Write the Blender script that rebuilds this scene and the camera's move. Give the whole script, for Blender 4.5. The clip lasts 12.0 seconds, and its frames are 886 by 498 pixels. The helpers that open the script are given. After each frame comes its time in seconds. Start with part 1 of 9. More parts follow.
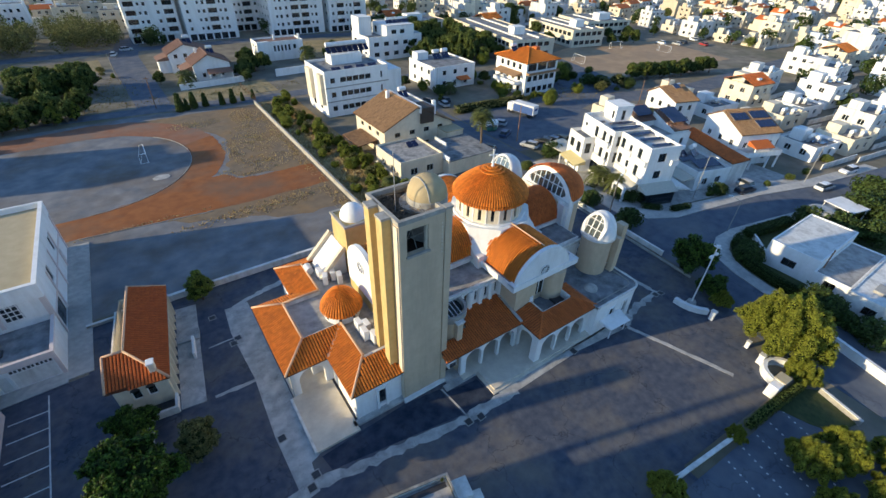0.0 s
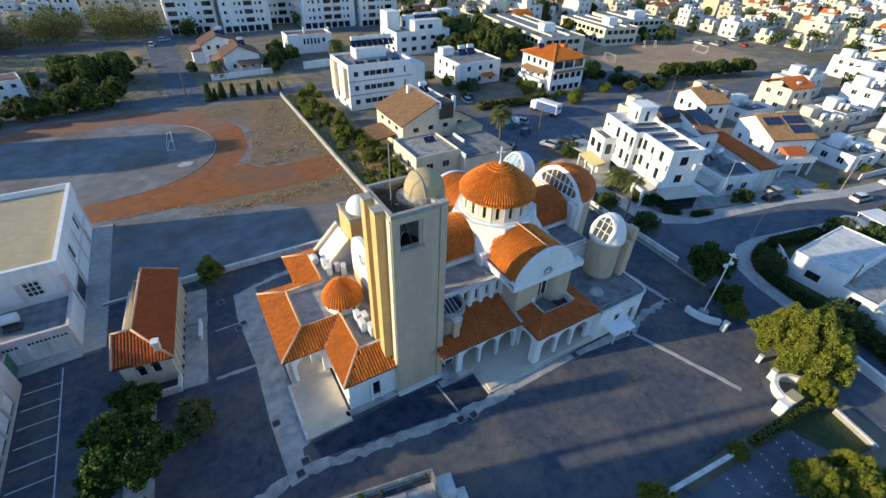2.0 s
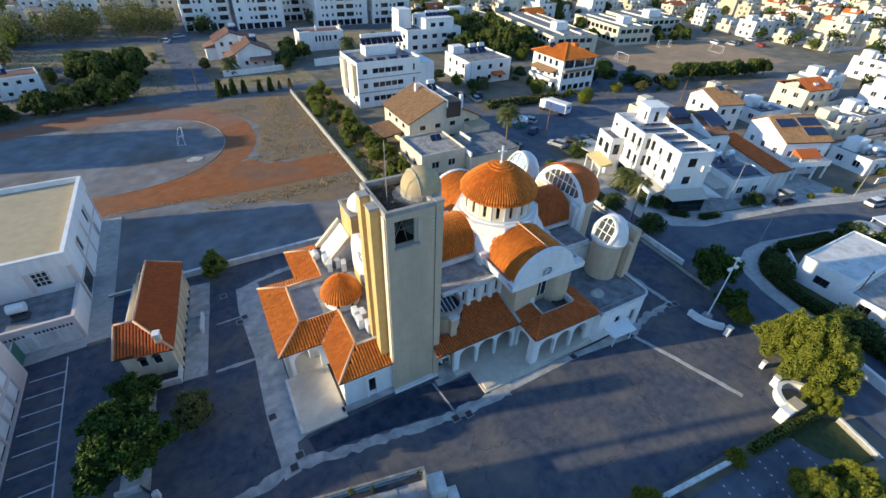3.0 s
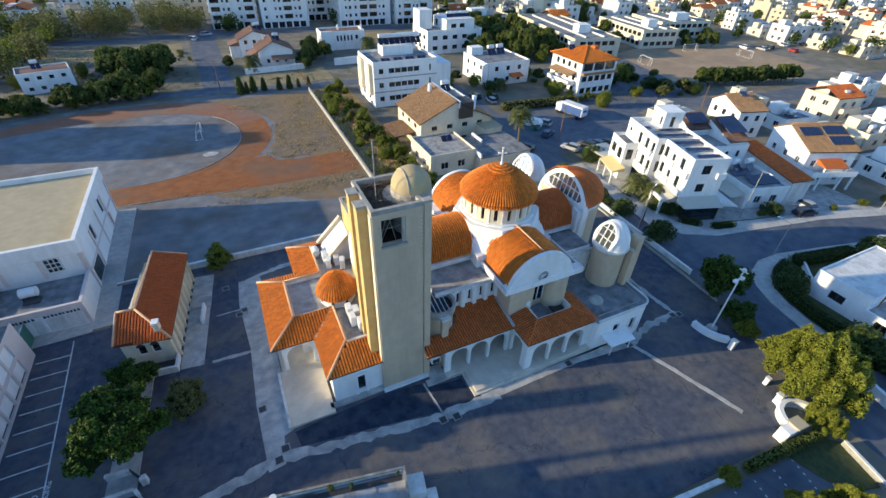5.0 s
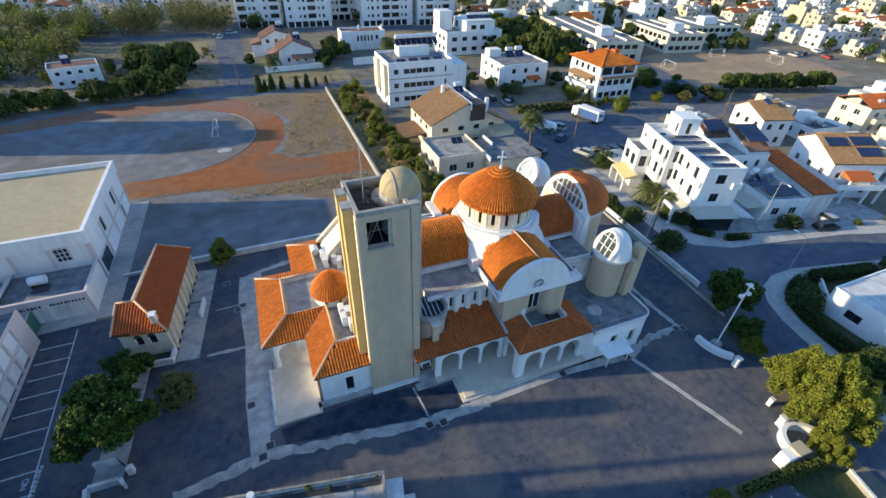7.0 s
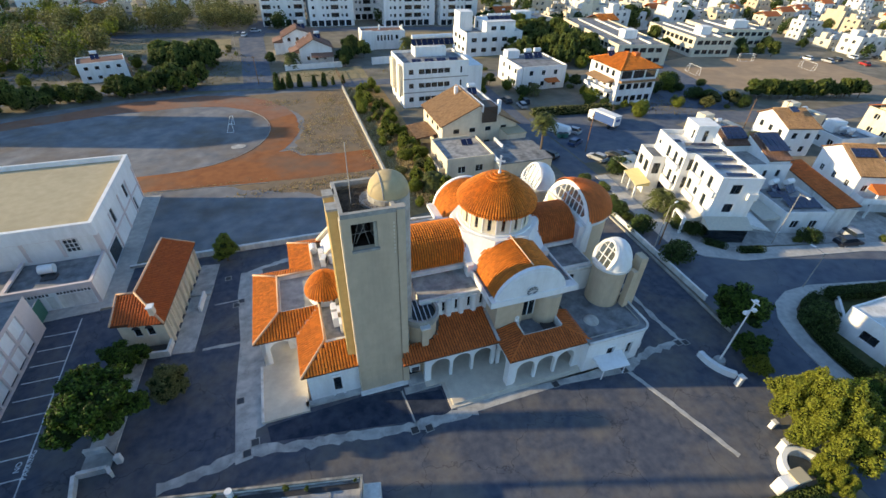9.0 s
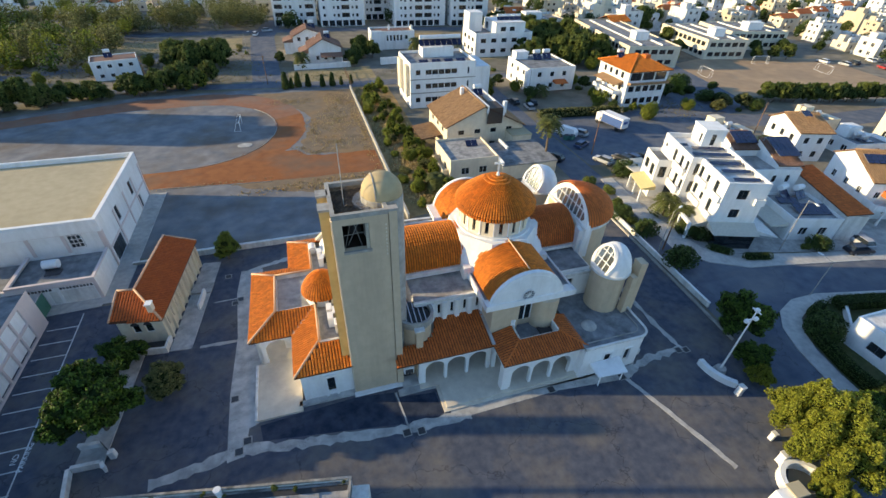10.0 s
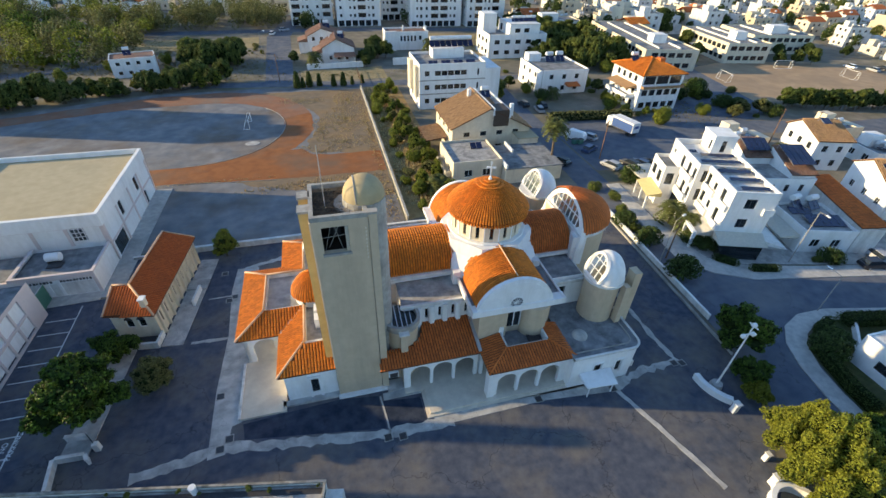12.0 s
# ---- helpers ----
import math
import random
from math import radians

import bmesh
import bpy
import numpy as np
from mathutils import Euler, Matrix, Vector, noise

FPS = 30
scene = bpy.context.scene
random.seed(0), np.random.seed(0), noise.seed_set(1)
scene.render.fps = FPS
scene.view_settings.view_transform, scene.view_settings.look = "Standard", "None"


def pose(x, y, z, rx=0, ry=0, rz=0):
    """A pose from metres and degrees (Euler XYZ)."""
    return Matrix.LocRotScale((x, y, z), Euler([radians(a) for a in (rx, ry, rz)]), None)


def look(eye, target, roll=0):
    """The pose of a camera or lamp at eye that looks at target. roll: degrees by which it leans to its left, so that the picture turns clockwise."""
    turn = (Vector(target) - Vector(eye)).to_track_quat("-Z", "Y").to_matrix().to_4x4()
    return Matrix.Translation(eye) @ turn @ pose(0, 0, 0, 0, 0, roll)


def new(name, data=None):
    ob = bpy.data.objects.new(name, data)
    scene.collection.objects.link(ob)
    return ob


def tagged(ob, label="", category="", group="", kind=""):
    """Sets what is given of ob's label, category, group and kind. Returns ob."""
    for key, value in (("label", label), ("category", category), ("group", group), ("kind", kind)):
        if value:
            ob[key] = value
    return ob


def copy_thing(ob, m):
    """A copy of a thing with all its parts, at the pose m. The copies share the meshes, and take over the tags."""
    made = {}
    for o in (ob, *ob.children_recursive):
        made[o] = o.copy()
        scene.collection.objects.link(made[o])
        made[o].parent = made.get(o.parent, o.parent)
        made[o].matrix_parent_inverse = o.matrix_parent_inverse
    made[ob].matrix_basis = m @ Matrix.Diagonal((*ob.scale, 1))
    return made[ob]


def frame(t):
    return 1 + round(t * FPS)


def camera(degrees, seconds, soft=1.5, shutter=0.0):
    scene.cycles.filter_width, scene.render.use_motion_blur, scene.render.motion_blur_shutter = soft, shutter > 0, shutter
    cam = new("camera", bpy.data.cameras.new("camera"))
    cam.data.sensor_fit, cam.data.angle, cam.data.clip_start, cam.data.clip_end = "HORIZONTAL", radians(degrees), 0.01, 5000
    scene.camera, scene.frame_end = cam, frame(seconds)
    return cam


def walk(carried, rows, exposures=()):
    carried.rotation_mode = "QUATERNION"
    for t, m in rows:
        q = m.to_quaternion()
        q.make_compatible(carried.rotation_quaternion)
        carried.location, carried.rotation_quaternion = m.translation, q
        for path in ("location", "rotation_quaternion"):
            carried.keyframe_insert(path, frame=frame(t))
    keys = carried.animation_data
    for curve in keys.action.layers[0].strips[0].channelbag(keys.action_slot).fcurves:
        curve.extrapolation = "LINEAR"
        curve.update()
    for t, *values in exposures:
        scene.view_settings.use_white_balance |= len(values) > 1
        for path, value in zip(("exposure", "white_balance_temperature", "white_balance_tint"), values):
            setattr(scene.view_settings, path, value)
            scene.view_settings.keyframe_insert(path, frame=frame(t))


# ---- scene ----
cam = camera(90.4, 12.0)
METRES, EYE, TILT, LEAN, TURN = 16.445, 39.9, 0.0, 0.0, -35.6
ROWS = [
    (0.0, 0.0, 0.0, 0.0, 1.1, -36.07, -1.51),
    (0.5, 0.038, 0.0025, -0.0022, 2.13, -36.07, -1.55),
    (1.0, 0.078, 0.0062, -0.0029, 3.18, -36.08, -1.56),
    (1.5, 0.1171, 0.009, -0.0046, 4.23, -36.26, -1.59),
    (2.0, 0.155, 0.0128, -0.0057, 5.26, -36.59, -1.61),
    (2.5, 0.1948, 0.0178, -0.0055, 6.23, -36.84, -1.6),
    (3.0, 0.2327, 0.0231, -0.006, 7.0, -36.83, -1.59),
    (5.0, 0.3935, 0.0536, -0.0095, 10.29, -36.79, -1.58),
    (5.5, 0.4324, 0.0672, -0.0097, 11.09, -36.76, -1.57),
    (6.0, 0.4713, 0.0837, -0.0084, 11.9, -36.75, -1.58),
    (6.5, 0.5095, 0.1009, -0.009, 12.7, -36.75, -1.59),
    (7.0, 0.5472, 0.1192, -0.0086, 13.52, -36.76, -1.62),
    (9.0, 0.6986, 0.1998, -0.0031, 16.78, -36.84, -1.65),
    (9.5, 0.7363, 0.2208, -0.0012, 17.6, -36.85, -1.66),
    (10.0, 0.7736, 0.2437, 0.0003, 18.34, -36.86, -1.64),
    (10.5, 0.8096, 0.2663, 0.0012, 18.96, -36.87, -1.64),
    (11.0, 0.8472, 0.2896, 0.0029, 19.61, -36.88, -1.63),
    (11.5, 0.8844, 0.3122, 0.0039, 20.25, -36.87, -1.63),
    (12.0, 0.9228, 0.3372, 0.0046, 20.9, -36.87, -1.61),
]
walk(cam, [(t, pose(0, 0, EYE, TILT, LEAN, TURN) @ pose(METRES * x, METRES * y, METRES * z, 90 + pitch, roll, yaw)) for t, x, y, z, yaw, pitch, roll in ROWS], [(0.0, 0.72, 5900, 9), (4.0, 0.88, 5800, 9), (7.0, 0.95, 5850, 9), (9.0, 0.99, 6450, 9), (12.0, 1.01, 6550, 9)])

# ---- light: low evening sun from the west-north-west, clear sky ----
SUN_HEAD, SUN_RISE = radians(-16.5), radians(14)
SUN_FROM = Vector((-math.cos(SUN_HEAD) * math.cos(SUN_RISE), -math.sin(SUN_HEAD) * math.cos(SUN_RISE), math.sin(SUN_RISE)))
sky_world = bpy.data.worlds.new("evening_sky")
scene.world = sky_world
sky_world.use_nodes = True
wn = sky_world.node_tree.nodes
sky_tex = wn.new("ShaderNodeTexSky")
sky_tex.sky_type = "NISHITA"
sky_tex.sun_disc = False
sky_tex.sun_elevation = SUN_RISE
sky_tex.sun_rotation = math.atan2(SUN_FROM.x, SUN_FROM.y)
sky_tex.air_density, sky_tex.dust_density, sky_tex.ozone_density = 1.0, 0.2, 3.2
wn["Background"].inputs["Strength"].default_value = 0.15
sky_world.node_tree.links.new(sky_tex.outputs["Color"], wn["Background"].inputs["Color"])
sun_data = bpy.data.lights.new("sun", "SUN")
sun_data.energy, sun_data.angle, sun_data.color = 4.05, radians(0.6), (1.0, 0.78, 0.44)
sun = new("sun", sun_data)
sun.matrix_world = look(SUN_FROM * 300, (0, 0, 0))


# ---- materials ----
def mat(name, c1, c2, grain=4.0, rough=0.8, bump=0.3, stain=None, stain_scale=0.15, stain_amount=0.5, rand=0.08, island=0.0, metal=0.0, spec=0.4, detail=6.0, crack=0.0, crack_size=0.16, streak=0.0):
    """Two-scale procedural surface: fine grain between c1 and c2, broad stains, a fine bump and a small shift per object or per island."""
    m = bpy.data.materials.new(name)
    m.use_nodes = True
    t = m.node_tree
    n, l = t.nodes, t.links
    b = n["Principled BSDF"]
    b.inputs["Roughness"].default_value = rough
    b.inputs["Metallic"].default_value = metal
    b.inputs["Specular IOR Level"].default_value = spec
    co = n.new("ShaderNodeTexCoord")
    fine = n.new("ShaderNodeTexNoise")
    fine.inputs["Scale"].default_value, fine.inputs["Detail"].default_value = grain, detail
    l.new(co.outputs["Object"], fine.inputs["Vector"])
    ramp = n.new("ShaderNodeValToRGB")
    ramp.color_ramp.elements[0].position, ramp.color_ramp.elements[1].position = 0.3, 0.7
    ramp.color_ramp.elements[0].color, ramp.color_ramp.elements[1].color = (*c1, 1), (*c2, 1)
    l.new(fine.outputs["Fac"], ramp.inputs["Fac"])
    col = ramp.outputs["Color"]
    if stain:
        broad = n.new("ShaderNodeTexNoise")
        broad.inputs["Scale"].default_value, broad.inputs["Detail"].default_value = stain_scale, 8.0
        broad.inputs["Roughness"].default_value = 0.65
        if streak:
            squash = n.new("ShaderNodeVectorMath")
            squash.operation = "MULTIPLY"
            squash.inputs[1].default_value = (1.0, 1.0, streak)
            l.new(co.outputs["Object"], squash.inputs[0])
            l.new(squash.outputs["Vector"], broad.inputs["Vector"])
        else:
            l.new(co.outputs["Object"], broad.inputs["Vector"])
        sr = n.new("ShaderNodeValToRGB")
        sr.color_ramp.elements[0].position, sr.color_ramp.elements[1].position = 0.45, 0.68
        sr.color_ramp.elements[0].color = (0, 0, 0, 1)
        sr.color_ramp.elements[1].color = (stain_amount, stain_amount, stain_amount, 1)
        l.new(broad.outputs["Fac"], sr.inputs["Fac"])
        mix = n.new("ShaderNodeMix")
        mix.data_type = "RGBA"
        l.new(sr.outputs["Color"], mix.inputs[0])
        l.new(col, mix.inputs[6])
        mix.inputs[7].default_value = (*stain, 1)
        col = mix.outputs[2]
    if crack:
        warp = n.new("ShaderNodeTexNoise")
        warp.inputs["Scale"].default_value, warp.inputs["Detail"].default_value = 0.5, 5.0
        l.new(co.outputs["Object"], warp.inputs["Vector"])
        bend = n.new("ShaderNodeVectorMath")
        bend.operation = "MULTIPLY_ADD"
        bend.inputs[1].default_value = (5.0, 5.0, 0.0)
        l.new(warp.outputs["Color"], bend.inputs[0])
        l.new(co.outputs["Object"], bend.inputs[2])
        cell = n.new("ShaderNodeTexVoronoi")
        cell.feature = "DISTANCE_TO_EDGE"
        cell.voronoi_dimensions = "2D"
        cell.inputs["Scale"].default_value = crack_size
        l.new(bend.outputs["Vector"], cell.inputs["Vector"])
        edge = n.new("ShaderNodeMapRange")
        edge.inputs["From Min"].default_value, edge.inputs["From Max"].default_value = 0.002, 0.009
        edge.inputs["To Min"].default_value, edge.inputs["To Max"].default_value = 1 - crack, 1.0
        l.new(cell.outputs["Distance"], edge.inputs["Value"])
        patch = n.new("ShaderNodeMix")
        patch.data_type, patch.blend_type = "RGBA", "MULTIPLY"
        patch.inputs[0].default_value = 1.0
        l.new(col, patch.inputs[6])
        l.new(edge.outputs["Result"], patch.inputs[7])
        col = patch.outputs[2]
    src, amount = None, 0
    if island:
        src, amount = n.new("ShaderNodeNewGeometry").outputs["Random Per Island"], island
    elif rand:
        src, amount = n.new("ShaderNodeObjectInfo").outputs["Random"], rand
    if src:
        span = n.new("ShaderNodeMapRange")
        span.inputs["To Min"].default_value, span.inputs["To Max"].default_value = 1 - amount, 1 + amount
        l.new(src, span.inputs["Value"])
        hsv = n.new("ShaderNodeHueSaturation")
        l.new(span.outputs["Result"], hsv.inputs["Value"])
        l.new(col, hsv.inputs["Color"])
        col = hsv.outputs["Color"]
    l.new(col, b.inputs["Base Color"])
    if bump:
        bp = n.new("ShaderNodeBump")
        bp.inputs["Strength"].default_value, bp.inputs["Distance"].default_value = bump, 0.05
        l.new(fine.outputs["Fac"], bp.inputs["Height"])
        l.new(bp.outputs["Normal"], b.inputs["Normal"])
    return m


def leaf(name, c1, c2, island):
    """Leaf clumps that also glow a little where the sun stands behind them."""
    m = mat(name, c1, c2, 3.0, 0.55, 0.0, None, rand=0.15, island=island, spec=0.2)
    n, l = m.node_tree.nodes, m.node_tree.links
    b = n["Principled BSDF"]
    tr = n.new("ShaderNodeBsdfTranslucent")
    l.new(b.inputs["Base Color"].links[0].from_socket, tr.inputs["Color"])
    mix = n.new("ShaderNodeMixShader")
    mix.inputs[0].default_value = 0.3
    l.new(b.outputs["BSDF"], mix.inputs[1])
    l.new(tr.outputs["BSDF"], mix.inputs[2])
    l.new(mix.outputs["Shader"], n["Material Output"].inputs["Surface"])
    return m


def glass(name, tint, rough=0.04, through_share=0.6):
    m = bpy.data.materials.new(name)
    m.use_nodes = True
    b = m.node_tree.nodes["Principled BSDF"]
    b.inputs["Base Color"].default_value = (*tint, 1)
    b.inputs["Roughness"].default_value = rough
    b.inputs["Transmission Weight"].default_value = through_share
    b.inputs["IOR"].default_value = 1.45
    return m


M_ASPHALT = mat("asphalt", (0.053, 0.063, 0.092), (0.104, 0.114, 0.142), 1.1, 0.9, 0.3, (0.235, 0.198, 0.15), 0.12, 0.6, 0, spec=0.2, detail=10.0, crack=0.38, crack_size=0.11)
M_ASPHALT_DARK = mat("fresh_asphalt", (0.014, 0.023, 0.045), (0.042, 0.054, 0.082), 0.9, 0.9, 0.3, (0.09, 0.098, 0.12), 0.4, 0.5, 0, spec=0.2, detail=10.0, crack=0.3, crack_size=0.2)
M_STREET = mat("street_asphalt", (0.078, 0.094, 0.130), (0.138, 0.155, 0.188), 0.5, 0.85, 0.3, (0.22, 0.21, 0.20), 0.12, 0.5, 0, spec=0.2, detail=10.0, crack=0.25, crack_size=0.09)
M_CONCRETE = mat("pale_concrete", (0.33, 0.325, 0.31), (0.57, 0.55, 0.515), 0.8, 0.9, 0.4, (0.22, 0.215, 0.21), 0.6, 0.7, 0.05, detail=10.0, crack=0.3, crack_size=0.3)
M_TERRACE = mat("terrace_paving", (0.61, 0.54, 0.435), (0.69, 0.62, 0.51), 1.5, 0.8, 0.2, (0.46, 0.40, 0.33), 0.5, 0.6, 0.05)
M_PAVING = mat("pavement_slabs", (0.40, 0.39, 0.37), (0.54, 0.52, 0.48), 1.6, 0.9, 0.3, (0.27, 0.26, 0.25), 0.3, 0.6, 0.05)
M_EARTH = mat("dry_earth", (0.135, 0.120, 0.096), (0.265, 0.23, 0.175), 0.25, 0.95, 0.5, (0.10, 0.10, 0.058), 0.05, 0.85, 0, detail=10.0)


M_FIELD = mat("field_dust", (0.146, 0.156, 0.176), (0.262, 0.258, 0.255), 0.35, 0.95, 0.4, (0.15, 0.11, 0.076), 0.07, 0.8, 0, spec=0.2, detail=10.0)
M_FIELD_BROWN = mat("brown_field_dust", (0.158, 0.120, 0.082), (0.232, 0.172, 0.110), 0.6, 0.95, 0.5, (0.28, 0.17, 0.07), 0.12, 0.75, 0)
M_TRACK = mat("red_track", (0.225, 0.076, 0.022), (0.335, 0.122, 0.036), 0.5, 0.95, 0.4, (0.165, 0.11, 0.075), 0.07, 0.9, 0, detail=10.0)
M_TRACK_FADED = mat("faded_red_track", (0.24, 0.105, 0.058), (0.30, 0.14, 0.078), 0.5, 0.95, 0.4, (0.20, 0.16, 0.13), 0.10, 0.85, 0)
M_TAN = mat("tan_sports_dust", (0.33, 0.225, 0.135), (0.43, 0.30, 0.18), 0.3, 0.95, 0.4, (0.25, 0.18, 0.12), 0.04, 0.8, 0)
# dark lawn green with shade put into the colour
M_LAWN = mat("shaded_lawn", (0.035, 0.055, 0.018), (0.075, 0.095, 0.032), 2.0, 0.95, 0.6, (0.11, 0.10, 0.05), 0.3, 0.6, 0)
M_DRYGRASS = mat("dry_grass", (0.26, 0.205, 0.11), (0.37, 0.29, 0.15), 2.2, 0.95, 0.8, (0.16, 0.15, 0.08), 0.25, 0.8, 0)
M_SCRUB = mat("scrub_floor", (0.30, 0.19, 0.075), (0.42, 0.275, 0.115), 1.1, 0.95, 0.8, (0.15, 0.125, 0.05), 0.2, 0.7, 0)
M_WHITE = mat("white_paint", (0.78, 0.775, 0.765), (0.84, 0.835, 0.825), 2.0, 0.75, 0.15, (0.60, 0.58, 0.545), 0.8, 0.5, 0.03, streak=0.18)
M_WHITE_OLD = mat("weathered_white", (0.66, 0.645, 0.615), (0.78, 0.765, 0.73), 2.0, 0.8, 0.2, (0.42, 0.40, 0.37), 0.8, 0.75, 0.04, streak=0.2)
M_CREAM = mat("cream_render", (0.66, 0.58, 0.44), (0.74, 0.66, 0.51), 1.5, 0.8, 0.2, (0.48, 0.41, 0.31), 0.7, 0.5, 0.05, streak=0.2)
M_BEIGE = mat("beige_render", (0.525, 0.412, 0.285), (0.60, 0.475, 0.335), 1.2, 0.85, 0.3, (0.41, 0.325, 0.23), 0.7, 0.6, 0, streak=0.15)
M_OCHRE = mat("ochre_render", (0.50, 0.36, 0.14), (0.58, 0.43, 0.18), 1.5, 0.85, 0.25, (0.40, 0.29, 0.12), 0.3, 0.5, 0)
M_CEMENT = mat("cement_coping", (0.33, 0.31, 0.28), (0.43, 0.41, 0.37), 2.5, 0.9, 0.4, (0.20, 0.19, 0.17), 0.6, 0.7, 0.03)
M_ROOFDECK = mat("flat_roof_felt", (0.165, 0.172, 0.185), (0.295, 0.297, 0.30), 1.2, 0.9, 0.3, (0.07, 0.073, 0.078), 0.45, 0.85, 0.04)
M_PALEDECK = mat("pale_roof_felt", (0.30, 0.29, 0.28), (0.46, 0.44, 0.41), 1.3, 0.9, 0.3, (0.13, 0.13, 0.135), 0.5, 0.85, 0.04, detail=8.0)
M_SANDROOF = mat("sandy_roof_felt", (0.44, 0.365, 0.235), (0.50, 0.42, 0.275), 1.0, 0.9, 0.2, (0.38, 0.32, 0.205), 0.2, 0.5, 0, spec=0.15)
M_TILE = mat("terracotta_tile", (0.53, 0.140, 0.010), (0.70, 0.22, 0.017), 5.0, 0.72, 0.2, (0.44, 0.12, 0.015), 0.5, 0.25, 0, island=0.2)
M_TILE_RED = mat("red_brown_tile", (0.47, 0.115, 0.022), (0.61, 0.165, 0.034), 5.0, 0.8, 0.2, (0.38, 0.095, 0.025), 0.5, 0.25, 0, island=0.2)
M_TILE_DEEP = mat("deep_red_tile", (0.42, 0.085, 0.012), (0.54, 0.125, 0.02), 5.0, 0.75, 0.2, (0.34, 0.075, 0.02), 0.35, 0.35, 0, island=0.12)
M_TILE_BROWN = mat("brown_tile", (0.30, 0.175, 0.085), (0.38, 0.23, 0.115), 5.0, 0.85, 0.2, (0.22, 0.13, 0.07), 0.5, 0.4, 0, island=0.18)
M_TILE_VILLA = mat("faded_red_tile", (0.20, 0.112, 0.080), (0.27, 0.155, 0.112), 5.0, 0.85, 0.2, (0.17, 0.105, 0.08), 0.5, 0.4, 0, island=0.18)
M_TILEBED = mat("tile_bed", (0.085, 0.028, 0.01), (0.12, 0.04, 0.014), 4.0, 0.9, 0.2, None, rand=0)
M_MORTAR = mat("ridge_mortar", (0.55, 0.33, 0.20), (0.66, 0.45, 0.30), 5.0, 0.9, 0.2, None, rand=0.06)
M_DARKWOOD = mat("dark_door", (0.055, 0.038, 0.028), (0.085, 0.060, 0.045), 4.0, 0.6, 0.2, None, rand=0.1)
M_BROWNWOOD = mat("brown_timber", (0.16, 0.085, 0.045), (0.23, 0.125, 0.065), 5.0, 0.7, 0.3, None, rand=0.1)
M_METAL = mat("grey_metal", (0.45, 0.45, 0.46), (0.55, 0.55, 0.56), 6.0, 0.45, 0.05, None, rand=0.05, metal=0.6)
M_DARKMETAL = mat("dark_metal", (0.05, 0.05, 0.055), (0.08, 0.08, 0.085), 6.0, 0.5, 0.05, None, rand=0.05, metal=0.4)
M_WHITEMETAL = mat("white_enamel", (0.74, 0.74, 0.74), (0.80, 0.80, 0.80), 6.0, 0.35, 0.03, (0.6, 0.58, 0.55), 1.0, 0.4, 0.04)
M_SOLAR = mat("solar_cells", (0.012, 0.016, 0.045), (0.022, 0.028, 0.075), 3.0, 0.15, 0.0, None, rand=0.1, spec=0.6)
M_BARK = mat("bark", (0.10, 0.075, 0.055), (0.17, 0.13, 0.095), 5.0, 0.95, 0.8, None, rand=0.1)
M_LEAF_DARK = leaf("dark_leaves", (0.026, 0.048, 0.012), (0.085, 0.122, 0.030), 0.6)
M_LEAF_BROAD = leaf("broad_leaves", (0.010, 0.028, 0.004), (0.115, 0.185, 0.024), 0.85)
M_LEAF_MID = leaf("green_leaves", (0.062, 0.094, 0.019), (0.188, 0.212, 0.050), 0.6)
M_LEAF_PINE = leaf("pine_needles", (0.130, 0.160, 0.016), (0.275, 0.280, 0.036), 0.6)
M_LEAF_SUN = leaf("sunny_bush_leaves", (0.085, 0.125, 0.015), (0.245, 0.26, 0.038), 0.6)
M_TANDOME = mat("tan_dome_render", (0.40, 0.31, 0.17), (0.48, 0.375, 0.215), 1.2, 0.85, 0.3, (0.30, 0.24, 0.15), 0.7, 0.6, 0, streak=0.3)
M_LEAF_OLIVE = leaf("olive_leaves", (0.10, 0.112, 0.038), (0.225, 0.215, 0.078), 0.6)
M_LEAF_PALM = leaf("palm_fronds", (0.045, 0.062, 0.018), (0.135, 0.145, 0.042), 0.6)
M_DRYSTICK = mat("dry_sticks", (0.14, 0.10, 0.065), (0.24, 0.18, 0.12), 5.0, 0.95, 0.3, None, island=0.4)
M_PINK = mat("pink_render", (0.62, 0.53, 0.51), (0.70, 0.60, 0.57), 2.0, 0.8, 0.2, (0.50, 0.43, 0.41), 0.5, 0.4, 0.04)
M_PAINT = mat("road_paint", (0.55, 0.55, 0.54), (0.70, 0.70, 0.69), 3.0, 0.8, 0.1, (0.25, 0.25, 0.25), 1.2, 0.6, 0)
M_GLASS = glass("window_glass", (0.05, 0.065, 0.08))
M_SKYGLASS = glass("skylight_glass", (0.16, 0.20, 0.21), 0.12, 0.75)
M_TYRE = mat("tyre_rubber", (0.02, 0.02, 0.02), (0.03, 0.03, 0.03), 8.0, 0.85, 0.1, None, rand=0)
M_BLUE = mat("blue_tarpaulin", (0.03, 0.08, 0.24), (0.045, 0.10, 0.30), 3.0, 0.6, 0.1, None, rand=0)
M_GREENCLOTH = mat("green_netting", (0.05, 0.16, 0.12), (0.07, 0.20, 0.15), 4.0, 0.8, 0.1, None, rand=0)
M_FABRIC = mat("canvas_awning", (0.50, 0.47, 0.40), (0.60, 0.56, 0.47), 3.0, 0.85, 0.1, None, rand=0.1)
M_STAINDECK = mat("streaked_roof_deck", (0.34, 0.33, 0.33), (0.48, 0.47, 0.46), 1.4, 0.9, 0.3, (0.06, 0.055, 0.05), 0.7, 0.85, 0, detail=8.0)
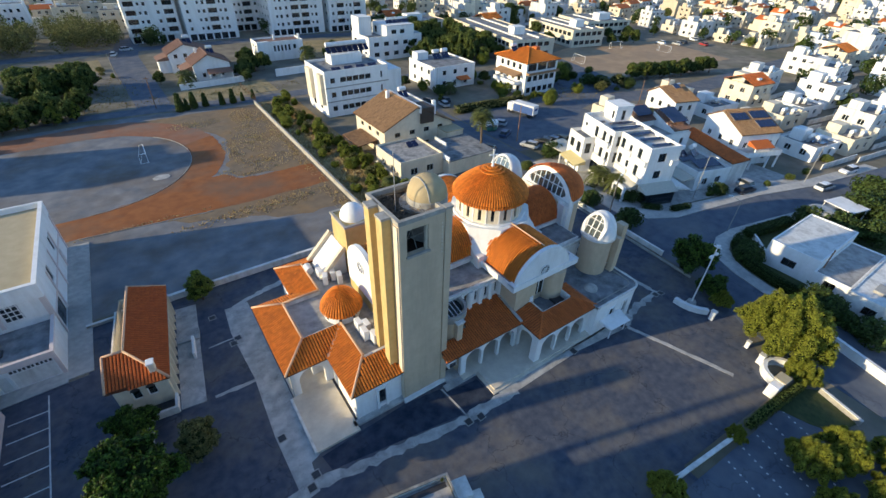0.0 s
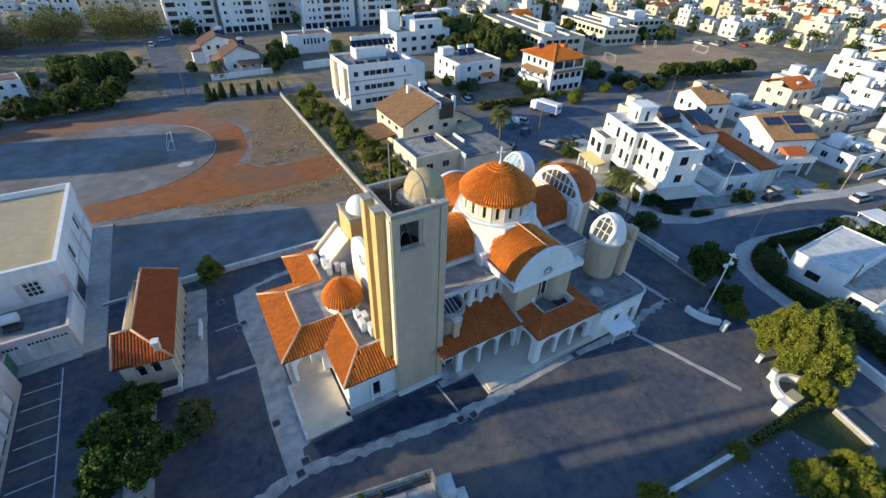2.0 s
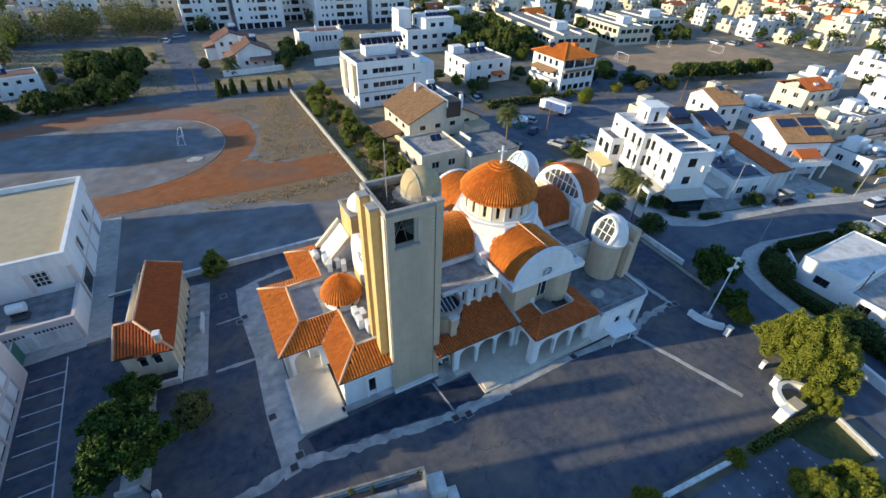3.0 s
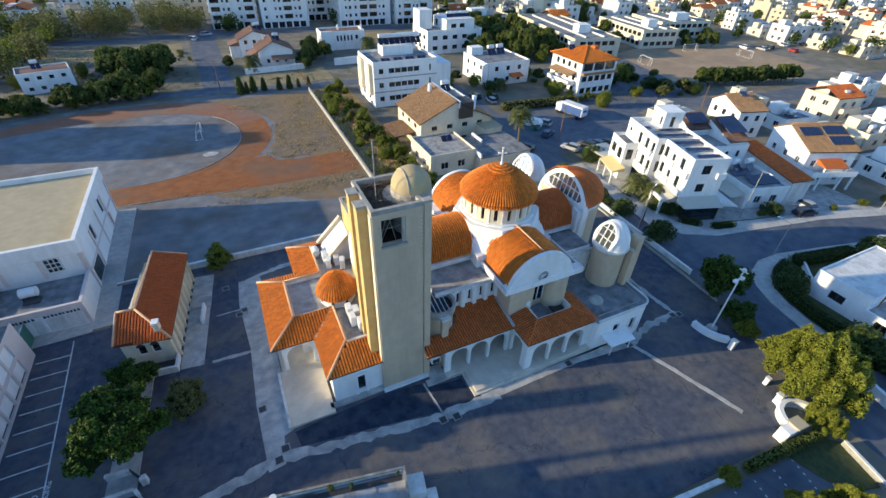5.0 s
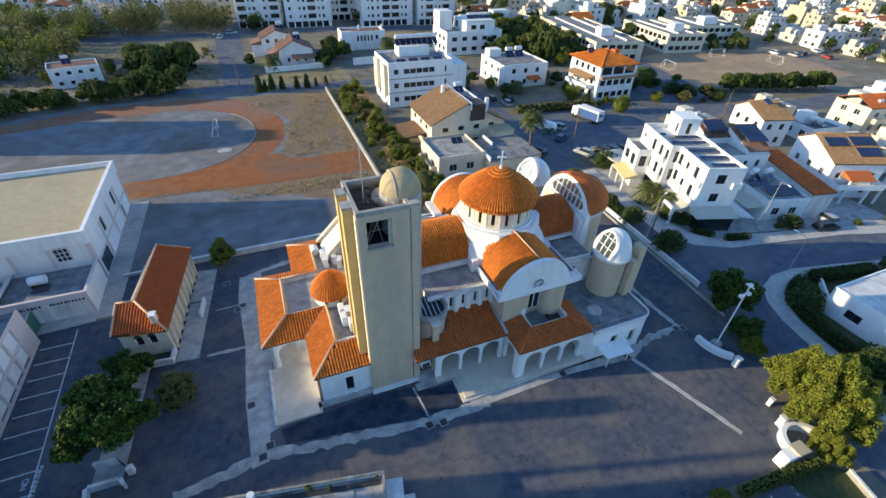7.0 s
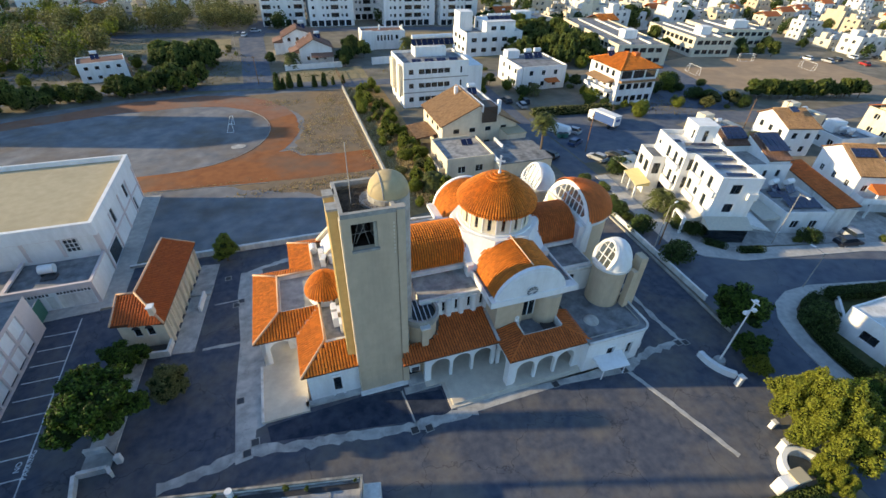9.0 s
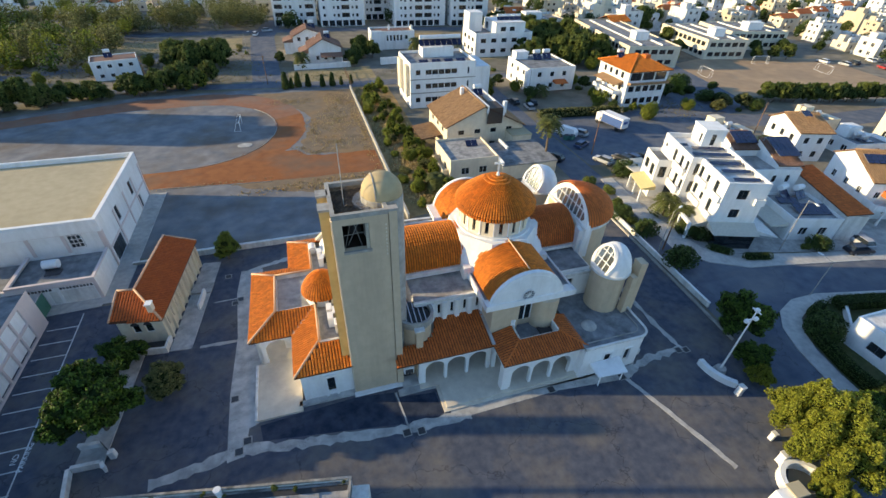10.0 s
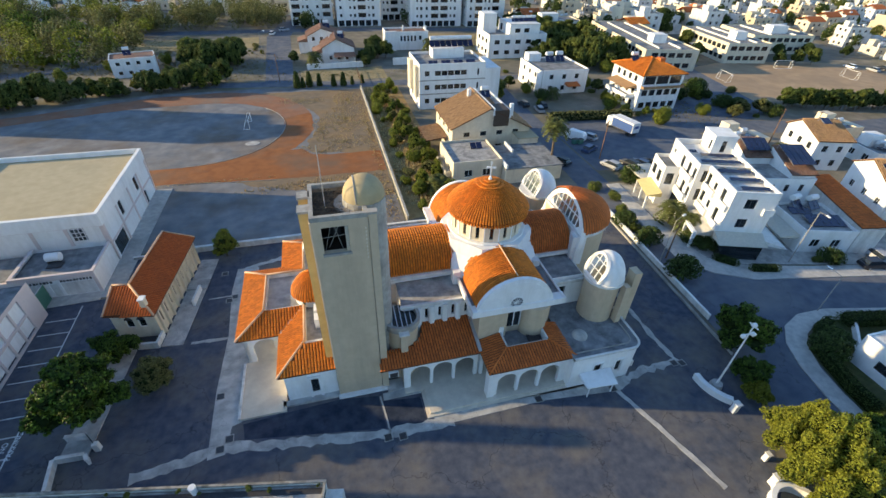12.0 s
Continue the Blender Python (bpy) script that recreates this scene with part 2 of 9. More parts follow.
M_MOSSY = mat("mossy_render", (0.20, 0.19, 0.175), (0.40, 0.375, 0.33), 1.6, 0.95, 0.4, (0.055, 0.055, 0.04), 0.9, 0.85, 0.04, detail=8.0)
M_YELLOWCLOTH = mat("yellow_canvas", (0.62, 0.50, 0.22), (0.70, 0.57, 0.27), 3.0, 0.85, 0.1, None, rand=0.05)


def car_paint(name, c):
    return mat(name, c, tuple(min(1, v * 1.06) for v in c), 4.0, 0.3, 0.0, None, rand=0, spec=0.6)


CAR_WHITE, CAR_SILVER = car_paint("white_car_paint", (0.75, 0.75, 0.75)), car_paint("silver_car_paint", (0.38, 0.39, 0.41))
CAR_DARK, CAR_RED = car_paint("dark_car_paint", (0.02, 0.022, 0.03)), car_paint("red_car_paint", (0.35, 0.03, 0.03))
CAR_BLUE = car_paint("blue_car_paint", (0.04, 0.07, 0.16))


# ---- building blocks ----
def part(name, bm, material, parent=None, label="", smooth=False):
    me = bpy.data.meshes.new(name)
    bm.to_mesh(me)
    bm.free()
    me.materials.append(material)
    if smooth:
        for p in me.polygons:
            p.use_smooth = True
    ob = new(name, me)
    if parent is not None:
        ob.parent = parent
    if label:
        ob["label"] = label
    return ob


def each(name, bm, material, parent=None, label=""):
    """Every loose piece of bm as a part of its own."""
    bm.verts.index_update()
    seen, made = set(), []
    for v in bm.verts:
        if v.index in seen:
            continue
        heap, island = [v], []
        seen.add(v.index)
        while heap:
            a = heap.pop()
            island.append(a)
            for e in a.link_edges:
                o = e.other_vert(a)
                if o.index not in seen:
                    seen.add(o.index)
                    heap.append(o)
        out, twin = bmesh.new(), {}
        for a in island:
            twin[a] = out.verts.new(a.co)
        for f in {f for a in island for f in a.link_faces}:
            out.faces.new([twin[a] for a in f.verts])
        made.append(part(name, out, material, parent, label))
    bm.free()
    return made


def share(name, me, parent, m, label=""):
    """One more object on a mesh that is there already."""
    ob = new(name, me)
    ob.parent = parent
    ob.matrix_basis = m
    if label:
        ob["label"] = label
    return ob


def thing(name, label, category, group="", m=None, kind=""):
    ob = new(name)
    ob.empty_display_size = 0.5
    if m is not None:
        ob.matrix_basis = m
    return tagged(ob, label, category, group, kind)


def structure(name, bm, material, label, category, smooth=False):
    return tagged(part(name, bm, material, None, "", smooth), label, category, "", "structure")


def box(bm, x0, x1, y0, y1, z0, z1):
    v = [bm.verts.new((x, y, z)) for z in (z0, z1) for x, y in ((x0, y0), (x1, y0), (x1, y1), (x0, y1))]
    for f in ((3, 2, 1, 0), (4, 5, 6, 7), (0, 1, 5, 4), (1, 2, 6, 5), (2, 3, 7, 6), (3, 0, 4, 7)):
        bm.faces.new([v[i] for i in f])
    return bm


def boxes(*rows):
    bm = bmesh.new()
    for r in rows:
        box(bm, *r)
    return bm


def soft_box(x0, x1, y0, y1, z0, z1, r=0.05, seg=1):
    bm = box(bmesh.new(), x0, x1, y0, y1, z0, z1)
    bmesh.ops.bevel(bm, geom=bm.edges[:], offset=r, segments=seg, affect="EDGES", profile=0.6)
    return bm


def prism(bm, pts, z0, z1):
    """An upright prism on a plan polygon given counter-clockwise; z1 may be one height or one per corner."""
    tops = z1 if isinstance(z1, (list, tuple)) else [z1] * len(pts)
    a = [bm.verts.new((x, y, z0)) for x, y in pts]
    b = [bm.verts.new((x, y, z)) for (x, y), z in zip(pts, tops)]
    bm.faces.new(a[::-1])
    bm.faces.new(b)
    for i in range(len(pts)):
        j = (i + 1) % len(pts)
        bm.faces.new((a[i], a[j], b[j], b[i]))
    return bm


def beam(bm, p, q, w, h=None, n=4):
    """A bar from p to q; n sides, w thick (and h high for four sides)."""
    p, q = Vector(p), Vector(q)
    d = (q - p).normalized()
    up = Vector((0, 0, 1)) if abs(d.z) < 0.95 else Vector((1, 0, 0))
    s = d.cross(up).normalized()
    u = s.cross(d)
    h = h or w
    if n == 4:
        ring = [(-w / 2, -h / 2), (w / 2, -h / 2), (w / 2, h / 2), (-w / 2, h / 2)]
    else:
        ring = [(w / 2 * math.cos(2 * math.pi * i / n), w / 2 * math.sin(2 * math.pi * i / n)) for i in range(n)]
    a = [bm.verts.new(p + s * x + u * y) for x, y in ring]
    b = [bm.verts.new(q + s * x + u * y) for x, y in ring]
    bm.faces.new(a[::-1])
    bm.faces.new(b)
    for i in range(len(ring)):
        j = (i + 1) % len(ring)
        bm.faces.new((a[i], a[j], b[j], b[i]))
    return bm


def tube(bm, cx, cy, z0, z1, r0, r1=None, n=24, a0=0.0, a1=360.0):
    """An upright drum, cone or (with angles) a closed sector of one."""
    r1 = r0 if r1 is None else r1
    full = abs(a1 - a0) >= 359.9
    k = n if full else n + 1
    an = [radians(a0 + (a1 - a0) * i / n) for i in range(k)]
    a = [bm.verts.new((cx + r0 * math.cos(t), cy + r0 * math.sin(t), z0)) for t in an]
    b = [bm.verts.new((cx + r1 * math.cos(t), cy + r1 * math.sin(t), z1)) for t in an]
    bm.faces.new(a[::-1])
    bm.faces.new(b)
    for i in range(k):
        j = (i + 1) % k
        bm.faces.new((a[i], a[j], b[j], b[i]))
    return bm


def lathe(bm, cx, cy, profile, n=48, sx=1.0, sy=1.0, a0=0.0, a1=360.0):
    """A surface of revolution through (radius, height) rows."""
    full = abs(a1 - a0) >= 359.9
    k = n if full else n + 1
    rings = []
    for r, z in profile:
        if r < 1e-4:
            rings.append([bm.verts.new((cx, cy, z))] * k)
        else:
            rings.append([bm.verts.new((cx + sx * r * math.cos(t), cy + sy * r * math.sin(t), z)) for t in (radians(a0 + (a1 - a0) * i / n) for i in range(k))])
    for lo, hi in zip(rings, rings[1:]):
        for i in range(k if full else n):
            j = (i + 1) % k
            vs = []
            for v in (lo[i], lo[j], hi[j], hi[i]):
                if v not in vs:
                    vs.append(v)
            if len(vs) > 2:
                bm.faces.new(vs)
    return bm


def sheet(name, pts, top, material, label, category, kind="structure", under=0.3):
    bm = prism(bmesh.new(), pts, top - under, top)
    bmesh.ops.triangulate(bm, faces=[f for f in bm.faces if len(f.verts) > 4])
    ob = part(name, bm, material)
    return tagged(ob, label, category, "", kind)


def ribbon_points(line, width, jitter=0.0, step=0.7, seed=1):
    """The ragged outline of a strip along a line of (x, y) points, counter-clockwise."""
    rnd = random.Random(seed)
    pts = []
    for (x0, y0), (x1, y1) in zip(line, line[1:]):
        n = max(1, int(math.hypot(x1 - x0, y1 - y0) / step))
        pts += [(x0 + (x1 - x0) * i / n, y0 + (y1 - y0) * i / n) for i in range(n)]
    pts.append(line[-1])
    right, left = [], []
    for i, (x, y) in enumerate(pts):
        xa, ya = pts[max(0, i - 1)]
        xb, yb = pts[min(len(pts) - 1, i + 1)]
        d = math.hypot(xb - xa, yb - ya) or 1
        nx, ny = (yb - ya) / d, -(xb - xa) / d
        a, b = width / 2 + rnd.uniform(-jitter, jitter), width / 2 + rnd.uniform(-jitter, jitter)
        right.append((x + nx * a, y + ny * a))
        left.append((x - nx * b, y - ny * b))
    return right + left[::-1]


def facade(bm, p0, p1, z0, z1, holes=(), depth=0.22):
    """One outer wall face from p0 to p1 (outside on the right hand), with openings (u0, u1, v0, v1) and their reveals."""
    d = Vector((p1[0] - p0[0], p1[1] - p0[1], 0))
    length = d.length
    d.normalize()
    n = Vector((d.y, -d.x, 0))
    o = Vector((p0[0], p0[1], z0))
    holes = [h for h in holes if h[0] > 0.02 and h[1] < length - 0.02 and h[2] >= 0 and h[3] < z1 - z0 - 0.01]
    us = sorted({0.0, length, *(h[0] for h in holes), *(h[1] for h in holes)})
    vs = sorted({0.0, z1 - z0, *(h[2] for h in holes), *(h[3] for h in holes)})

    def pt(u, v, k=0.0):
        return bm.verts.new(o + d * u + Vector((0, 0, v)) - n * k)

    for v0, v1 in zip(vs, vs[1:]):
        run = None
        for u0, u1 in zip(us, us[1:]):
            um, vm = (u0 + u1) / 2, (v0 + v1) / 2
            solid = not any(h[0] < um < h[1] and h[2] < vm < h[3] for h in holes)
            if solid:
                run = (run[0], u1) if run else (u0, u1)
            if run and (not solid or u1 == us[-1]):
                bm.faces.new((pt(run[0], v0), pt(run[1], v0), pt(run[1], v1), pt(run[0], v1)))
                run = None
    for u0, u1, v0, v1 in holes:
        for a, b in (((u0, v0), (u1, v0)), ((u1, v0), (u1, v1)), ((u1, v1), (u0, v1)), ((u0, v1), (u0, v0))):
            bm.faces.new((pt(*b), pt(*a), pt(*a, depth), pt(*b, depth)))
    return holes


def place_on(p0, p1, z0, u, v, k=0.0):
    """A matrix on that wall face: x along it, y into the wall, z up."""
    d = Vector((p1[0] - p0[0], p1[1] - p0[1], 0)).normalized()
    n = Vector((d.y, -d.x, 0))
    m = Matrix(((d.x, -n.x, 0, 0), (d.y, -n.y, 0, 0), (0, 0, 1, 0), (0, 0, 0, 1)))
    return Matrix.Translation(Vector((p0[0], p0[1], z0)) + d * u + Vector((0, 0, v)) - n * k) @ m


WINDOWS = {}
TOWN_WINDOWS = [False]


def window_meshes(w, h, bars, key):
    k = (round(w, 2), round(h, 2), bars, key)
    if k not in WINDOWS:
        bm = boxes((0, w, 0, 0.06, 0, 0.07), (0, w, 0, 0.06, h - 0.07, h), (0, 0.07, 0, 0.06, 0.07, h - 0.07), (w - 0.07, w, 0, 0.06, 0.07, h - 0.07))
        for i in range(1, bars):
            box(bm, w * i / bars - 0.03, w * i / bars + 0.03, 0.005, 0.055, 0.07, h - 0.07)
        fr = bpy.data.meshes.new("window_frame")
        bm.to_mesh(fr)
        bm.free()
        fr.materials.append({"white": M_WHITEMETAL, "brown": M_BROWNWOOD, "dark": M_DARKMETAL}[key])
        bm = boxes((0.05, w - 0.05, 0.025, 0.04, 0.05, h - 0.05))
        pn = bpy.data.meshes.new("pane")
        bm.to_mesh(pn)
        bm.free()
        pn.materials.append(M_GLASS)
        WINDOWS[k] = fr, pn
    return WINDOWS[k]


def town_window(w, h):
    """Frame and pane of a distant window in one mesh."""
    k = (round(w, 2), round(h, 2), "town")
    if k not in WINDOWS:
        bm = boxes((0.0, w, 0.03, 0.05, 0.0, h), (w / 2 - 0.04, w / 2 + 0.04, 0, 0.03, 0.0, h), (0, w, 0, 0.03, 0, 0.08))
        me = bpy.data.meshes.new("window")
        bm.to_mesh(me)
        bm.free()
        me.materials.append(M_GLASS)
        me.materials.append(M_WHITEMETAL)
        for p in me.polygons:
            p.material_index = 0 if p.index < 6 else 1
        WINDOWS[k] = me
    return WINDOWS[k]


def add_window(parent, p0, p1, z0, hole, bars=2, key="white", name="window"):
    u0, u1, v0, v1 = hole
    if TOWN_WINDOWS[0]:
        return share(name, town_window(u1 - u0, v1 - v0), parent, place_on(p0, p1, z0, u0, v0, 0.12))
    fr, pn = window_meshes(u1 - u0, v1 - v0, bars, key)
    w = share(name, fr, parent, place_on(p0, p1, z0, u0, v0, 0.12))
    share("pane", pn, w, Matrix())
    return w


def corners(x0, x1, y0, y1):
    return [(x0, y0), (x1, y0), (x1, y1), (x0, y1)]


def row(first, step, count, w, v0, h):
    return [(first + i * step, first + i * step + w, v0, v0 + h) for i in range(count)]


def storeys(length, floors, fh=3.1, w=1.3, h=1.3, step=3.2, sill=1.0, margin=1.2):
    n = max(1, int((length - 2 * margin + step - w) / step))
    first = (length - (n - 1) * step - w) / 2
    return [r for f in range(floors) for r in row(first, step, n, w, sill + f * fh, h)]


# ---- tiled surfaces ----
def tile_surface(bm, at, us, ss, rise=0.085, skip=None):
    """Barrel tiles on a surface at(u, s): one column per step of us, one course per step of ss (from the eave up)."""
    for u0, u1 in zip(us, us[1:]):
        for s0, s1 in zip(ss, ss[1:]):
            if skip and skip((u0 + u1) / 2, (s0 + s1) / 2):
                continue
            a, b, c = at(u0, s0), at(u1, s0), at(u0, s1)
            d = at(u1, s1)
            n = (b - a).cross(c - a)
            if n.length < 1e-9:
                continue
            n.normalize()
            lo = [a.lerp(b, k) + n * (z + 0.032) for k, z in ((0.10, 0.0), (0.30, rise), (0.70, rise), (0.90, 0.0))]
            hi = [c.lerp(d, k) + n * z for k, z in ((0.13, 0.0), (0.32, rise * 0.85), (0.68, rise * 0.85), (0.87, 0.0))]
            lo, hi = [bm.verts.new(v) for v in lo], [bm.verts.new(v) for v in hi]
            for i in range(3):
                bm.faces.new((lo[i], lo[i + 1], hi[i + 1], hi[i]))
            bm.faces.new(lo[::-1])
    return bm


def spaced(a, b, step):
    n = max(1, round(abs(b - a) / step))
    return [a + (b - a) * i / n for i in range(n + 1)]


def inside(poly, x, y):
    hit = False
    for (x0, y0), (x1, y1) in zip(poly, poly[1:] + poly[:1]):
        if (y0 > y) != (y1 > y) and x < (x1 - x0) * (y - y0) / (y1 - y0) + x0:
            hit = not hit
    return hit


def tiled_plane(parent, poly, height, along, tile=M_TILE, name="roof_slope", pitch=0.29, course=0.42, thick=0.14):
    """A roof plane over the plan polygon: height(x, y) gives its level, along is the eave's direction (columns of tiles run across it)."""
    bm = bmesh.new()
    top = [bm.verts.new((x, y, height(x, y))) for x, y in poly]
    low = [bm.verts.new((x, y, height(x, y) - thick)) for x, y in poly]
    bm.faces.new(top)
    bm.faces.new(low[::-1])
    for i in range(len(poly)):
        j = (i + 1) % len(poly)
        bm.faces.new((low[i], low[j], top[j], top[i]))
    base = part(name, bm, M_TILEBED, parent)
    ex, ey = Vector(along).normalized()
    # up the slope: the plan direction across the eave in which the height grows
    fx, fy = -ey, ex
    cx, cy = sum(p[0] for p in poly) / len(poly), sum(p[1] for p in poly) / len(poly)
    if height(cx + fx * 0.1, cy + fy * 0.1) < height(cx, cy):
        ex, ey, fx, fy = -ex, -ey, -fx, -fy
    us_all = [x * ex + y * ey for x, y in poly]
    ss_all = [x * fx + y * fy for x, y in poly]

    def at(u, s):
        x, y = u * ex + s * fx, u * ey + s * fy
        return Vector((x, y, height(x, y) + 0.004))

    tb = bmesh.new()
    tile_surface(tb, at, spaced(min(us_all), max(us_all), pitch), spaced(min(ss_all), max(ss_all), course),
                 skip=lambda u, s: not inside(poly, u * ex + s * fx, u * ey + s * fy))
    tagged(part("tiles", tb, tile, base), kind="stuff")
    return base


def ridge_cap(parent, *points, w=0.26, material=M_MORTAR):
    for p, q in zip(points, points[1:]):
        part("ridge_cap", beam(bmesh.new(), p, q, w, w * 0.7, 6), material, parent, smooth=True)


# ---- ground, roads, field ----
structure("ground", boxes((-3000, 3000, -3000, 3000, -2.0, 0.0)), M_EARTH, "dry earth and dusty plots reaching to the horizon", "ground")
sheet("church_yard", [(-24, -12), (31, -12), (31.4, 4.2), (47.5, 3.2), (50.6, 5.6), (53.5, 9.2), (57.8, 9.6), (58.6, 18.4), (59.2, 34), (60.0, 53.9), (-13.4, 53.9), (-13.4, 46), (-24, 46)],
      0.02, M_ASPHALT, "worn dark asphalt church yard with dusty stains", "yard")
sheet("street", [(54.5, 9.6), (52, -30), (62, -30), (65.6, 8.5), (67.4, 17.2), (69.3, 20.3), (72.2, 22.0), (76, 22.2), (86, 20.2), (101, 16.7), (122, 13.2), (180, 4), (260, -10), (260, -2), (180, 11),
                 (129, 18), (107, 23.2), (93, 27.4), (82, 29.4), (72.4, 31.2), (67.8, 33.8), (65.4, 37), (65.6, 46), (67, 60), (67.5, 90), (69, 128), (70, 170), (63, 170), (62.5, 128), (61.5, 90), (60.5, 60), (60.2, 34), (58.6, 18)],
      0.035, M_STREET, "grey asphalt street bending past the church yard", "road")
sheet("parking_lot", [(67.6, 66), (100, 62), (104, 72), (101, 92), (68, 92)], 0.03, M_STREET, "dusty grey asphalt parking area with parked cars", "parking lot")
sheet("pavement", [(64.0, 36.6), (67.0, 32.7), (72, 30.1), (82, 28.3), (93, 26.3), (107, 22.1), (129, 18.1), (129, 20.6), (107, 24.6), (93, 28.8), (82, 30.9), (73, 33.2), (68.6, 36.0), (67.4, 46), (68.6, 60), (66.1, 60), (64.5, 46)],
      0.16, M_PAVING, "pale concrete pavement with a raised kerb", "pavement")
sheet("pavement", [(63.4, 8.6), (63.7, 12.4), (64.5, 16.2), (65.9, 19.4), (68.2, 21.8), (71.6, 23.1), (76, 23.1), (86, 21.0), (101, 17.5), (122, 14.0), (122, 12.2), (101, 15.7), (86, 19.2), (76, 21.1), (72.6, 21.2), (69.8, 20.0), (67.8, 18.0), (66.6, 15.4), (65.9, 12.0), (65.6, 8.2)],
      0.16, M_PAVING, "curved pale pavement beside a clipped hedge", "pavement")
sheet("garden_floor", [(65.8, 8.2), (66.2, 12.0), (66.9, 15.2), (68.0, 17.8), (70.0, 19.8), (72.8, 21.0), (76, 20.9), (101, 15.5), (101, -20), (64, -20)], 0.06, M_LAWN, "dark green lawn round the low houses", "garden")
sheet("forecourt", [(67.6, 46), (68.8, 36.2), (73.2, 33.4), (93, 29), (107, 24.8), (108, 60), (68.8, 60)], 0.05, M_CONCRETE, "pale concrete forecourts of the houses", "forecourt")
# bed of soil and leaves; the pines' shade is in its dark colour
sheet("planting_bed", [(45.4, 2.0), (50.3, 1.9), (52.4, 0.2), (50.7, -3.4), (47.2, -2.4), (46.2, -0.4)], 0.09, M_LAWN, "bed of soil and leaves with painted shade beside the yard gate", "garden")
sheet("lower_car_park", [(29.0, 2.9), (33.8, 2.6), (47.8, 1.8), (48.2, -2), (46, -14), (28, -14)], 0.05, M_STREET, "faded asphalt car park with dotted bay lines", "car park")
sheet("side_street", [(62.6, 128), (69.2, 128), (88, 130), (88, 134), (69, 133), (28, 134), (3, 137.5), (-30, 139.5), (-70, 133), (-70, 129.5), (-30, 135.8), (3, 132.5), (28, 129)], 0.025, M_STREET, "dusty grey lane beyond the sports field", "road")
sheet("side_street", [(0, 133), (8, 133), (6, 200), (10, 235), (2, 235), (-3, 200)], 0.03, M_STREET, "grey lane running away between empty plots", "road")
sheet("side_street", [(-120, 196), (-60, 206), (0, 209), (60, 206), (150, 190), (150, 197), (60, 213), (0, 216), (-60, 213), (-120, 203)], 0.025, M_STREET, "distant grey street before the apartment blocks", "road")
sheet("side_street", [(-110, 140), (-60, 156), (-24, 170), (-24, 174), (-60, 161), (-110, 146)], 0.03, M_STREET, "dusty lane between trees", "road")
sheet("side_street", [(110, 78), (150, 70), (240, 72), (240, 80), (150, 78), (112, 86)], 0.025, M_STREET, "grey street beyond the white houses", "road")
sheet("dry_plot", [(68, 150), (92, 152), (90, 196), (60, 200), (56, 186)], 0.02, M_DRYGRASS, "empty plot of yellow dry grass", "plot")
sheet("dry_plot", [(-40, 134), (-2, 136), (-3, 178), (-22, 172), (-40, 150)], 0.02, M_EARTH, "empty plot of dry grass and bare soil", "plot")
sheet("dry_plot", [(-60, 178), (-5, 182), (-6, 200), (-60, 196)], 0.02, M_DRYGRASS, "strip of yellow dry grass by the lane", "plot")
sheet("dry_plot", [(10, 136.5), (36, 136.5), (36, 150), (10, 148)], 0.02, M_DRYGRASS, "dry yellow verge before the villas", "plot")

# sports field with its red running track
sheet("field", [(-90, 56), (26, 55), (26.4, 128), (0, 131.5), (-28, 130.5), (-45, 125), (-90, 108)], 0.012, M_FIELD, "dusty grey sports field", "sports field")


def arc(cx, cy, rx, ry, a0, a1, n=24):
    return [(cx + rx * math.cos(radians(a0 + (a1 - a0) * i / n)), cy + ry * math.sin(radians(a0 + (a1 - a0) * i / n))) for i in range(n + 1)]


def ragged(line, step, reach, seed):
    """A worn, irregular edge along a line of plan points."""
    rnd_ = random.Random(seed)
    out, drift = [], 0.0
    for (x0, y0), (x1, y1) in zip(line, line[1:]):
        n = max(1, int(math.hypot(x1 - x0, y1 - y0) / step))
        nx, ny = (y1 - y0), -(x1 - x0)
        d = math.hypot(nx, ny) or 1
        for i in range(n):
            drift = 0.7 * drift + rnd_.uniform(-reach, reach) * 0.6
            out.append((x0 + (x1 - x0) * i / n + nx / d * drift, y0 + (y1 - y0) * i / n + ny / d * drift))
    return out + [line[-1]]


def band(name, low, high, z, material, label, category):
    """A strip of ground between two edges with the same number of points."""
    bm = bmesh.new()
    a_ = [bm.verts.new((x, y, z)) for x, y in low]
    b_ = [bm.verts.new((x, y, z)) for x, y in high]
    for i in range(len(a_) - 1):
        bm.faces.new((a_[i], a_[i + 1], b_[i + 1], b_[i]))
    bmesh.ops.recalc_face_normals(bm, faces=bm.faces[:])
    return structure(name, bm, material, label, category)


def resample(line, n):
    d = [0.0]
    for p, q in zip(line, line[1:]):
        d.append(d[-1] + math.hypot(q[0] - p[0], q[1] - p[1]))
    out = []
    for i in range(n + 1):
        s_ = d[-1] * i / n
        k = max(j for j in range(len(line) - 1) if d[j] <= s_ + 1e-9)
        f = (s_ - d[k]) / ((d[k + 1] - d[k]) or 1)
        out.append((line[k][0] + f * (line[k + 1][0] - line[k][0]), line[k][1] + f * (line[k + 1][1] - line[k][1])))
    return out


inner = arc(-12.0, 102.0, 18.2, 18.6, -90, 90)
outer = arc(-12.0, 102.5, 25.0, 23.0, -90, 90)
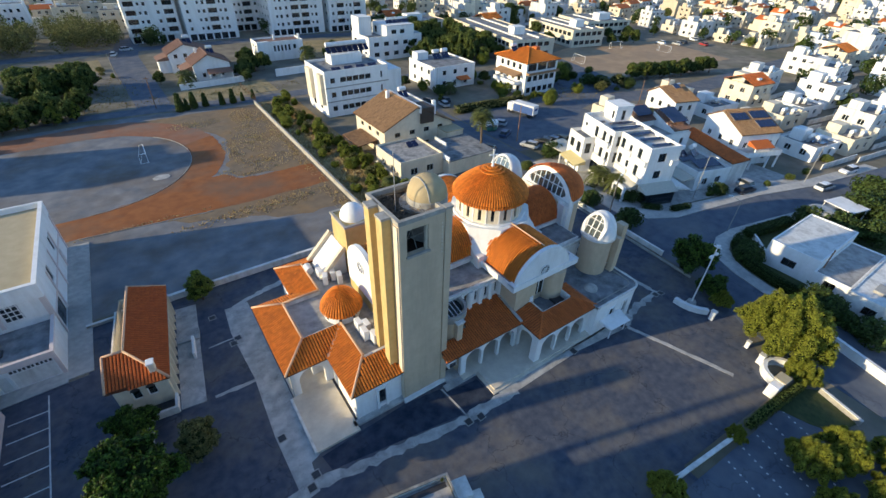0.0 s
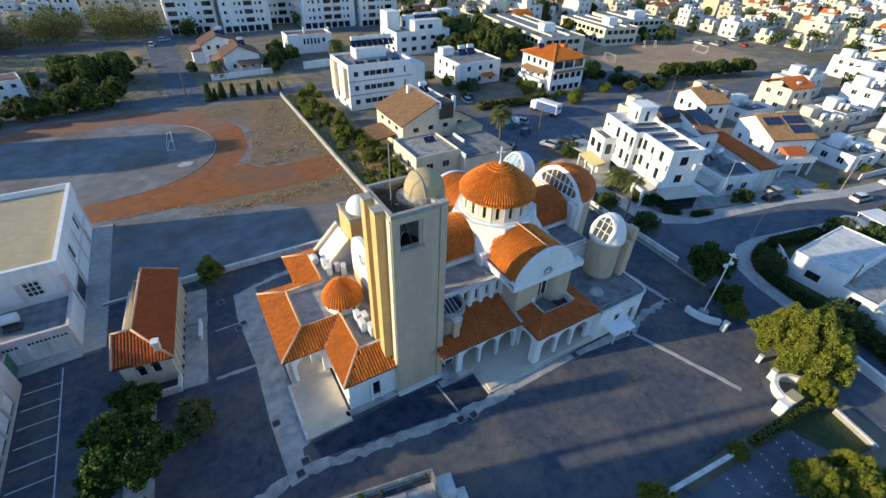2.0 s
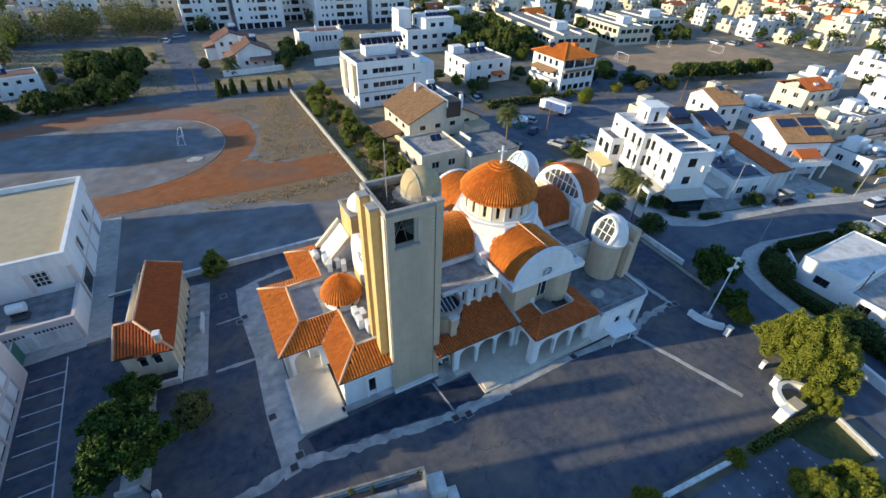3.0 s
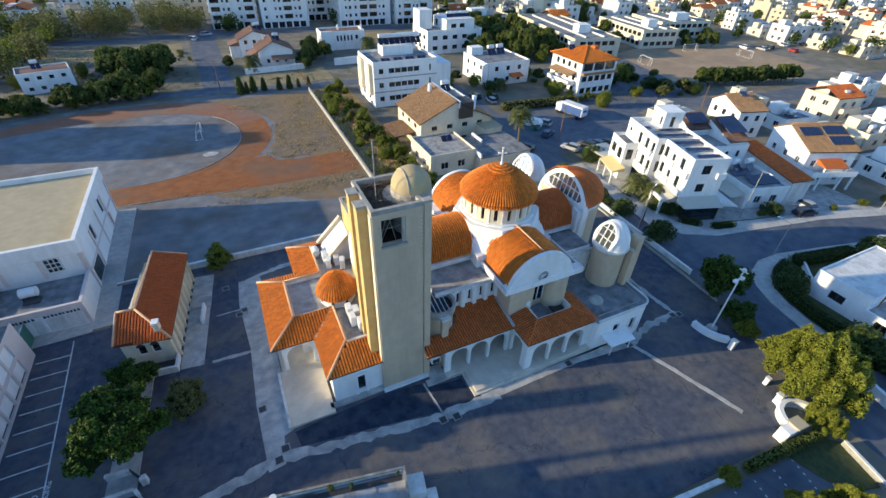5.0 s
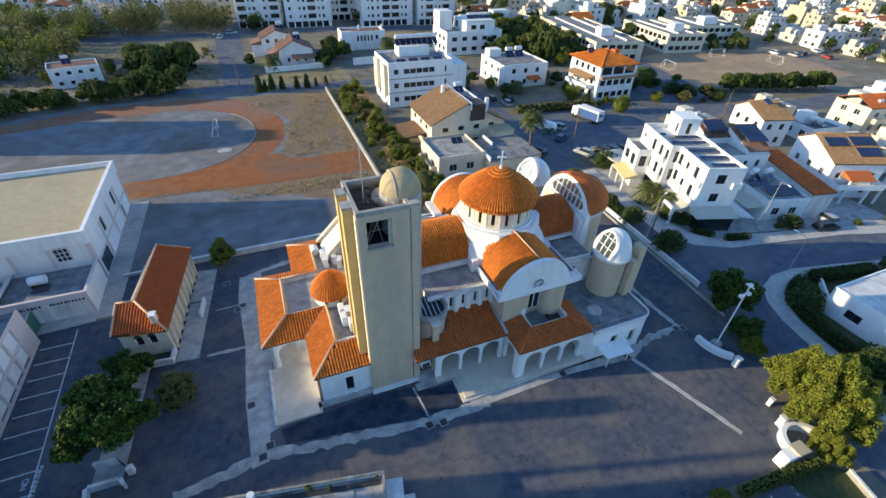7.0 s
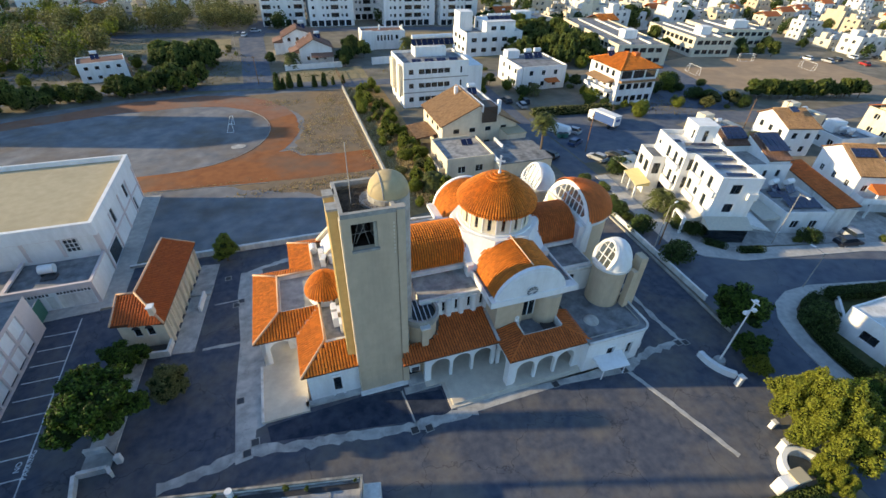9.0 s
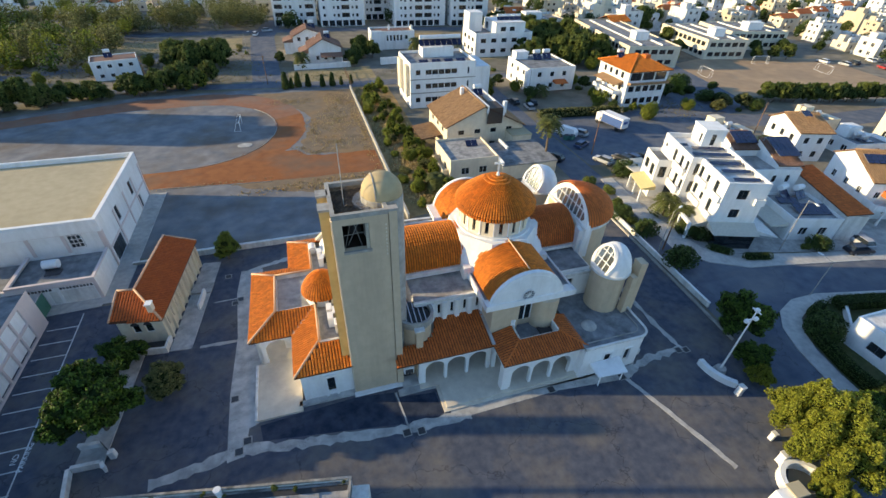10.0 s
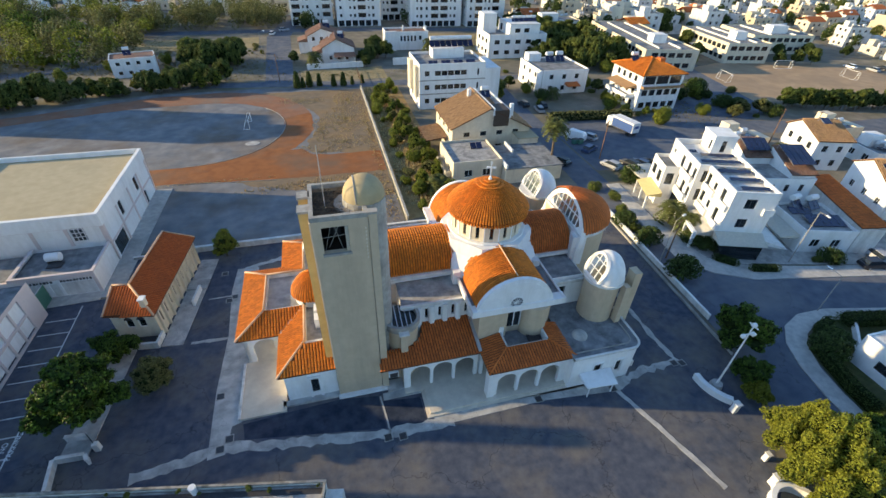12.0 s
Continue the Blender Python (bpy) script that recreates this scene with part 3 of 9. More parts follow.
# bare brown ground outside the bend and the strip south of the track
sheet("bare_ground", [(-6, 127)] + ragged([(4, 123), (10, 117), (13.5, 108), (13.6, 99), (10.5, 91.5), (12, 86.0), (26, 83.5)], 1.2, 0.9, 5) + [(26.3, 127)], 0.022, M_FIELD_BROWN, "bare brown ground with dry weeds", "bare ground")
sheet("bare_ground", ragged([(26, 75.4), (14, 75.4), (2, 76.0), (-2, 75), (4, 71.5), (10, 69.6), (15, 67.0), (26, 65)], 1.1, 0.9, 6), 0.022, M_FIELD_BROWN, "bare brown ground with dry weeds", "bare ground")
band("running_track", resample(ragged(inner[:15], 0.9, 0.25, 7), 60), resample(ragged(arc(-12.0, 102.5, 24.6, 25.3, -90, 22, 15), 0.9, 0.5, 8), 60), 0.032, M_TRACK, "rust-red dirt running track bending round the field", "running track")
band("running_track", resample(ragged(inner[14:] + [(-28, 120.2), (-43, 116.2), (-70, 107.5)], 0.9, 0.25, 9) + [(-90, 101)], 80), resample(ragged(arc(-12.0, 102.5, 25.0, 27.0, 16, 90, 12) + [(-28, 127.8), (-43, 122.4), (-70, 113)], 0.9, 0.5, 10) + [(-90, 106)], 80), 0.036, M_TRACK_FADED, "faded red dirt running track along the far side", "running track")
band("running_track", resample(ragged([(26, 83.9), (17, 84.0), (11.5, 84.8), (9.6, 88.0), (2.0, 88.0), (-4.8, 84.2), (-14, 83.2)], 0.9, 0.5, 11) + [(-90, 83.0)], 110), resample(ragged([(26, 74.8), (12, 74.6), (-2, 75.4), (-14, 76.6), (-60, 77.3)], 0.9, 0.3, 12) + [(-90, 77.5)], 110), 0.042, M_TRACK, "rust-red dirt straight of the running track", "running track")
kb = bmesh.new()
for ring in (inner[:19], [(-14, 76.4), (-2, 75.2)], [(-1, 75.1), (5, 74.6)]):
    for p, q in zip(ring, ring[1:]):
        beam(kb, (*p, 0.05), (*q, 0.05), 0.12, 0.1)
structure("track_kerb", kb, M_CEMENT, "thin broken concrete kerb along the track", "kerb")


def tufts(name, label, spots, count, size, seed, material):
    """Many small dry grass tufts, each a few blades."""
    r = np.random.RandomState(seed)
    sp = np.array(spots)
    pick = sp[r.choice(len(sp), count, p=sp[:, 2] * sp[:, 3] / (sp[:, 2] * sp[:, 3]).sum())]
    ang, rad = r.rand(count) * 2 * np.pi, r.rand(count) ** 0.8
    x, y = pick[:, 0] + pick[:, 2] * rad * np.cos(ang), pick[:, 1] + pick[:, 3] * rad * np.sin(ang)
    verts, tris = [], []
    for i in range(count):
        for k in range(3):
            t = r.rand() * 6.28
            h, w = size * (0.5 + r.rand()), size * (0.35 + 0.5 * r.rand())
            dx, dy = math.cos(t) * w, math.sin(t) * w
            j = len(verts)
            verts += [(x[i] - dx, y[i] - dy, 0.02), (x[i] + dx, y[i] + dy, 0.02), (x[i] + dy * 0.8, y[i] - dx * 0.8, 0.02 + h)]
            tris.append((j, j + 1, j + 2))
    me = bpy.data.meshes.new(name)
    me.from_pydata(verts, [], tris)
    me.materials.append(material)
    return tagged(new(name, me), label, "dry grass", "", "stuff")


M_TUFT = mat("dry_tufts", (0.46, 0.35, 0.17), (0.60, 0.47, 0.24), 2.0, 0.9, 0.0, None, island=0.3, spec=0.1)
tufts("dry_grass", "yellow dry grass tufts scattered over the dust", [(14, 71.5, 8, 2.4), (20, 72.5, 5, 2), (4, 71, 6, 1.4), (19, 90, 6, 4), (20, 104, 5, 9), (14, 98, 2, 7), (22, 118, 4, 7), (14, 85.5, 4, 1.2), (25, 95, 1.2, 28), (24.6, 65, 1.5, 9), (10, 119, 6, 3), (-6, 76.0, 12, 0.5), (11, 88, 2, 1.4)], 3000, 0.16, 71, M_TUFT)
sheet("scrub_strip", [(26.8, 56), (37, 58), (37.5, 128), (26.8, 128)], 0.03, M_SCRUB, "strip of brown scrub and dry weeds along the wall", "scrub")
tufts("dry_weeds", "yellow-brown dry weeds under the scrub", [(31.8, 92, 4.6, 35), (30.5, 70, 3.4, 12), (29, 115, 2.2, 12)], 4000, 0.25, 72, M_TUFT)
sheet("far_sports_ground", [(137, 96), (205, 90), (212, 126), (196, 133), (158, 136), (144, 132)], 0.03, M_TAN, "bare tan sports ground", "sports field")
sheet("far_yard", [(100, 78), (136, 88), (150, 140), (118, 112), (100, 96)], 0.02, M_STREET, "grey open yard", "yard")

M_WEED = mat("green_weeds", (0.16, 0.145, 0.06), (0.28, 0.23, 0.10), 2.0, 0.9, 0.0, None, island=0.5, spec=0.1)
tufts("weeds", "low green and brown weeds over the empty plots", [(-40, 160, 45, 26), (-18, 150, 16, 14), (20, 142, 26, 6), (75, 175, 20, 22), (110, 92, 10, 10), (-70, 190, 60, 14)], 7000, 0.22, 73, M_WEED)

# concrete strips and patches in the yard
for k, (line, w, j) in enumerate([
    ([(-5.2, 20.4), (-1, 20.9), (2.2, 21.5), (9, 20.4), (17.6, 19.3), (24, 19.2)], 0.95, 0.22),
    ([(41.9, 18.7), (45.5, 20.0), (51.2, 20.3)], 0.9, 0.25),
    ([(51.0, 20.2), (50.6, 24), (50.6, 30.5), (50.4, 36)], 0.6, 0.18),
    ([(41.9, 18.7), (43.6, 14.0), (45.9, 7.0)], 0.5, 0.06),
    ([(-2.8, 35.7), (1.2, 35.6)], 0.45, 0.08),
    ([(-2.0, 43.0), (1.4, 43.1)], 0.16, 0.03),
    ([(17.3, 23.6), (17.7, 19.4)], 0.16, 0.03),
    ([(2.0, 48.5), (9, 50.4), (16, 50.8)], 0.8, 0.2),
]):
    sheet("concrete_strip", ribbon_points(line, w, j, 0.6, k), 0.045 + 0.004 * (k % 2), M_CONCRETE, "ragged pale concrete strip let into asphalt", "concrete strip")
sheet("concrete_apron", [(1.1, 20.6), (2.6, 20.8), (2.9, 23.6), (3.8, 23.9), (3.8, 48.5), (1.0, 48.6), (0.7, 44), (1.2, 36), (0.9, 28)], 0.06, M_CONCRETE, "pale worn concrete apron beside the church", "apron")
sheet("concrete_apron", [(22.0, 18.9), (34, 19.1), (42.4, 18.3), (44.6, 20.4), (45.4, 24), (46, 29), (44, 29), (44, 19.9), (37, 19.7), (28, 20.0), (22.2, 20.0)], 0.055, M_CONCRETE, "stained pale concrete apron before the porch", "apron")
sheet("asphalt_patch", [(4.2, 21.9), (17.4, 19.9), (17.1, 23.7), (13.3, 24.2), (8, 23.9), (3.9, 23.6)], 0.04, M_ASPHALT_DARK, "darker asphalt patch before the bell tower", "asphalt patch")
sheet("asphalt_patch", [(17.7, 19.9), (21.4, 19.5), (21.3, 22.5), (17.5, 23.0)], 0.04, M_ASPHALT_DARK, "dark asphalt square beside the steps", "asphalt patch")
for x, y in ((17.4, 18.9), (18.8, 18.7), (50.5, 20.1), (51.4, 19.9), (41.7, 18.7), (2.1, 21.4), (1.4, 27.4), (1.2, 42.8), (0.6, 42.2), (33.3, 19.4), (2.8, 22.3), (-0.6, 47.9)):
    g = thing("drain_cover", "dark square drain cover set in concrete", "drain cover", "drain covers in the yard", pose(x, y, 0.05, 0, 0, 3))
    part("frame", boxes((-0.42, 0.42, -0.42, -0.34, 0, 0.03), (-0.42, 0.42, 0.34, 0.42, 0, 0.03), (-0.42, -0.34, -0.34, 0.34, 0, 0.03), (0.34, 0.42, -0.34, 0.34, 0, 0.03)), M_CEMENT, g)
    part("lid", boxes((-0.33, 0.33, -0.33, 0.33, 0, 0.022)), M_DARKMETAL, g)

# parking bays
lines = bmesh.new()
for k in range(11):
    y = 43.05 - 2.255 * k
    box(lines, -20.0, -16.2 - 0.035 * (y - 26), y - 0.06, y + 0.06, 0.0, 0.04)
prism(lines, [(-16.2, 20.4), (-16.08, 20.4), (-16.8, 45.2), (-16.92, 45.2)], 0.0, 0.041)
structure("bay_lines", lines, M_PAINT, "white painted parking bay lines on asphalt", "road marking")
dots = bmesh.new()
for k in range(5):
    for i in range(12):
        x, y = 35.3 + 2.55 * k - 0.16 * i, 2.0 - 0.1 * k - 0.62 * i
        box(dots, x - 0.07, x + 0.07, y - 0.1, y + 0.1, 0.0, 0.062)
structure("bay_dots", dots, M_PAINT, "dotted white parking bay lines", "road marking")
for k, (word, y) in enumerate((("NO", 21.0), ("PARKING", 19.3))):
    cu = bpy.data.curves.new("ground_lettering", "FONT")
    cu.body, cu.size, cu.extrude, cu.align_x = word, 0.68, 0.004, "CENTER"
    tx = tagged(new("ground_lettering", cu), "white painted no parking words on asphalt", "road marking", "", "structure")
    tx.matrix_basis = pose(-16.7 + 0.8 * k, 26.2, 0.05, 0, 0, 90)

# walls round the yard and the field
def long_wall(name, p, q, h, w, material, label, cap=None):
    ob = thing(name, label, "wall", "", None, "structure")
    part("wall_body", beam(bmesh.new(), (*p, h / 2 - 0.1), (*q, h / 2 - 0.1), w, h + 0.2), material, ob)
    part("coping", beam(bmesh.new(), (*p, h + 0.04), (*q, h + 0.04), w + 0.1, 0.09), cap or M_WHITE_OLD, ob)
    return ob


long_wall("wall_yard_north", (-5.4, 54.1), (27.0, 54.1), 0.85, 0.35, M_WHITE_OLD, "low weathered white boundary wall")
long_wall("wall_yard_north_far", (27.0, 54.1), (60.0, 52.2), 0.85, 0.35, M_WHITE_OLD, "low weathered white boundary wall")
long_wall("wall_field_east", (26.5, 55.5), (26.6, 127), 1.0, 0.3, M_CEMENT, "long low concrete wall beside the field", M_CEMENT)
long_wall("wall_yard_east", (58.0, 19.5), (60.0, 52), 0.25, 0.16, M_CEMENT, "low wall along the street side of the yard", M_CEMENT)
long_wall("wall_yard_east_outer", (59.4, 25.0), (60.7, 52), 0.8, 0.2, M_WHITE_OLD, "white boundary wall along the street", M_WHITE)
long_wall("wall_bungalow", (76.6, 19.6), (73.0, 16.2), 0.9, 0.2, M_WHITE, "white garden wall beside the bungalow", M_WHITE)
long_wall("wall_villa", (12, 149.5), (30, 150.5), 1.6, 0.3, M_WHITE, "white garden wall of the villas", M_WHITE)
long_wall("wall_villa_far", (40, 151), (58, 152), 2.2, 0.3, M_WHITE, "white garden wall", M_WHITE)
long_wall("wall_car_park", (28.0, 4.0), (38.4, 3.0), 0.6, 0.28, M_WHITE_OLD, "low white wall beside the car park")
long_wall("wall_garden_white", (61.8, 6.5), (58.9, -4.2), 1.2, 0.35, M_WHITE, "bright white garden wall behind the pines", M_WHITE)
long_wall("wall_garden_low", (51.5, 0.6), (50.4, -3.5), 0.7, 0.2, M_CEMENT, "low pale wall under the pines")
long_wall("wall_yard_west", (-13.3, 54.0), (-5.6, 54.1), 0.4, 0.2, M_CEMENT, "low broken kerb wall")


# ---- church ----
CX, CY = 31.75, 35.0
church = thing("church", "white and beige domed church with orange tiled vaults", "church")


def arch_wall(axis, at, thick, centre, z0, spring, r_out, name, material, rise=None, sill_half=None, window_r=0.0, parent=church):
    """An upright wall slab with a round head, across x (axis 'y') or across y (axis 'x')."""
    n = 28
    half = sill_half or r_out
    prof = [(-half, z0), (half, z0)]
    prof += [(r_out * math.cos(math.pi * i / n), spring + (rise or r_out) * math.sin(math.pi * i / n)) for i in range(n + 1)]
    if half <= r_out:
        prof = [(-r_out, z0), (r_out, z0)] + prof[2:]
    bm = bmesh.new()
    a, b = [], []
    for u, z in prof:
        if axis == "y":
            a.append(bm.verts.new((centre + u, at, z)))
            b.append(bm.verts.new((centre + u, at + thick, z)))
        else:
            a.append(bm.verts.new((at, centre + u, z)))
            b.append(bm.verts.new((at + thick, centre + u, z)))
    bm.faces.new(a)
    bm.faces.new(b[::-1])
    for i in range(len(a)):
        j = (i + 1) % len(a)
        bm.faces.new((a[i], b[i], b[j], a[j]))
    bmesh.ops.recalc_face_normals(bm, faces=bm.faces[:])
    return part(name, bm, material, parent)


def vault(axis, a0, a1, centre, spring, r, tile, name="vault"):
    """A barrel vault with its tiled skin from a0 to a1 along the axis."""
    bm = bmesh.new()
    n = 28
    rows = []
    for s in (a0, a1):
        ring = []
        for i in range(n + 1):
            t = math.pi * i / n
            u, z = (r - 0.06) * math.cos(t), spring + (r - 0.06) * math.sin(t)
            ring.append(bm.verts.new((s, centre + u, z) if axis == "x" else (centre + u, s, z)))
        rows.append(ring)
    for i in range(n):
        bm.faces.new((rows[0][i], rows[0][i + 1], rows[1][i + 1], rows[1][i]))
    for ring in rows:
        bm.faces.new(ring)
    bmesh.ops.recalc_face_normals(bm, faces=bm.faces[:])
    base = part(name, bm, M_TILEBED, church, smooth=False)
    tb = bmesh.new()
    us, ss = spaced(a0, a1, 0.28), spaced(0, 1, 0.42 / (r * math.pi / 2))
    for side in (1, -1):
        def at(u, s):
            t = s * math.pi / 2
            c, z = side * r * math.cos(t), spring + r * math.sin(t)
            return Vector((u, centre + c, z)) if axis == "x" else Vector((centre + c, u, z))
        flip = (side > 0) == (axis == "x")
        tile_surface(tb, at, us[::-1] if flip else us, ss, 0.085)
    tagged(part("tiles", tb, tile, base), kind="stuff")
    return base


# lower body: aisles with flat roofs on both sides
body = bmesh.new()
slots = [(2.4 + 1.45 * i, 2.72 + 1.45 * i, 6.0, 7.4) for i in range(5)]
facade(body, (20.6, 27.8), (41.4, 27.8), 0, 8.0, slots + [(15.6, 16.4, 5.4, 7.4), (17.8, 18.6, 5.4, 7.4)])
facade(body, (41.4, 27.8), (41.4, 42.2), 0, 8.0)
box(body, 36.9, 41.2, 27.95, 42.0, 7.9, 8.6)
facade(body, (41.4, 42.2), (20.6, 42.2), 0, 8.0, [(u, u + 0.8, 2.5, 6.5) for u in (2, 5, 14, 17)])
facade(body, (20.6, 42.2), (20.6, 27.8), 0, 8.0)
part("aisle_wall", body, M_WHITE, church)
for u0, u1, v0, v1 in slots:
    part("slot_window", boxes((20.6 + u0, 20.6 + u1, 27.96, 27.98, v0, v1)), M_GLASS, church)
for u in (15.6, 17.8):
    part("slot_window", boxes((20.6 + u, 20.6 + u + 0.8, 27.96, 27.98, 5.4, 7.4)), M_GLASS, church)
part("flat_roof", boxes((20.6, 41.4, 27.8, 42.2, 7.85, 8.0)), M_PALEDECK, church, "stained pale grey flat roof")
part("flat_roof", boxes((37.05, 41.05, 28.1, 41.85, 8.6, 8.66)), M_ROOFDECK, church, "stained blue-grey flat roof")
each("parapet", boxes((20.4, 27.4, 27.6, 27.9, 7.9, 8.28), (36.9, 41.5, 27.6, 27.9, 7.9, 8.28), (20.4, 27.4, 42.1, 42.4, 7.9, 8.28), (36.9, 41.5, 42.1, 42.4, 7.9, 8.28)), M_WHITE_OLD, church)
# scalloped hood below the slots of the south aisle
hood = bmesh.new()
for i in range(6):
    c = 22.25 + 1.45 * i
    tube(hood, c, 27.72, 5.15, 7.85, 0.34, 0.34, 10, 180, 360)
each("scalloped_wall", hood, M_WHITE, church)

# south arm
part("arm_wall", boxes((28.0, 36.3, 25.5, 32.0, 4.0, 8.3)), M_BEIGE, church, "beige rendered wall below the south gable")
part("arm_bay", tube(bmesh.new(), 34.4, 25.6, 4.2, 8.2, 1.5, 1.5, 20, 180, 360), M_BEIGE, church)
part("arm_bay", boxes((28.0, 31.1, 24.85, 25.52, 4.4, 8.2)), M_BEIGE, church)
part("arm_window", boxes((31.3, 32.8, 25.42, 25.47, 5.2, 7.9)), M_GLASS, church)
each("window_bar", boxes((31.25, 31.35, 25.36, 25.46, 5.2, 7.9), (32.0, 32.1, 25.36, 25.46, 5.2, 7.9), (32.75, 32.85, 25.36, 25.46, 5.2, 7.9), (31.25, 32.85, 25.36, 25.46, 7.85, 7.98)), M_WHITEMETAL, church)
each("cornice", boxes((27.1, 37.3, 24.55, 25.6, 8.2, 8.95), (27.1, 28.25, 25.6, 31.2, 8.25, 8.75), (36.0, 37.2, 25.6, 31.2, 8.25, 8.75)), M_WHITE, church)
each("gutter", boxes((27.3, 28.05, 25.2, 31.0, 8.75, 8.80), (36.2, 37.0, 25.2, 31.0, 8.75, 8.80)), M_ROOFDECK, church)
each("gutter_edge", boxes((27.1, 27.3, 24.6, 31.2, 8.75, 9.0), (37.0, 37.2, 24.6, 31.2, 8.75, 9.0)), M_WHITE, church)
arch_wall("y", 24.75, 0.45, CX, 8.07, 8.07, 4.22, "south_gable", M_WHITE)
arch_wall("y", 24.70, 0.06, CX, 8.07, 8.07, 3.85, "gable_field", M_WHITE)
rose = bmesh.new()
for i in range(24):
    t0, t1 = 2 * math.pi * i / 24, 2 * math.pi * (i + 1) / 24
    beam(rose, (CX + 0.72 * math.cos(t0), 24.66, 9.38 + 0.72 * math.sin(t0)), (CX + 0.72 * math.cos(t1), 24.66, 9.38 + 0.72 * math.sin(t1)), 0.1, 0.12)
for i in range(6):
    t0 = math.pi * i / 6
    beam(rose, (CX + 0.7 * math.cos(t0), 24.665, 9.38 + 0.7 * math.sin(t0)), (CX - 0.7 * math.cos(t0), 24.665, 9.38 - 0.7 * math.sin(t0)), 0.05)
rose_window = part("rose_window", rose, M_WHITE, church)
disc = bmesh.new()
bmesh.ops.create_circle(disc, cap_ends=True, radius=0.7, segments=24, matrix=pose(CX, 24.685, 9.38, 90))
part("pane", disc, M_GLASS, rose_window)
vault("y", 25.2, 31.2, CX, 8.07, 4.08, M_TILE, "south_vault")
ridge_cap(church, (CX, 25.4, 12.3), (CX, 31.0, 12.3), w=0.16)
# north arm
part("arm_wall", boxes((28.0, 35.6, 39.0, 44.9, 4.0, 8.9)), M_BEIGE, church)
arch_wall("y", 45.0, 0.45, CX, 8.07, 8.07, 4.25, "north_gable", M_WHITE)
vault("y", 38.8, 45.0, CX, 8.07, 4.08, M_TILE, "north_vault")
each("cornice", boxes((26.7, 27.8, 41.4, 45.4, 8.25, 8.75), (35.7, 36.8, 41.4, 45.4, 8.25, 8.75)), M_WHITE, church)
# west arm
part("arm_wall", boxes((14.8, 27.6, 31.82, 38.18, 4.0, 8.97)), M_WHITE, church)
each("eave_ledge", boxes((14.8, 27.4, 31.4, 31.85, 8.6, 8.95), (14.8, 27.4, 38.15, 38.6, 8.6, 8.95)), M_WHITE_OLD, church)
arch_wall("x", 14.3, 0.5, CY, 6.6, 9.05, 3.62, "west_gable", M_WHITE)
part("gable_base", boxes((14.35, 14.8, 31.4, 38.6, 5.0, 6.62)), M_OCHRE, church)
west_rose = bmesh.new()
for i in range(20):
    t0, t1 = 2 * math.pi * i / 20, 2 * math.pi * (i + 1) / 20
    beam(west_rose, (14.24, CY + 0.72 * math.cos(t0), 10.3 + 0.72 * math.sin(t0)), (14.24, CY + 0.72 * math.cos(t1), 10.3 + 0.72 * math.sin(t1)), 0.1, 0.12)
for i in range(4):
    t0 = math.pi * i / 4
    beam(west_rose, (14.245, CY + 0.7 * math.cos(t0), 10.3 + 0.7 * math.sin(t0)), (14.245, CY - 0.7 * math.cos(t0), 10.3 - 0.7 * math.sin(t0)), 0.05)
rose_window = part("rose_window", west_rose, M_WHITE, church)
disc = bmesh.new()
bmesh.ops.create_circle(disc, cap_ends=True, radius=0.7, segments=24, matrix=pose(14.27, CY, 10.3, 0, 90))
part("pane", disc, M_GLASS, rose_window)
vault("x", 14.8, 27.9, CY, 9.0, 3.2, M_TILE, "west_vault")
# east arm
part("arm_wall", boxes((36.4, 41.4, 31.9, 38.1, 4.0, 9.3)), M_WHITE, church)
each("eave_ledge", boxes((36.6, 41.3, 31.5, 31.95, 8.9, 9.25), (36.6, 41.3, 38.05, 38.5, 8.9, 9.25)), M_WHITE_OLD, church)
vault("x", 35.8, 41.3, CY, 9.3, 3.1, M_TILE_RED, "east_vault")

# crossing: square base drawn in to an octagon, drum and dome
cross = bmesh.new()
rings = []
for z, half, cut in ((8.0, 4.95, 0.8), (9.2, 4.95, 0.9), (10.9, 4.85, 2.5), (12.2, 4.75, 2.75)):
    k = half - cut
    rings.append([cross.verts.new((CX + x, CY + y, z)) for x, y in ((k, -half), (half, -k), (half, k), (k, half), (-k, half), (-half, k), (-half, -k), (-k, -half))])
for lo, hi in zip(rings, rings[1:]):
    for i in range(8):
        j = (i + 1) % 8
        cross.faces.new((lo[i], lo[j], hi[j], hi[i]))
cross.faces.new(rings[-1])
cross.faces.new(rings[0][::-1])
part("crossing", cross, M_WHITE, church, "white octagonal base of the dome")
part("corner_pier", boxes((26.7, 27.5, 30.2, 31.0, 8.0, 9.6)), M_WHITE, church)
part("corner_pier", boxes((36.0, 36.8, 30.2, 31.0, 8.0, 9.6)), M_WHITE, church)
part("corner_pier", boxes((26.6, 27.7, 38.7, 39.8, 8.0, 9.9)), M_WHITE, church)
part("corner_pier", boxes((35.8, 36.9, 38.7, 39.8, 8.0, 9.9)), M_WHITE, church)
part("ledge", tube(bmesh.new(), CX, CY, 12.15, 12.35, 4.5, 4.4, 16), M_WHITE, church)
drum = bmesh.new()
ND = 16
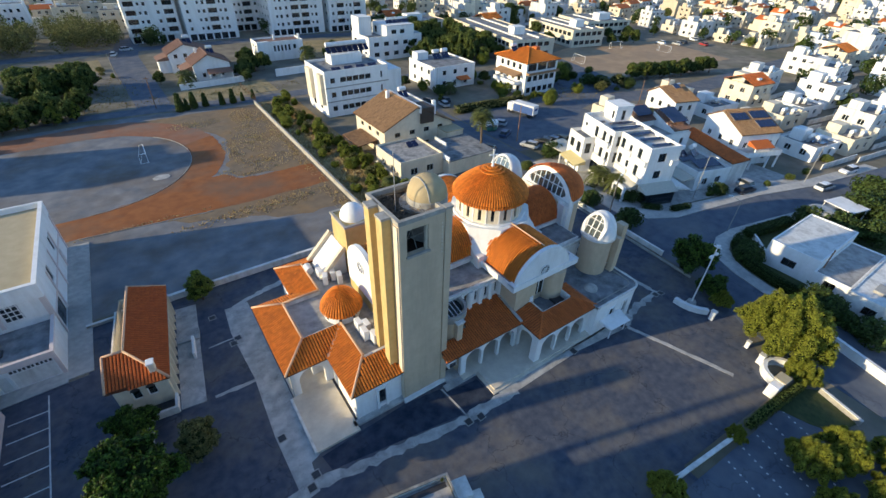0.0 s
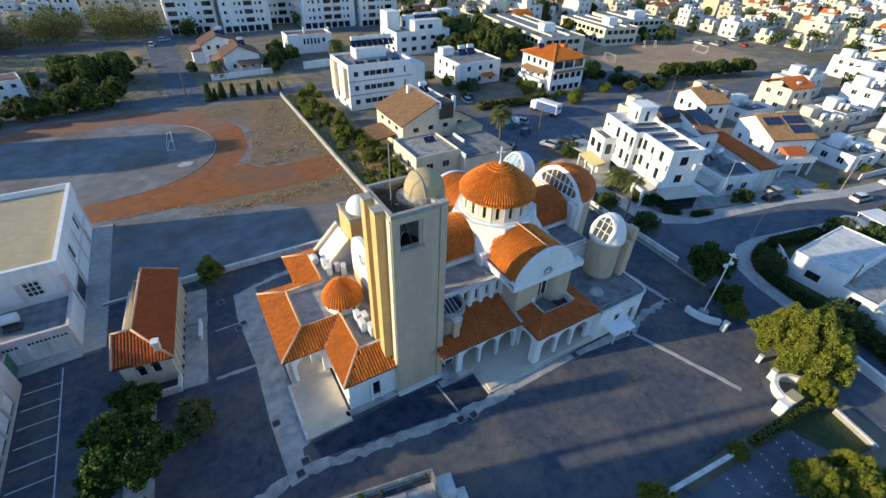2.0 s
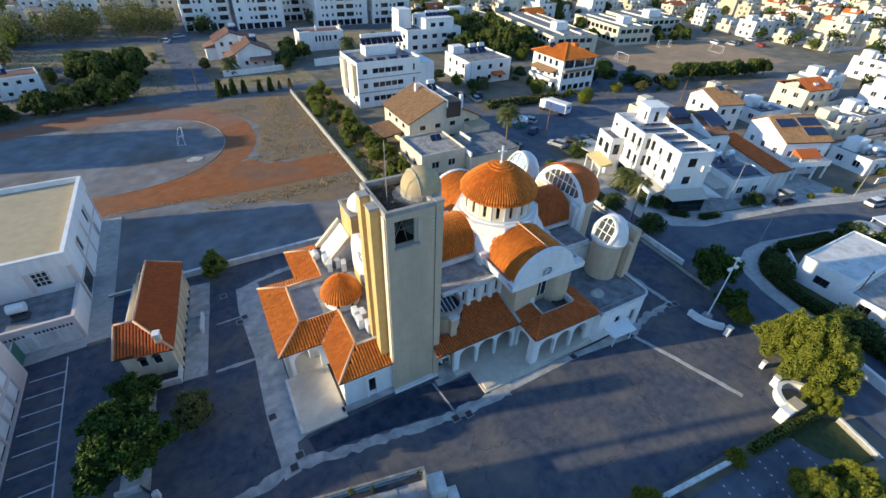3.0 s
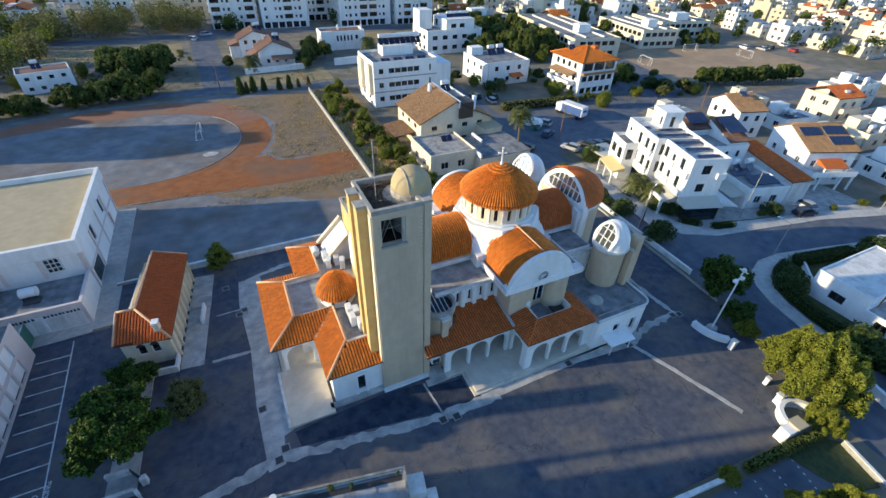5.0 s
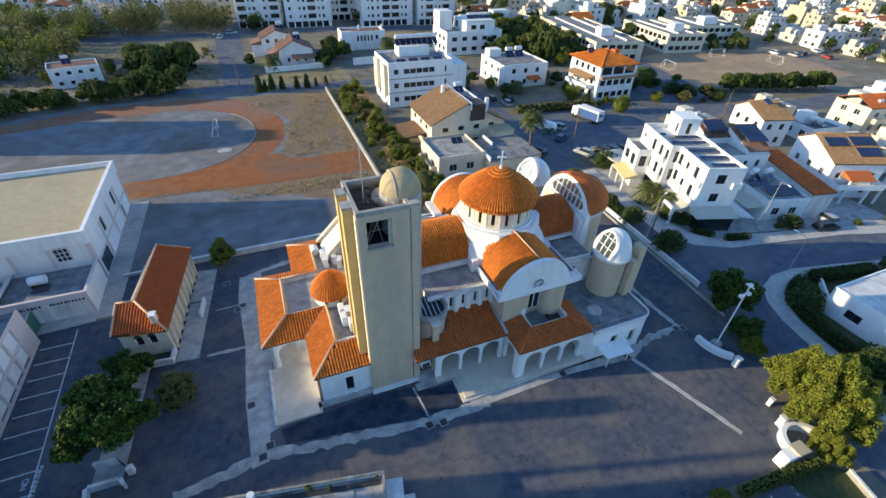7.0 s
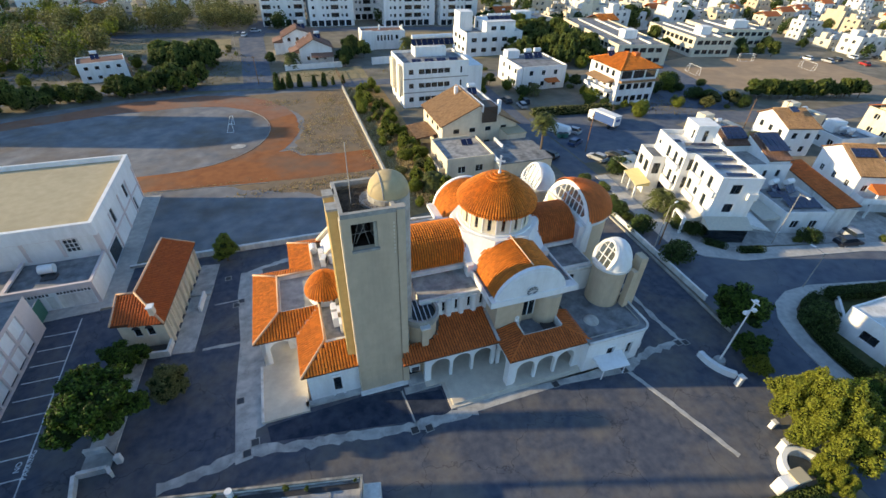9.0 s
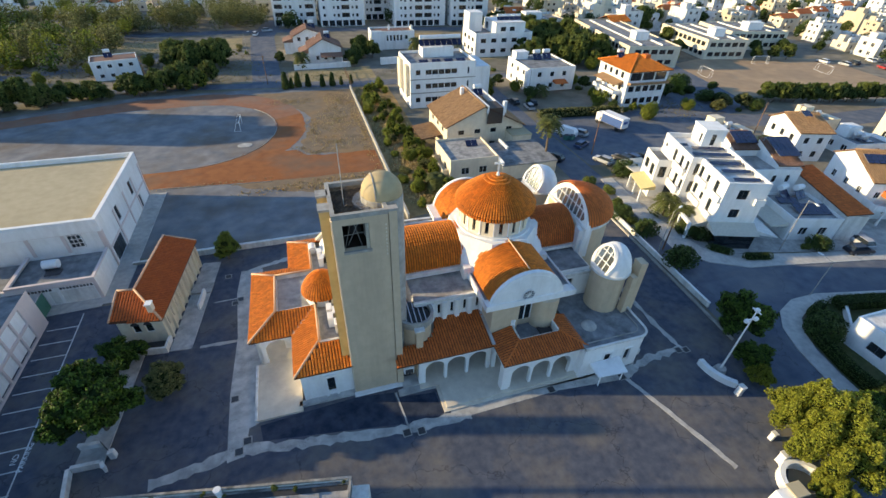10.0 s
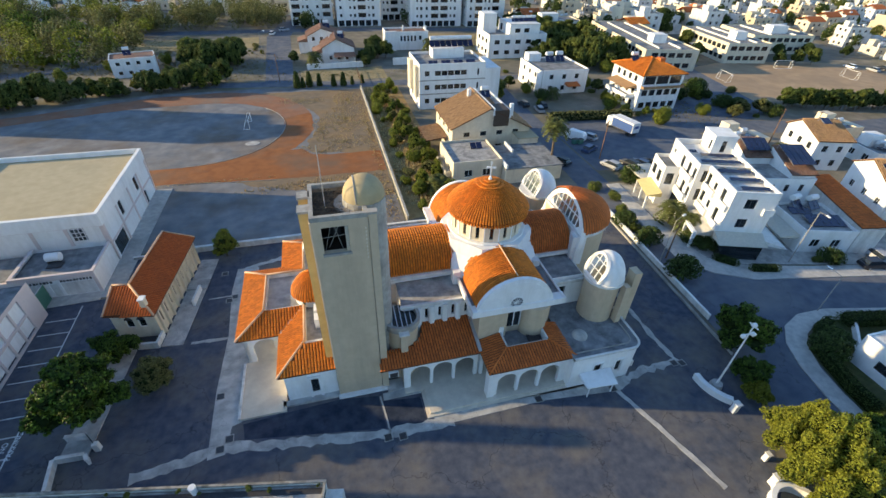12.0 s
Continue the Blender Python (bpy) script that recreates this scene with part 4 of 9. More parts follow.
for i in range(ND):
    t0, t1 = 2 * math.pi * (i + 1) / ND, 2 * math.pi * i / ND
    p0 = (CX + 4.0 * math.cos(t1), CY + 4.0 * math.sin(t1))
    p1 = (CX + 4.0 * math.cos(t0), CY + 4.0 * math.sin(t0))
    w = math.hypot(p1[0] - p0[0], p1[1] - p0[1])
    facade(drum, p0, p1, 12.3, 14.65, [(w / 2 - 0.2, w / 2 + 0.2, 0.35, 1.85)], 0.3)
part("drum", drum, M_CREAM, church, "cream drum with narrow windows")
for i in range(ND):
    t = 2 * math.pi * (i + 0.5) / ND
    part("drum_window", boxes((-0.02, 0.02, -0.2, 0.2, 0.35, 1.85)), M_GLASS, church).matrix_basis = pose(CX + 3.7 * math.cos(t), CY + 3.7 * math.sin(t), 12.3, 0, 0, math.degrees(t))
    part("drum_pilaster", boxes((-0.05, 0.06, -0.06, 0.06, 0, 2.1)), M_WHITE, church).matrix_basis = pose(CX + 3.98 * math.cos(t + math.pi / ND), CY + 3.98 * math.sin(t + math.pi / ND), 12.3, 0, 0, math.degrees(t) + 180 / ND)


def tiled_dome(parent, cx, cy, profile, columns, course, tile, name="dome", sx=1.0, sy=1.0, a0=0.0, a1=360.0, rise=0.06):
    base = part(name, lathe(bmesh.new(), cx, cy, [(max(r - 0.05, 0), z - 0.03) for r, z in profile], 64, sx, sy, a0, a1), M_TILEBED, parent, smooth=True)
    lens = [0.0]
    for (r0, z0), (r1, z1) in zip(profile, profile[1:]):
        lens.append(lens[-1] + math.hypot(r1 - r0, z1 - z0))

    def at(u, s):
        s = min(max(s, 0), lens[-1] - 1e-4)
        k = max(i for i in range(len(lens) - 1) if lens[i] <= s)
        f = (s - lens[k]) / (lens[k + 1] - lens[k])
        r, z = profile[k][0] + f * (profile[k + 1][0] - profile[k][0]), profile[k][1] + f * (profile[k + 1][1] - profile[k][1])
        r = max(r, 0.02)
        return Vector((cx + sx * r * math.cos(u), cy + sy * r * math.sin(u), z))

    tb = bmesh.new()
    tile_surface(tb, at, [radians(a0 + (a1 - a0) * i / columns) for i in range(columns + 1)], spaced(0, lens[-1] * 0.985, course), rise)
    tagged(part("tiles", tb, tile, base), kind="stuff")
    return base


DOME = [(4.40, 14.5), (4.50, 14.7), (4.44, 14.98), (4.14, 15.38), (3.72, 15.74), (3.30, 16.08), (2.88, 16.42), (2.42, 16.76), (1.92, 17.08), (1.38, 17.36), (0.80, 17.58), (0.34, 17.72), (0.0, 17.8)]
main_dome = tiled_dome(church, CX, CY, DOME, 92, 0.42, M_TILE, "main_dome", rise=0.12)
for rr_, zz_ in ((1.4, 17.36), (0.95, 17.54), (0.5, 17.69)):
    ring_bm = bmesh.new()
    for i in range(32):
        t0, t1 = 2 * math.pi * i / 32, 2 * math.pi * (i + 1) / 32
        beam(ring_bm, (CX + rr_ * math.cos(t0), CY + rr_ * math.sin(t0), zz_ + 0.1), (CX + rr_ * math.cos(t1), CY + rr_ * math.sin(t1), zz_ + 0.1), 0.22, 0.12)
    part("crown_ring", ring_bm, M_TILE, main_dome)
part("finial", tube(bmesh.new(), CX, CY, 17.7, 18.2, 0.22, 0.12, 12), M_WHITE, church)
cross_bm = boxes((-0.07, 0.07, -0.07, 0.07, 18.1, 19.75), (-0.38, 0.38, -0.065, 0.065, 19.15, 19.3))
for x, z in ((-0.4, 19.22), (0.4, 19.22), (0, 19.78)):
    box(cross_bm, x - 0.1, x + 0.1, -0.08, 0.08, z - 0.1, z + 0.1)
part("roof_cross", cross_bm, M_WHITE, church, "white cross on the dome").matrix_basis = pose(CX, CY, 0, 0, 0, -20)

# east apse with a glazed lunette above the east vault
part("apse_wall", tube(bmesh.new(), 41.6, CY, 0, 11.7, 4.1, 4.1, 32, -92, 92), M_BEIGE, church, "beige curved apse wall").matrix_basis = Matrix.Translation((41.6, 0, 0)) @ Matrix.Diagonal((1.32, 1, 1, 1)) @ Matrix.Translation((-41.6, 0, 0))
APSE = [(4.2 * math.cos(t), 11.8 + 3.35 * math.sin(t)) for t in (math.pi / 2 * i / 12 for i in range(13))]
tiled_dome(church, 41.9, CY, APSE, 44, 0.42, M_TILE_RED, "apse_dome", 1.3, 1.0, -90, 90)
part("apse_cornice", tube(bmesh.new(), 41.6, CY, 11.5, 11.85, 4.35, 4.35, 32, -92, 92), M_WHITE_OLD, church).matrix_basis = Matrix.Translation((41.6, 0, 0)) @ Matrix.Diagonal((1.32, 1, 1, 1)) @ Matrix.Translation((-41.6, 0, 0))
LEAN_ = radians(10)


def lun_pt(y, s_, k=0.0):
    """A point of the leaning lunette plane: across, up the plane, and k behind it."""
    return Vector((41.35 + math.sin(LEAN_) * s_ + math.cos(LEAN_) * k, CY + y, 10.5 + math.cos(LEAN_) * s_ - math.sin(LEAN_) * k))


lun = bmesh.new()
N = 36
angles = [radians(-14 + 208 * i / N) for i in range(N + 1)]
ro, ri = 4.58, 4.0
vo = [[lun.verts.new(lun_pt(ro * math.cos(t), ro * math.sin(t), k)) for t in angles] for k in (0, 0.55)]
vi = [[lun.verts.new(lun_pt(ri * math.cos(t), ri * math.sin(t), k)) for t in angles] for k in (0, 0.55)]
for i in range(N):
    lun.faces.new((vo[0][i], vo[0][i + 1], vi[0][i + 1], vi[0][i]))
    lun.faces.new((vo[1][i + 1], vo[1][i], vi[1][i], vi[1][i + 1]))
    lun.faces.new((vo[0][i + 1], vo[0][i], vo[1][i], vo[1][i + 1]))
    lun.faces.new((vi[0][i], vi[0][i + 1], vi[1][i + 1], vi[1][i]))
part("lunette_arch", lun, M_WHITE, church)
part("lunette_wall", boxes((41.2, 41.7, CY - 4.6, CY + 4.6, 8.0, 10.3)), M_WHITE, church)
# solid cheeks: the glazing fills the head of the arch above a slanting sill
for side in (-1, 1):
    sb = bmesh.new()
    pts = [(side * 4.1, -0.9), (side * 4.1, 0.0)] + [(side * 4.1 * math.cos(radians(a)), 4.1 * math.sin(radians(a))) for a in (8, 16, 24, 32)] + [(side * 2.75, 1.5), (side * 2.2, -0.9)]
    a = [sb.verts.new(lun_pt(y, z, 0.12)) for y, z in pts]
    b = [sb.verts.new(lun_pt(y, z, 0.34)) for y, z in pts]
    sb.faces.new(a)
    sb.faces.new(b[::-1])
    for i in range(len(pts)):
        sb.faces.new((a[i], b[i], b[(i + 1) % len(pts)], a[(i + 1) % len(pts)]))
    bmesh.ops.recalc_face_normals(sb, faces=sb.faces[:])
    bmesh.ops.triangulate(sb, faces=[f for f in sb.faces if len(f.verts) > 4])
    part("lunette_cheek", sb, M_WHITE, church)
pane = bmesh.new()
pane.faces.new([pane.verts.new(lun_pt(4.05 * math.cos(t), 4.05 * math.sin(t), 0.24)) for t in angles])
lunette = part("lunette_pane", pane, M_SKYGLASS, church, "curved glazed lunette")
grid = bmesh.new()
for i in range(-4, 5):
    y = 0.82 * i
    beam(grid, lun_pt(y, -0.6, 0.2), lun_pt(y, 4.0 * math.sqrt(max(0, 1 - (y / 4.0) ** 2)), 0.2), 0.1)
for z in (1.5, 2.75):
    half = 4.0 * math.sqrt(1 - (z / 4.0) ** 2)
    beam(grid, lun_pt(-half, z, 0.19), lun_pt(half, z, 0.19), 0.09)
part("glazing_grid", grid, M_WHITEMETAL, lunette)
east_rose = bmesh.new()
bmesh.ops.create_cone(east_rose, cap_ends=True, segments=20, radius1=0.6, radius2=0.6, depth=0.12, matrix=pose(41.25, 32.9, 10.2, 0, 80))
part("rose_window", east_rose, M_GLASS, church, "small dark round window")
# white flank wall from the east vault round to the apse
part("flank_wall", prism(bmesh.new(), [(40.9, 30.9), (42.4, 30.6), (42.6, 31.2), (41.2, 32.2)], 7.8, 11.6), M_WHITE, church)


def domed_turret(cx, cy, r, z0, z1, top, normal, cut, material, name):
    """A round turret whose white dome is sliced by a glazed oval."""
    part(name + "_wall", tube(bmesh.new(), cx, cy, z0, z1, r - 0.22, r - 0.22, 32), material, church)
    part("turret_ledge", tube(bmesh.new(), cx, cy, z1 - 0.2, z1 + 0.08, r + 0.06, r + 0.06, 32), M_WHITE_OLD, church)
    nrm = Vector(normal).normalized()
    rr = r * 0.97
    centre = Vector((cx, cy, z1 + 0.05))
    bm = bmesh.new()
    bmesh.ops.create_uvsphere(bm, u_segments=40, v_segments=28, radius=1.0, matrix=Matrix.Translation(centre) @ Matrix.Diagonal((rr, rr, top - z1, 1)))
    bmesh.ops.bisect_plane(bm, geom=bm.verts[:] + bm.edges[:] + bm.faces[:], plane_co=(0, 0, z1 - 0.05), plane_no=(0, 0, -1), clear_outer=True)
    co = centre + nrm * cut
    bmesh.ops.bisect_plane(bm, geom=bm.verts[:] + bm.edges[:] + bm.faces[:], plane_co=co, plane_no=nrm, clear_outer=True)
    dome = part(name, bm, M_WHITE, church, "white plastered half dome", smooth=True)
    # the oval: where the cutting plane meets the ellipsoid, found along rays in the plane
    ax = nrm.cross(Vector((0, 0, 1))).normalized()
    ay = nrm.cross(ax).normalized()
    if ay.z < 0:
        ay = -ay

    def reach(d):
        def inside_dome(k):
            q = co + d * k - centre
            return q.z > -0.05 and (q.x / rr) ** 2 + (q.y / rr) ** 2 + (q.z / (top - z1)) ** 2 < 1
        lo, hi = 0.0, 3 * r
        for _ in range(30):
            mid = (lo + hi) / 2
            lo, hi = (mid, hi) if inside_dome(mid) else (lo, mid)
        return lo

    rim = [co + (ax * math.cos(t) + ay * math.sin(t)) * reach(ax * math.cos(t) + ay * math.sin(t)) for t in (2 * math.pi * i / 40 for i in range(40))]
    pb = bmesh.new()
    pb.faces.new([pb.verts.new(p - nrm * 0.12) for p in rim])
    pn = part("skylight", pb, M_SKYGLASS, church, "oval glazed skylight")
    rb = bmesh.new()
    for p, q in zip(rim, rim[1:] + rim[:1]):
        beam(rb, p - nrm * 0.03, q - nrm * 0.03, 0.34, 0.26)
    part("skylight_rim", rb, M_WHITE, pn)
    gb = bmesh.new()
    for k in (-0.6, -0.2, 0.2, 0.6):
        o = co + ax * (k * r * 0.9) - nrm * 0.08
        span_ = [p for p in rim if abs((p - co).dot(ax) - k * r * 0.9) < 0.25]
        if len(span_) > 1:
            ts = [(p - co).dot(ay) for p in span_]
            beam(gb, o + ay * min(ts), o + ay * max(ts), 0.09)
    for k in (-0.3, 0.25, 0.75):
        span_ = [p for p in rim if abs((p - co).dot(ay) - k * r) < 0.25]
        if len(span_) > 1:
            ts = [(p - co).dot(ax) for p in span_]
            o = co + ay * (k * r) - nrm * 0.07
            beam(gb, o + ax * min(ts), o + ax * max(ts), 0.07)
    part("glazing_grid", gb, M_WHITEMETAL, pn)


domed_turret(42.3, 26.0, 2.1, 4.4, 9.9, 12.9, (-0.94, -0.02, 0.34), 1.55, M_BEIGE, "turret_dome")
domed_turret(42.8, 44.2, 2.5, 0, 10.3, 13.2, (-0.93, -0.04, 0.36), 1.4, M_BEIGE, "turret_dome")
each("turret_fin", boxes((43.6, 44.2, 23.7, 24.5, 4.4, 9.7), (44.75, 45.6, 24.3, 25.5, 0, 10.9)), M_BEIGE, church)
# small glazed apse beside the bell tower
part("small_apse_wall", tube(bmesh.new(), 20.3, 27.0, 0, 7.2, 1.7, 1.7, 32), M_BEIGE, church)
rim_bm = bmesh.new()
ring = [[rim_bm.verts.new((20.3 + r * math.cos(radians(150 + 9 * i)), 27.0 + r * math.sin(radians(150 + 9 * i)), z)) for r, z in ((1.63, 7.15), (1.93, 7.15), (1.93, 7.95), (1.63, 7.95))] for i in range(27)]
for p, q in zip(ring, ring[1:]):
    for i in range(4):
        rim_bm.faces.new((p[i], p[(i + 1) % 4], q[(i + 1) % 4], q[i]))
rim_bm.faces.new(ring[0][::-1])
rim_bm.faces.new(ring[-1])
bmesh.ops.recalc_face_normals(rim_bm, faces=rim_bm.faces[:])
part("apse_parapet", rim_bm, M_CEMENT, church, "raised curved parapet")
lid_bm = bmesh.new()
lid_bm.faces.new([lid_bm.verts.new((20.3 + 1.6 * math.cos(t), 27.0 + 1.6 * math.sin(t), 7.45 + 0.35 * math.sin(t) - 0.12 * math.cos(t))) for t in (2 * math.pi * i / 28 for i in range(28))])
apse_light = part("apse_skylight", lid_bm, M_GLASS, church, "dark round sloping skylight")
for k in (-1.0, -0.5, 0.0, 0.5, 1.0):
    h_ = math.sqrt(1.6 ** 2 - k * k)
    part("glazing_bar", beam(bmesh.new(), (20.3 + k, 27.0 - h_, 7.5 - 0.22 * h_ - 0.075 * k), (20.3 + k, 27.0 + h_, 7.5 + 0.22 * h_ - 0.075 * k), 0.08), M_WHITEMETAL, apse_light)
part("apse_fin", boxes((19.9, 20.6, 24.75, 25.4, 0, 7.3)), M_BEIGE, church)
part("apse_fin_cap", boxes((19.75, 20.75, 24.6, 25.5, 7.3, 7.5)), M_WHITE_OLD, church)
# north-west stair box with a white dome and sloping white flank
part("stair_box", boxes((15.1, 18.6, 40.4, 44.5, 0, 12.0)), M_OCHRE, church, "ochre stair box")
each("stair_coping", boxes((14.98, 18.72, 40.28, 40.6, 11.9, 12.15), (14.98, 18.72, 44.3, 44.62, 11.9, 12.15), (14.98, 15.3, 40.6, 44.3, 11.9, 12.15), (18.4, 18.72, 40.6, 44.3, 11.9, 12.15)), M_CEMENT, church)
part("stair_dome", lathe(bmesh.new(), 17.0, 42.4, [(1.55 * math.cos(t), 12.0 + 1.75 * math.sin(t)) for t in (math.pi / 2 * i / 10 for i in range(11))], 32), M_WHITE, church, "white plastered dome", smooth=True)
slope = bmesh.new()
prism(slope, [(11.9, 41.2), (15.0, 41.2), (15.0, 45.4), (11.9, 45.4)], 4.6, [5.5, 8.6, 8.6, 5.5])
part("sloping_flank", slope, M_WHITE, church)
each("sloping_coping", beam(beam(bmesh.new(), (11.7, 45.4, 5.6), (15.0, 45.4, 8.9), 0.5, 0.5), (11.7, 41.2, 5.6), (15.0, 41.2, 8.9), 0.45, 0.5), M_CREAM, church)


# ---- porches ----
def arcade(p0, p1, z0, z1, arches, thick, name, material=M_WHITE, parent=church):
    """A wall with round-headed openings (centre, half width, springing height) along it."""
    d = Vector((p1[0] - p0[0], p1[1] - p0[1], 0))
    length = d.length
    d.normalize()
    n = Vector((d.y, -d.x, 0))
    bm = bmesh.new()

    edges = [0.0]
    for c, w, s in arches:
        edges += [c - w, c + w]
    edges.append(length)

    def quad(a, b, c_, d_):
        for k in (0, 1):
            o = Vector((p0[0], p0[1], 0)) - n * thick * k
            vs = [bm.verts.new(o + d * u + Vector((0, 0, z))) for u, z in (a, b, c_, d_)]
            bm.faces.new(vs if k == 0 else vs[::-1])

    def lip(a, b):
        o, i = Vector((p0[0], p0[1], 0)), Vector((p0[0], p0[1], 0)) - n * thick
        bm.faces.new([bm.verts.new(q) for q in (o + d * a[0] + Vector((0, 0, a[1])), o + d * b[0] + Vector((0, 0, b[1])), i + d * b[0] + Vector((0, 0, b[1])), i + d * a[0] + Vector((0, 0, a[1])))])

    for k in range(0, len(edges), 2):
        quad((edges[k], z0), (edges[k + 1], z0), (edges[k + 1], z1), (edges[k], z1))
    lip((0, z0), (0, z1))
    lip((length, z1), (length, z0))
    lip((length, z1), (0, z1))
    for c, w, s in arches:
        pts = [(c - w, s)] + [(c - w * math.cos(math.pi * i / 12), s + w * math.sin(math.pi * i / 12)) for i in range(1, 12)] + [(c + w, s)]
        for a, b in zip(pts, pts[1:]):
            quad(a, b, (b[0], z1), (a[0], z1))
            lip(a, b)
        lip((c - w, z0), (c - w, s))
        lip((c + w, s), (c + w, z0))
    bmesh.ops.remove_doubles(bm, verts=bm.verts[:], dist=0.001)
    bmesh.ops.recalc_face_normals(bm, faces=bm.faces[:])
    return part(name, bm, material, parent)


# south porch, western stretch
SL = (5.5 - 4.45) / (27.8 - 23.2)
tiled_plane(church, [(17.5, 23.2), (27.9, 23.2), (27.9, 27.8), (22.7, 27.8), (21.8, 25.6), (19.4, 25.1), (17.9, 25.2)], lambda x, y: 4.45 + SL * (y - 23.2), (1, 0), M_TILE_RED)
arcade((19.9, 23.8), (27.9, 23.8), 0.3, 4.4, [(1.75, 1.05, 2.3), (4.15, 1.05, 2.3), (6.55, 1.05, 2.3)], 0.4, "south_arcade")
part("arcade_trim", boxes((19.8, 27.9, 23.72, 23.8, 4.1, 4.3)), M_WHITE, church)
part("porch_back_wall", boxes((20.6, 28.4, 27.5, 27.78, 0.3, 5.2)), M_WHITE_OLD, church)
part("porch_door", boxes((22.0, 23.6, 27.42, 27.5, 0.3, 2.6)), M_DARKWOOD, church)
part("porch_door", boxes((25.2, 26.8, 27.42, 27.5, 0.3, 2.6)), M_DARKWOOD, church)
# south porch, projecting stretch
SP = 0.7 / 2.35
tiled_plane(church, [(27.8, 20.4), (37.5, 20.4), (35.1, 22.75), (30.4, 22.75)], lambda x, y: 4.45 + SP * (y - 20.4), (1, 0), M_TILE_RED)
SW_ = 0.7 / 2.6
tiled_plane(church, [(27.8, 20.4), (30.4, 22.75), (30.4, 25.4), (27.8, 25.4)], lambda x, y: 4.45 + SW_ * (x - 27.8), (0, 1), M_TILE_RED)
SE_ = 0.7 / 2.4
tiled_plane(church, [(37.5, 20.4), (37.5, 25.4), (35.1, 25.4), (35.1, 22.75)], lambda x, y: 4.45 + SE_ * (37.5 - x), (0, 1), M_TILE_RED)
ridge_cap(church, (27.8, 20.4, 4.5), (30.4, 22.75, 5.2), w=0.2, material=M_TILE_RED)
ridge_cap(church, (37.5, 20.4, 4.5), (35.1, 22.75, 5.2), w=0.2, material=M_TILE_RED)
part("valley_gutter", beam(bmesh.new(), (27.85, 23.3, 4.62), (27.85, 27.6, 5.5), 0.35, 0.1), M_METAL, church)
each("court_wall", boxes((30.4, 30.55, 22.9, 25.5, 3.6, 5.3), (34.95, 35.1, 22.9, 25.5, 3.6, 5.3), (30.4, 35.1, 22.76, 22.9, 3.6, 5.1)), M_WHITE_OLD, church)
part("court_floor", boxes((30.5, 35.0, 22.9, 25.5, 4.1, 4.25)), M_ROOFDECK, church)
part("court_shade", boxes((33.4, 34.8, 23.4, 24.6, 4.25, 4.5)), M_DARKMETAL, church)
for x in (30.6, 34.9):
    part("roof_scroll", tube(bmesh.new(), x, 25.0, 4.2, 5.9, 0.34, 0.30, 14), M_WHITE, church)
arcade((28.1, 20.8), (36.9, 20.8), 0.3, 4.4, [(2.0, 1.05, 2.3), (4.4, 1.05, 2.3), (6.8, 1.05, 2.3)], 0.4, "porch_arcade")
arcade((28.1, 24.2), (28.1, 20.8), 0.3, 4.4, [(1.75, 1.25, 2.3)], 0.4, "porch_arcade_side")
part("porch_pier", boxes((27.95, 28.75, 20.65, 21.5, 0.2, 4.1)), M_WHITE, church)
part("porch_back_wall", boxes((28.4, 36.6, 25.3, 25.5, 0.3, 4.2)), M_WHITE_OLD, church)
# terrace and steps of the south porch
part("terrace", prism(bmesh.new(), [(21.9, 20.3), (37.0, 20.3), (37.0, 28), (19.9, 28), (19.9, 23.2), (21.9, 23.2)], 0, 0.30), M_TERRACE, church, "pale smooth terrace floor")
each("step", boxes((21.55, 36.9, 19.95, 20.3, 0, 0.15), (21.55, 21.9, 20.3, 23.2, 0, 0.15)), M_TERRACE, church)
each("step", boxes((17.6, 21.5, 23.0, 23.8, 0, 0.15), (18.2, 20.0, 23.8, 25.2, 0, 0.3)), M_CONCRETE, church)
# south-east flat block
blk = [(36.8, 19.95), (43.6, 19.95)] + arc(43.6, 21.15, 1.2, 1.2, -90, 0, 6)[1:] + [(44.8, 29.0), (36.8, 29.0)]
low = bmesh.new()
for i in range(len(blk)):
    a, b = blk[i], blk[(i + 1) % len(blk)]
    facade(low, a, b, 0, 4.55, [(2.6, 3.5, 1.4, 3.2), (5.2, 5.9, 1.4, 3.2)] if i == 0 else [])
part("block_wall", low, M_WHITE, church)
for u0, u1 in ((2.6, 3.5), (5.2, 5.9)):
    add_window(church, (36.8, 19.95), (43.6, 19.95), 0, (u0, u1, 1.4, 3.2), 1, "dark")
    each("window_surround", boxes((36.8 + u0 - 0.18, 36.8 + u0, 19.85, 19.95, 1.2, 3.2), (36.8 + u1, 36.8 + u1 + 0.18, 19.85, 19.95, 1.2, 3.2), (36.8 + u0 - 0.18, 36.8 + u1 + 0.18, 19.83, 19.95, 3.2, 3.4)), M_WHITE, church)
part("block_roof", prism(bmesh.new(), blk, 4.35, 4.62), M_ROOFDECK, church, "stained blue-grey flat roof")
rim = bmesh.new()
for p, q in zip(blk[:-1], blk[1:]):
    beam(rim, (*p, 4.66), (*q, 4.66), 0.22, 0.2)
part("block_rim", rim, M_WHITE_OLD, church)
rim2 = bmesh.new()
blk2 = [(37.4, 20.7), (43.2, 20.7)] + arc(43.2, 21.6, 0.9, 0.9, -90, 0, 5)[1:] + [(44.1, 27)]
for p, q in zip(blk2[:-1], blk2[1:]):
    beam(rim2, (*p, 4.66), (*q, 4.66), 0.1, 0.12)
part("roof_bead", rim2, M_CEMENT, church)
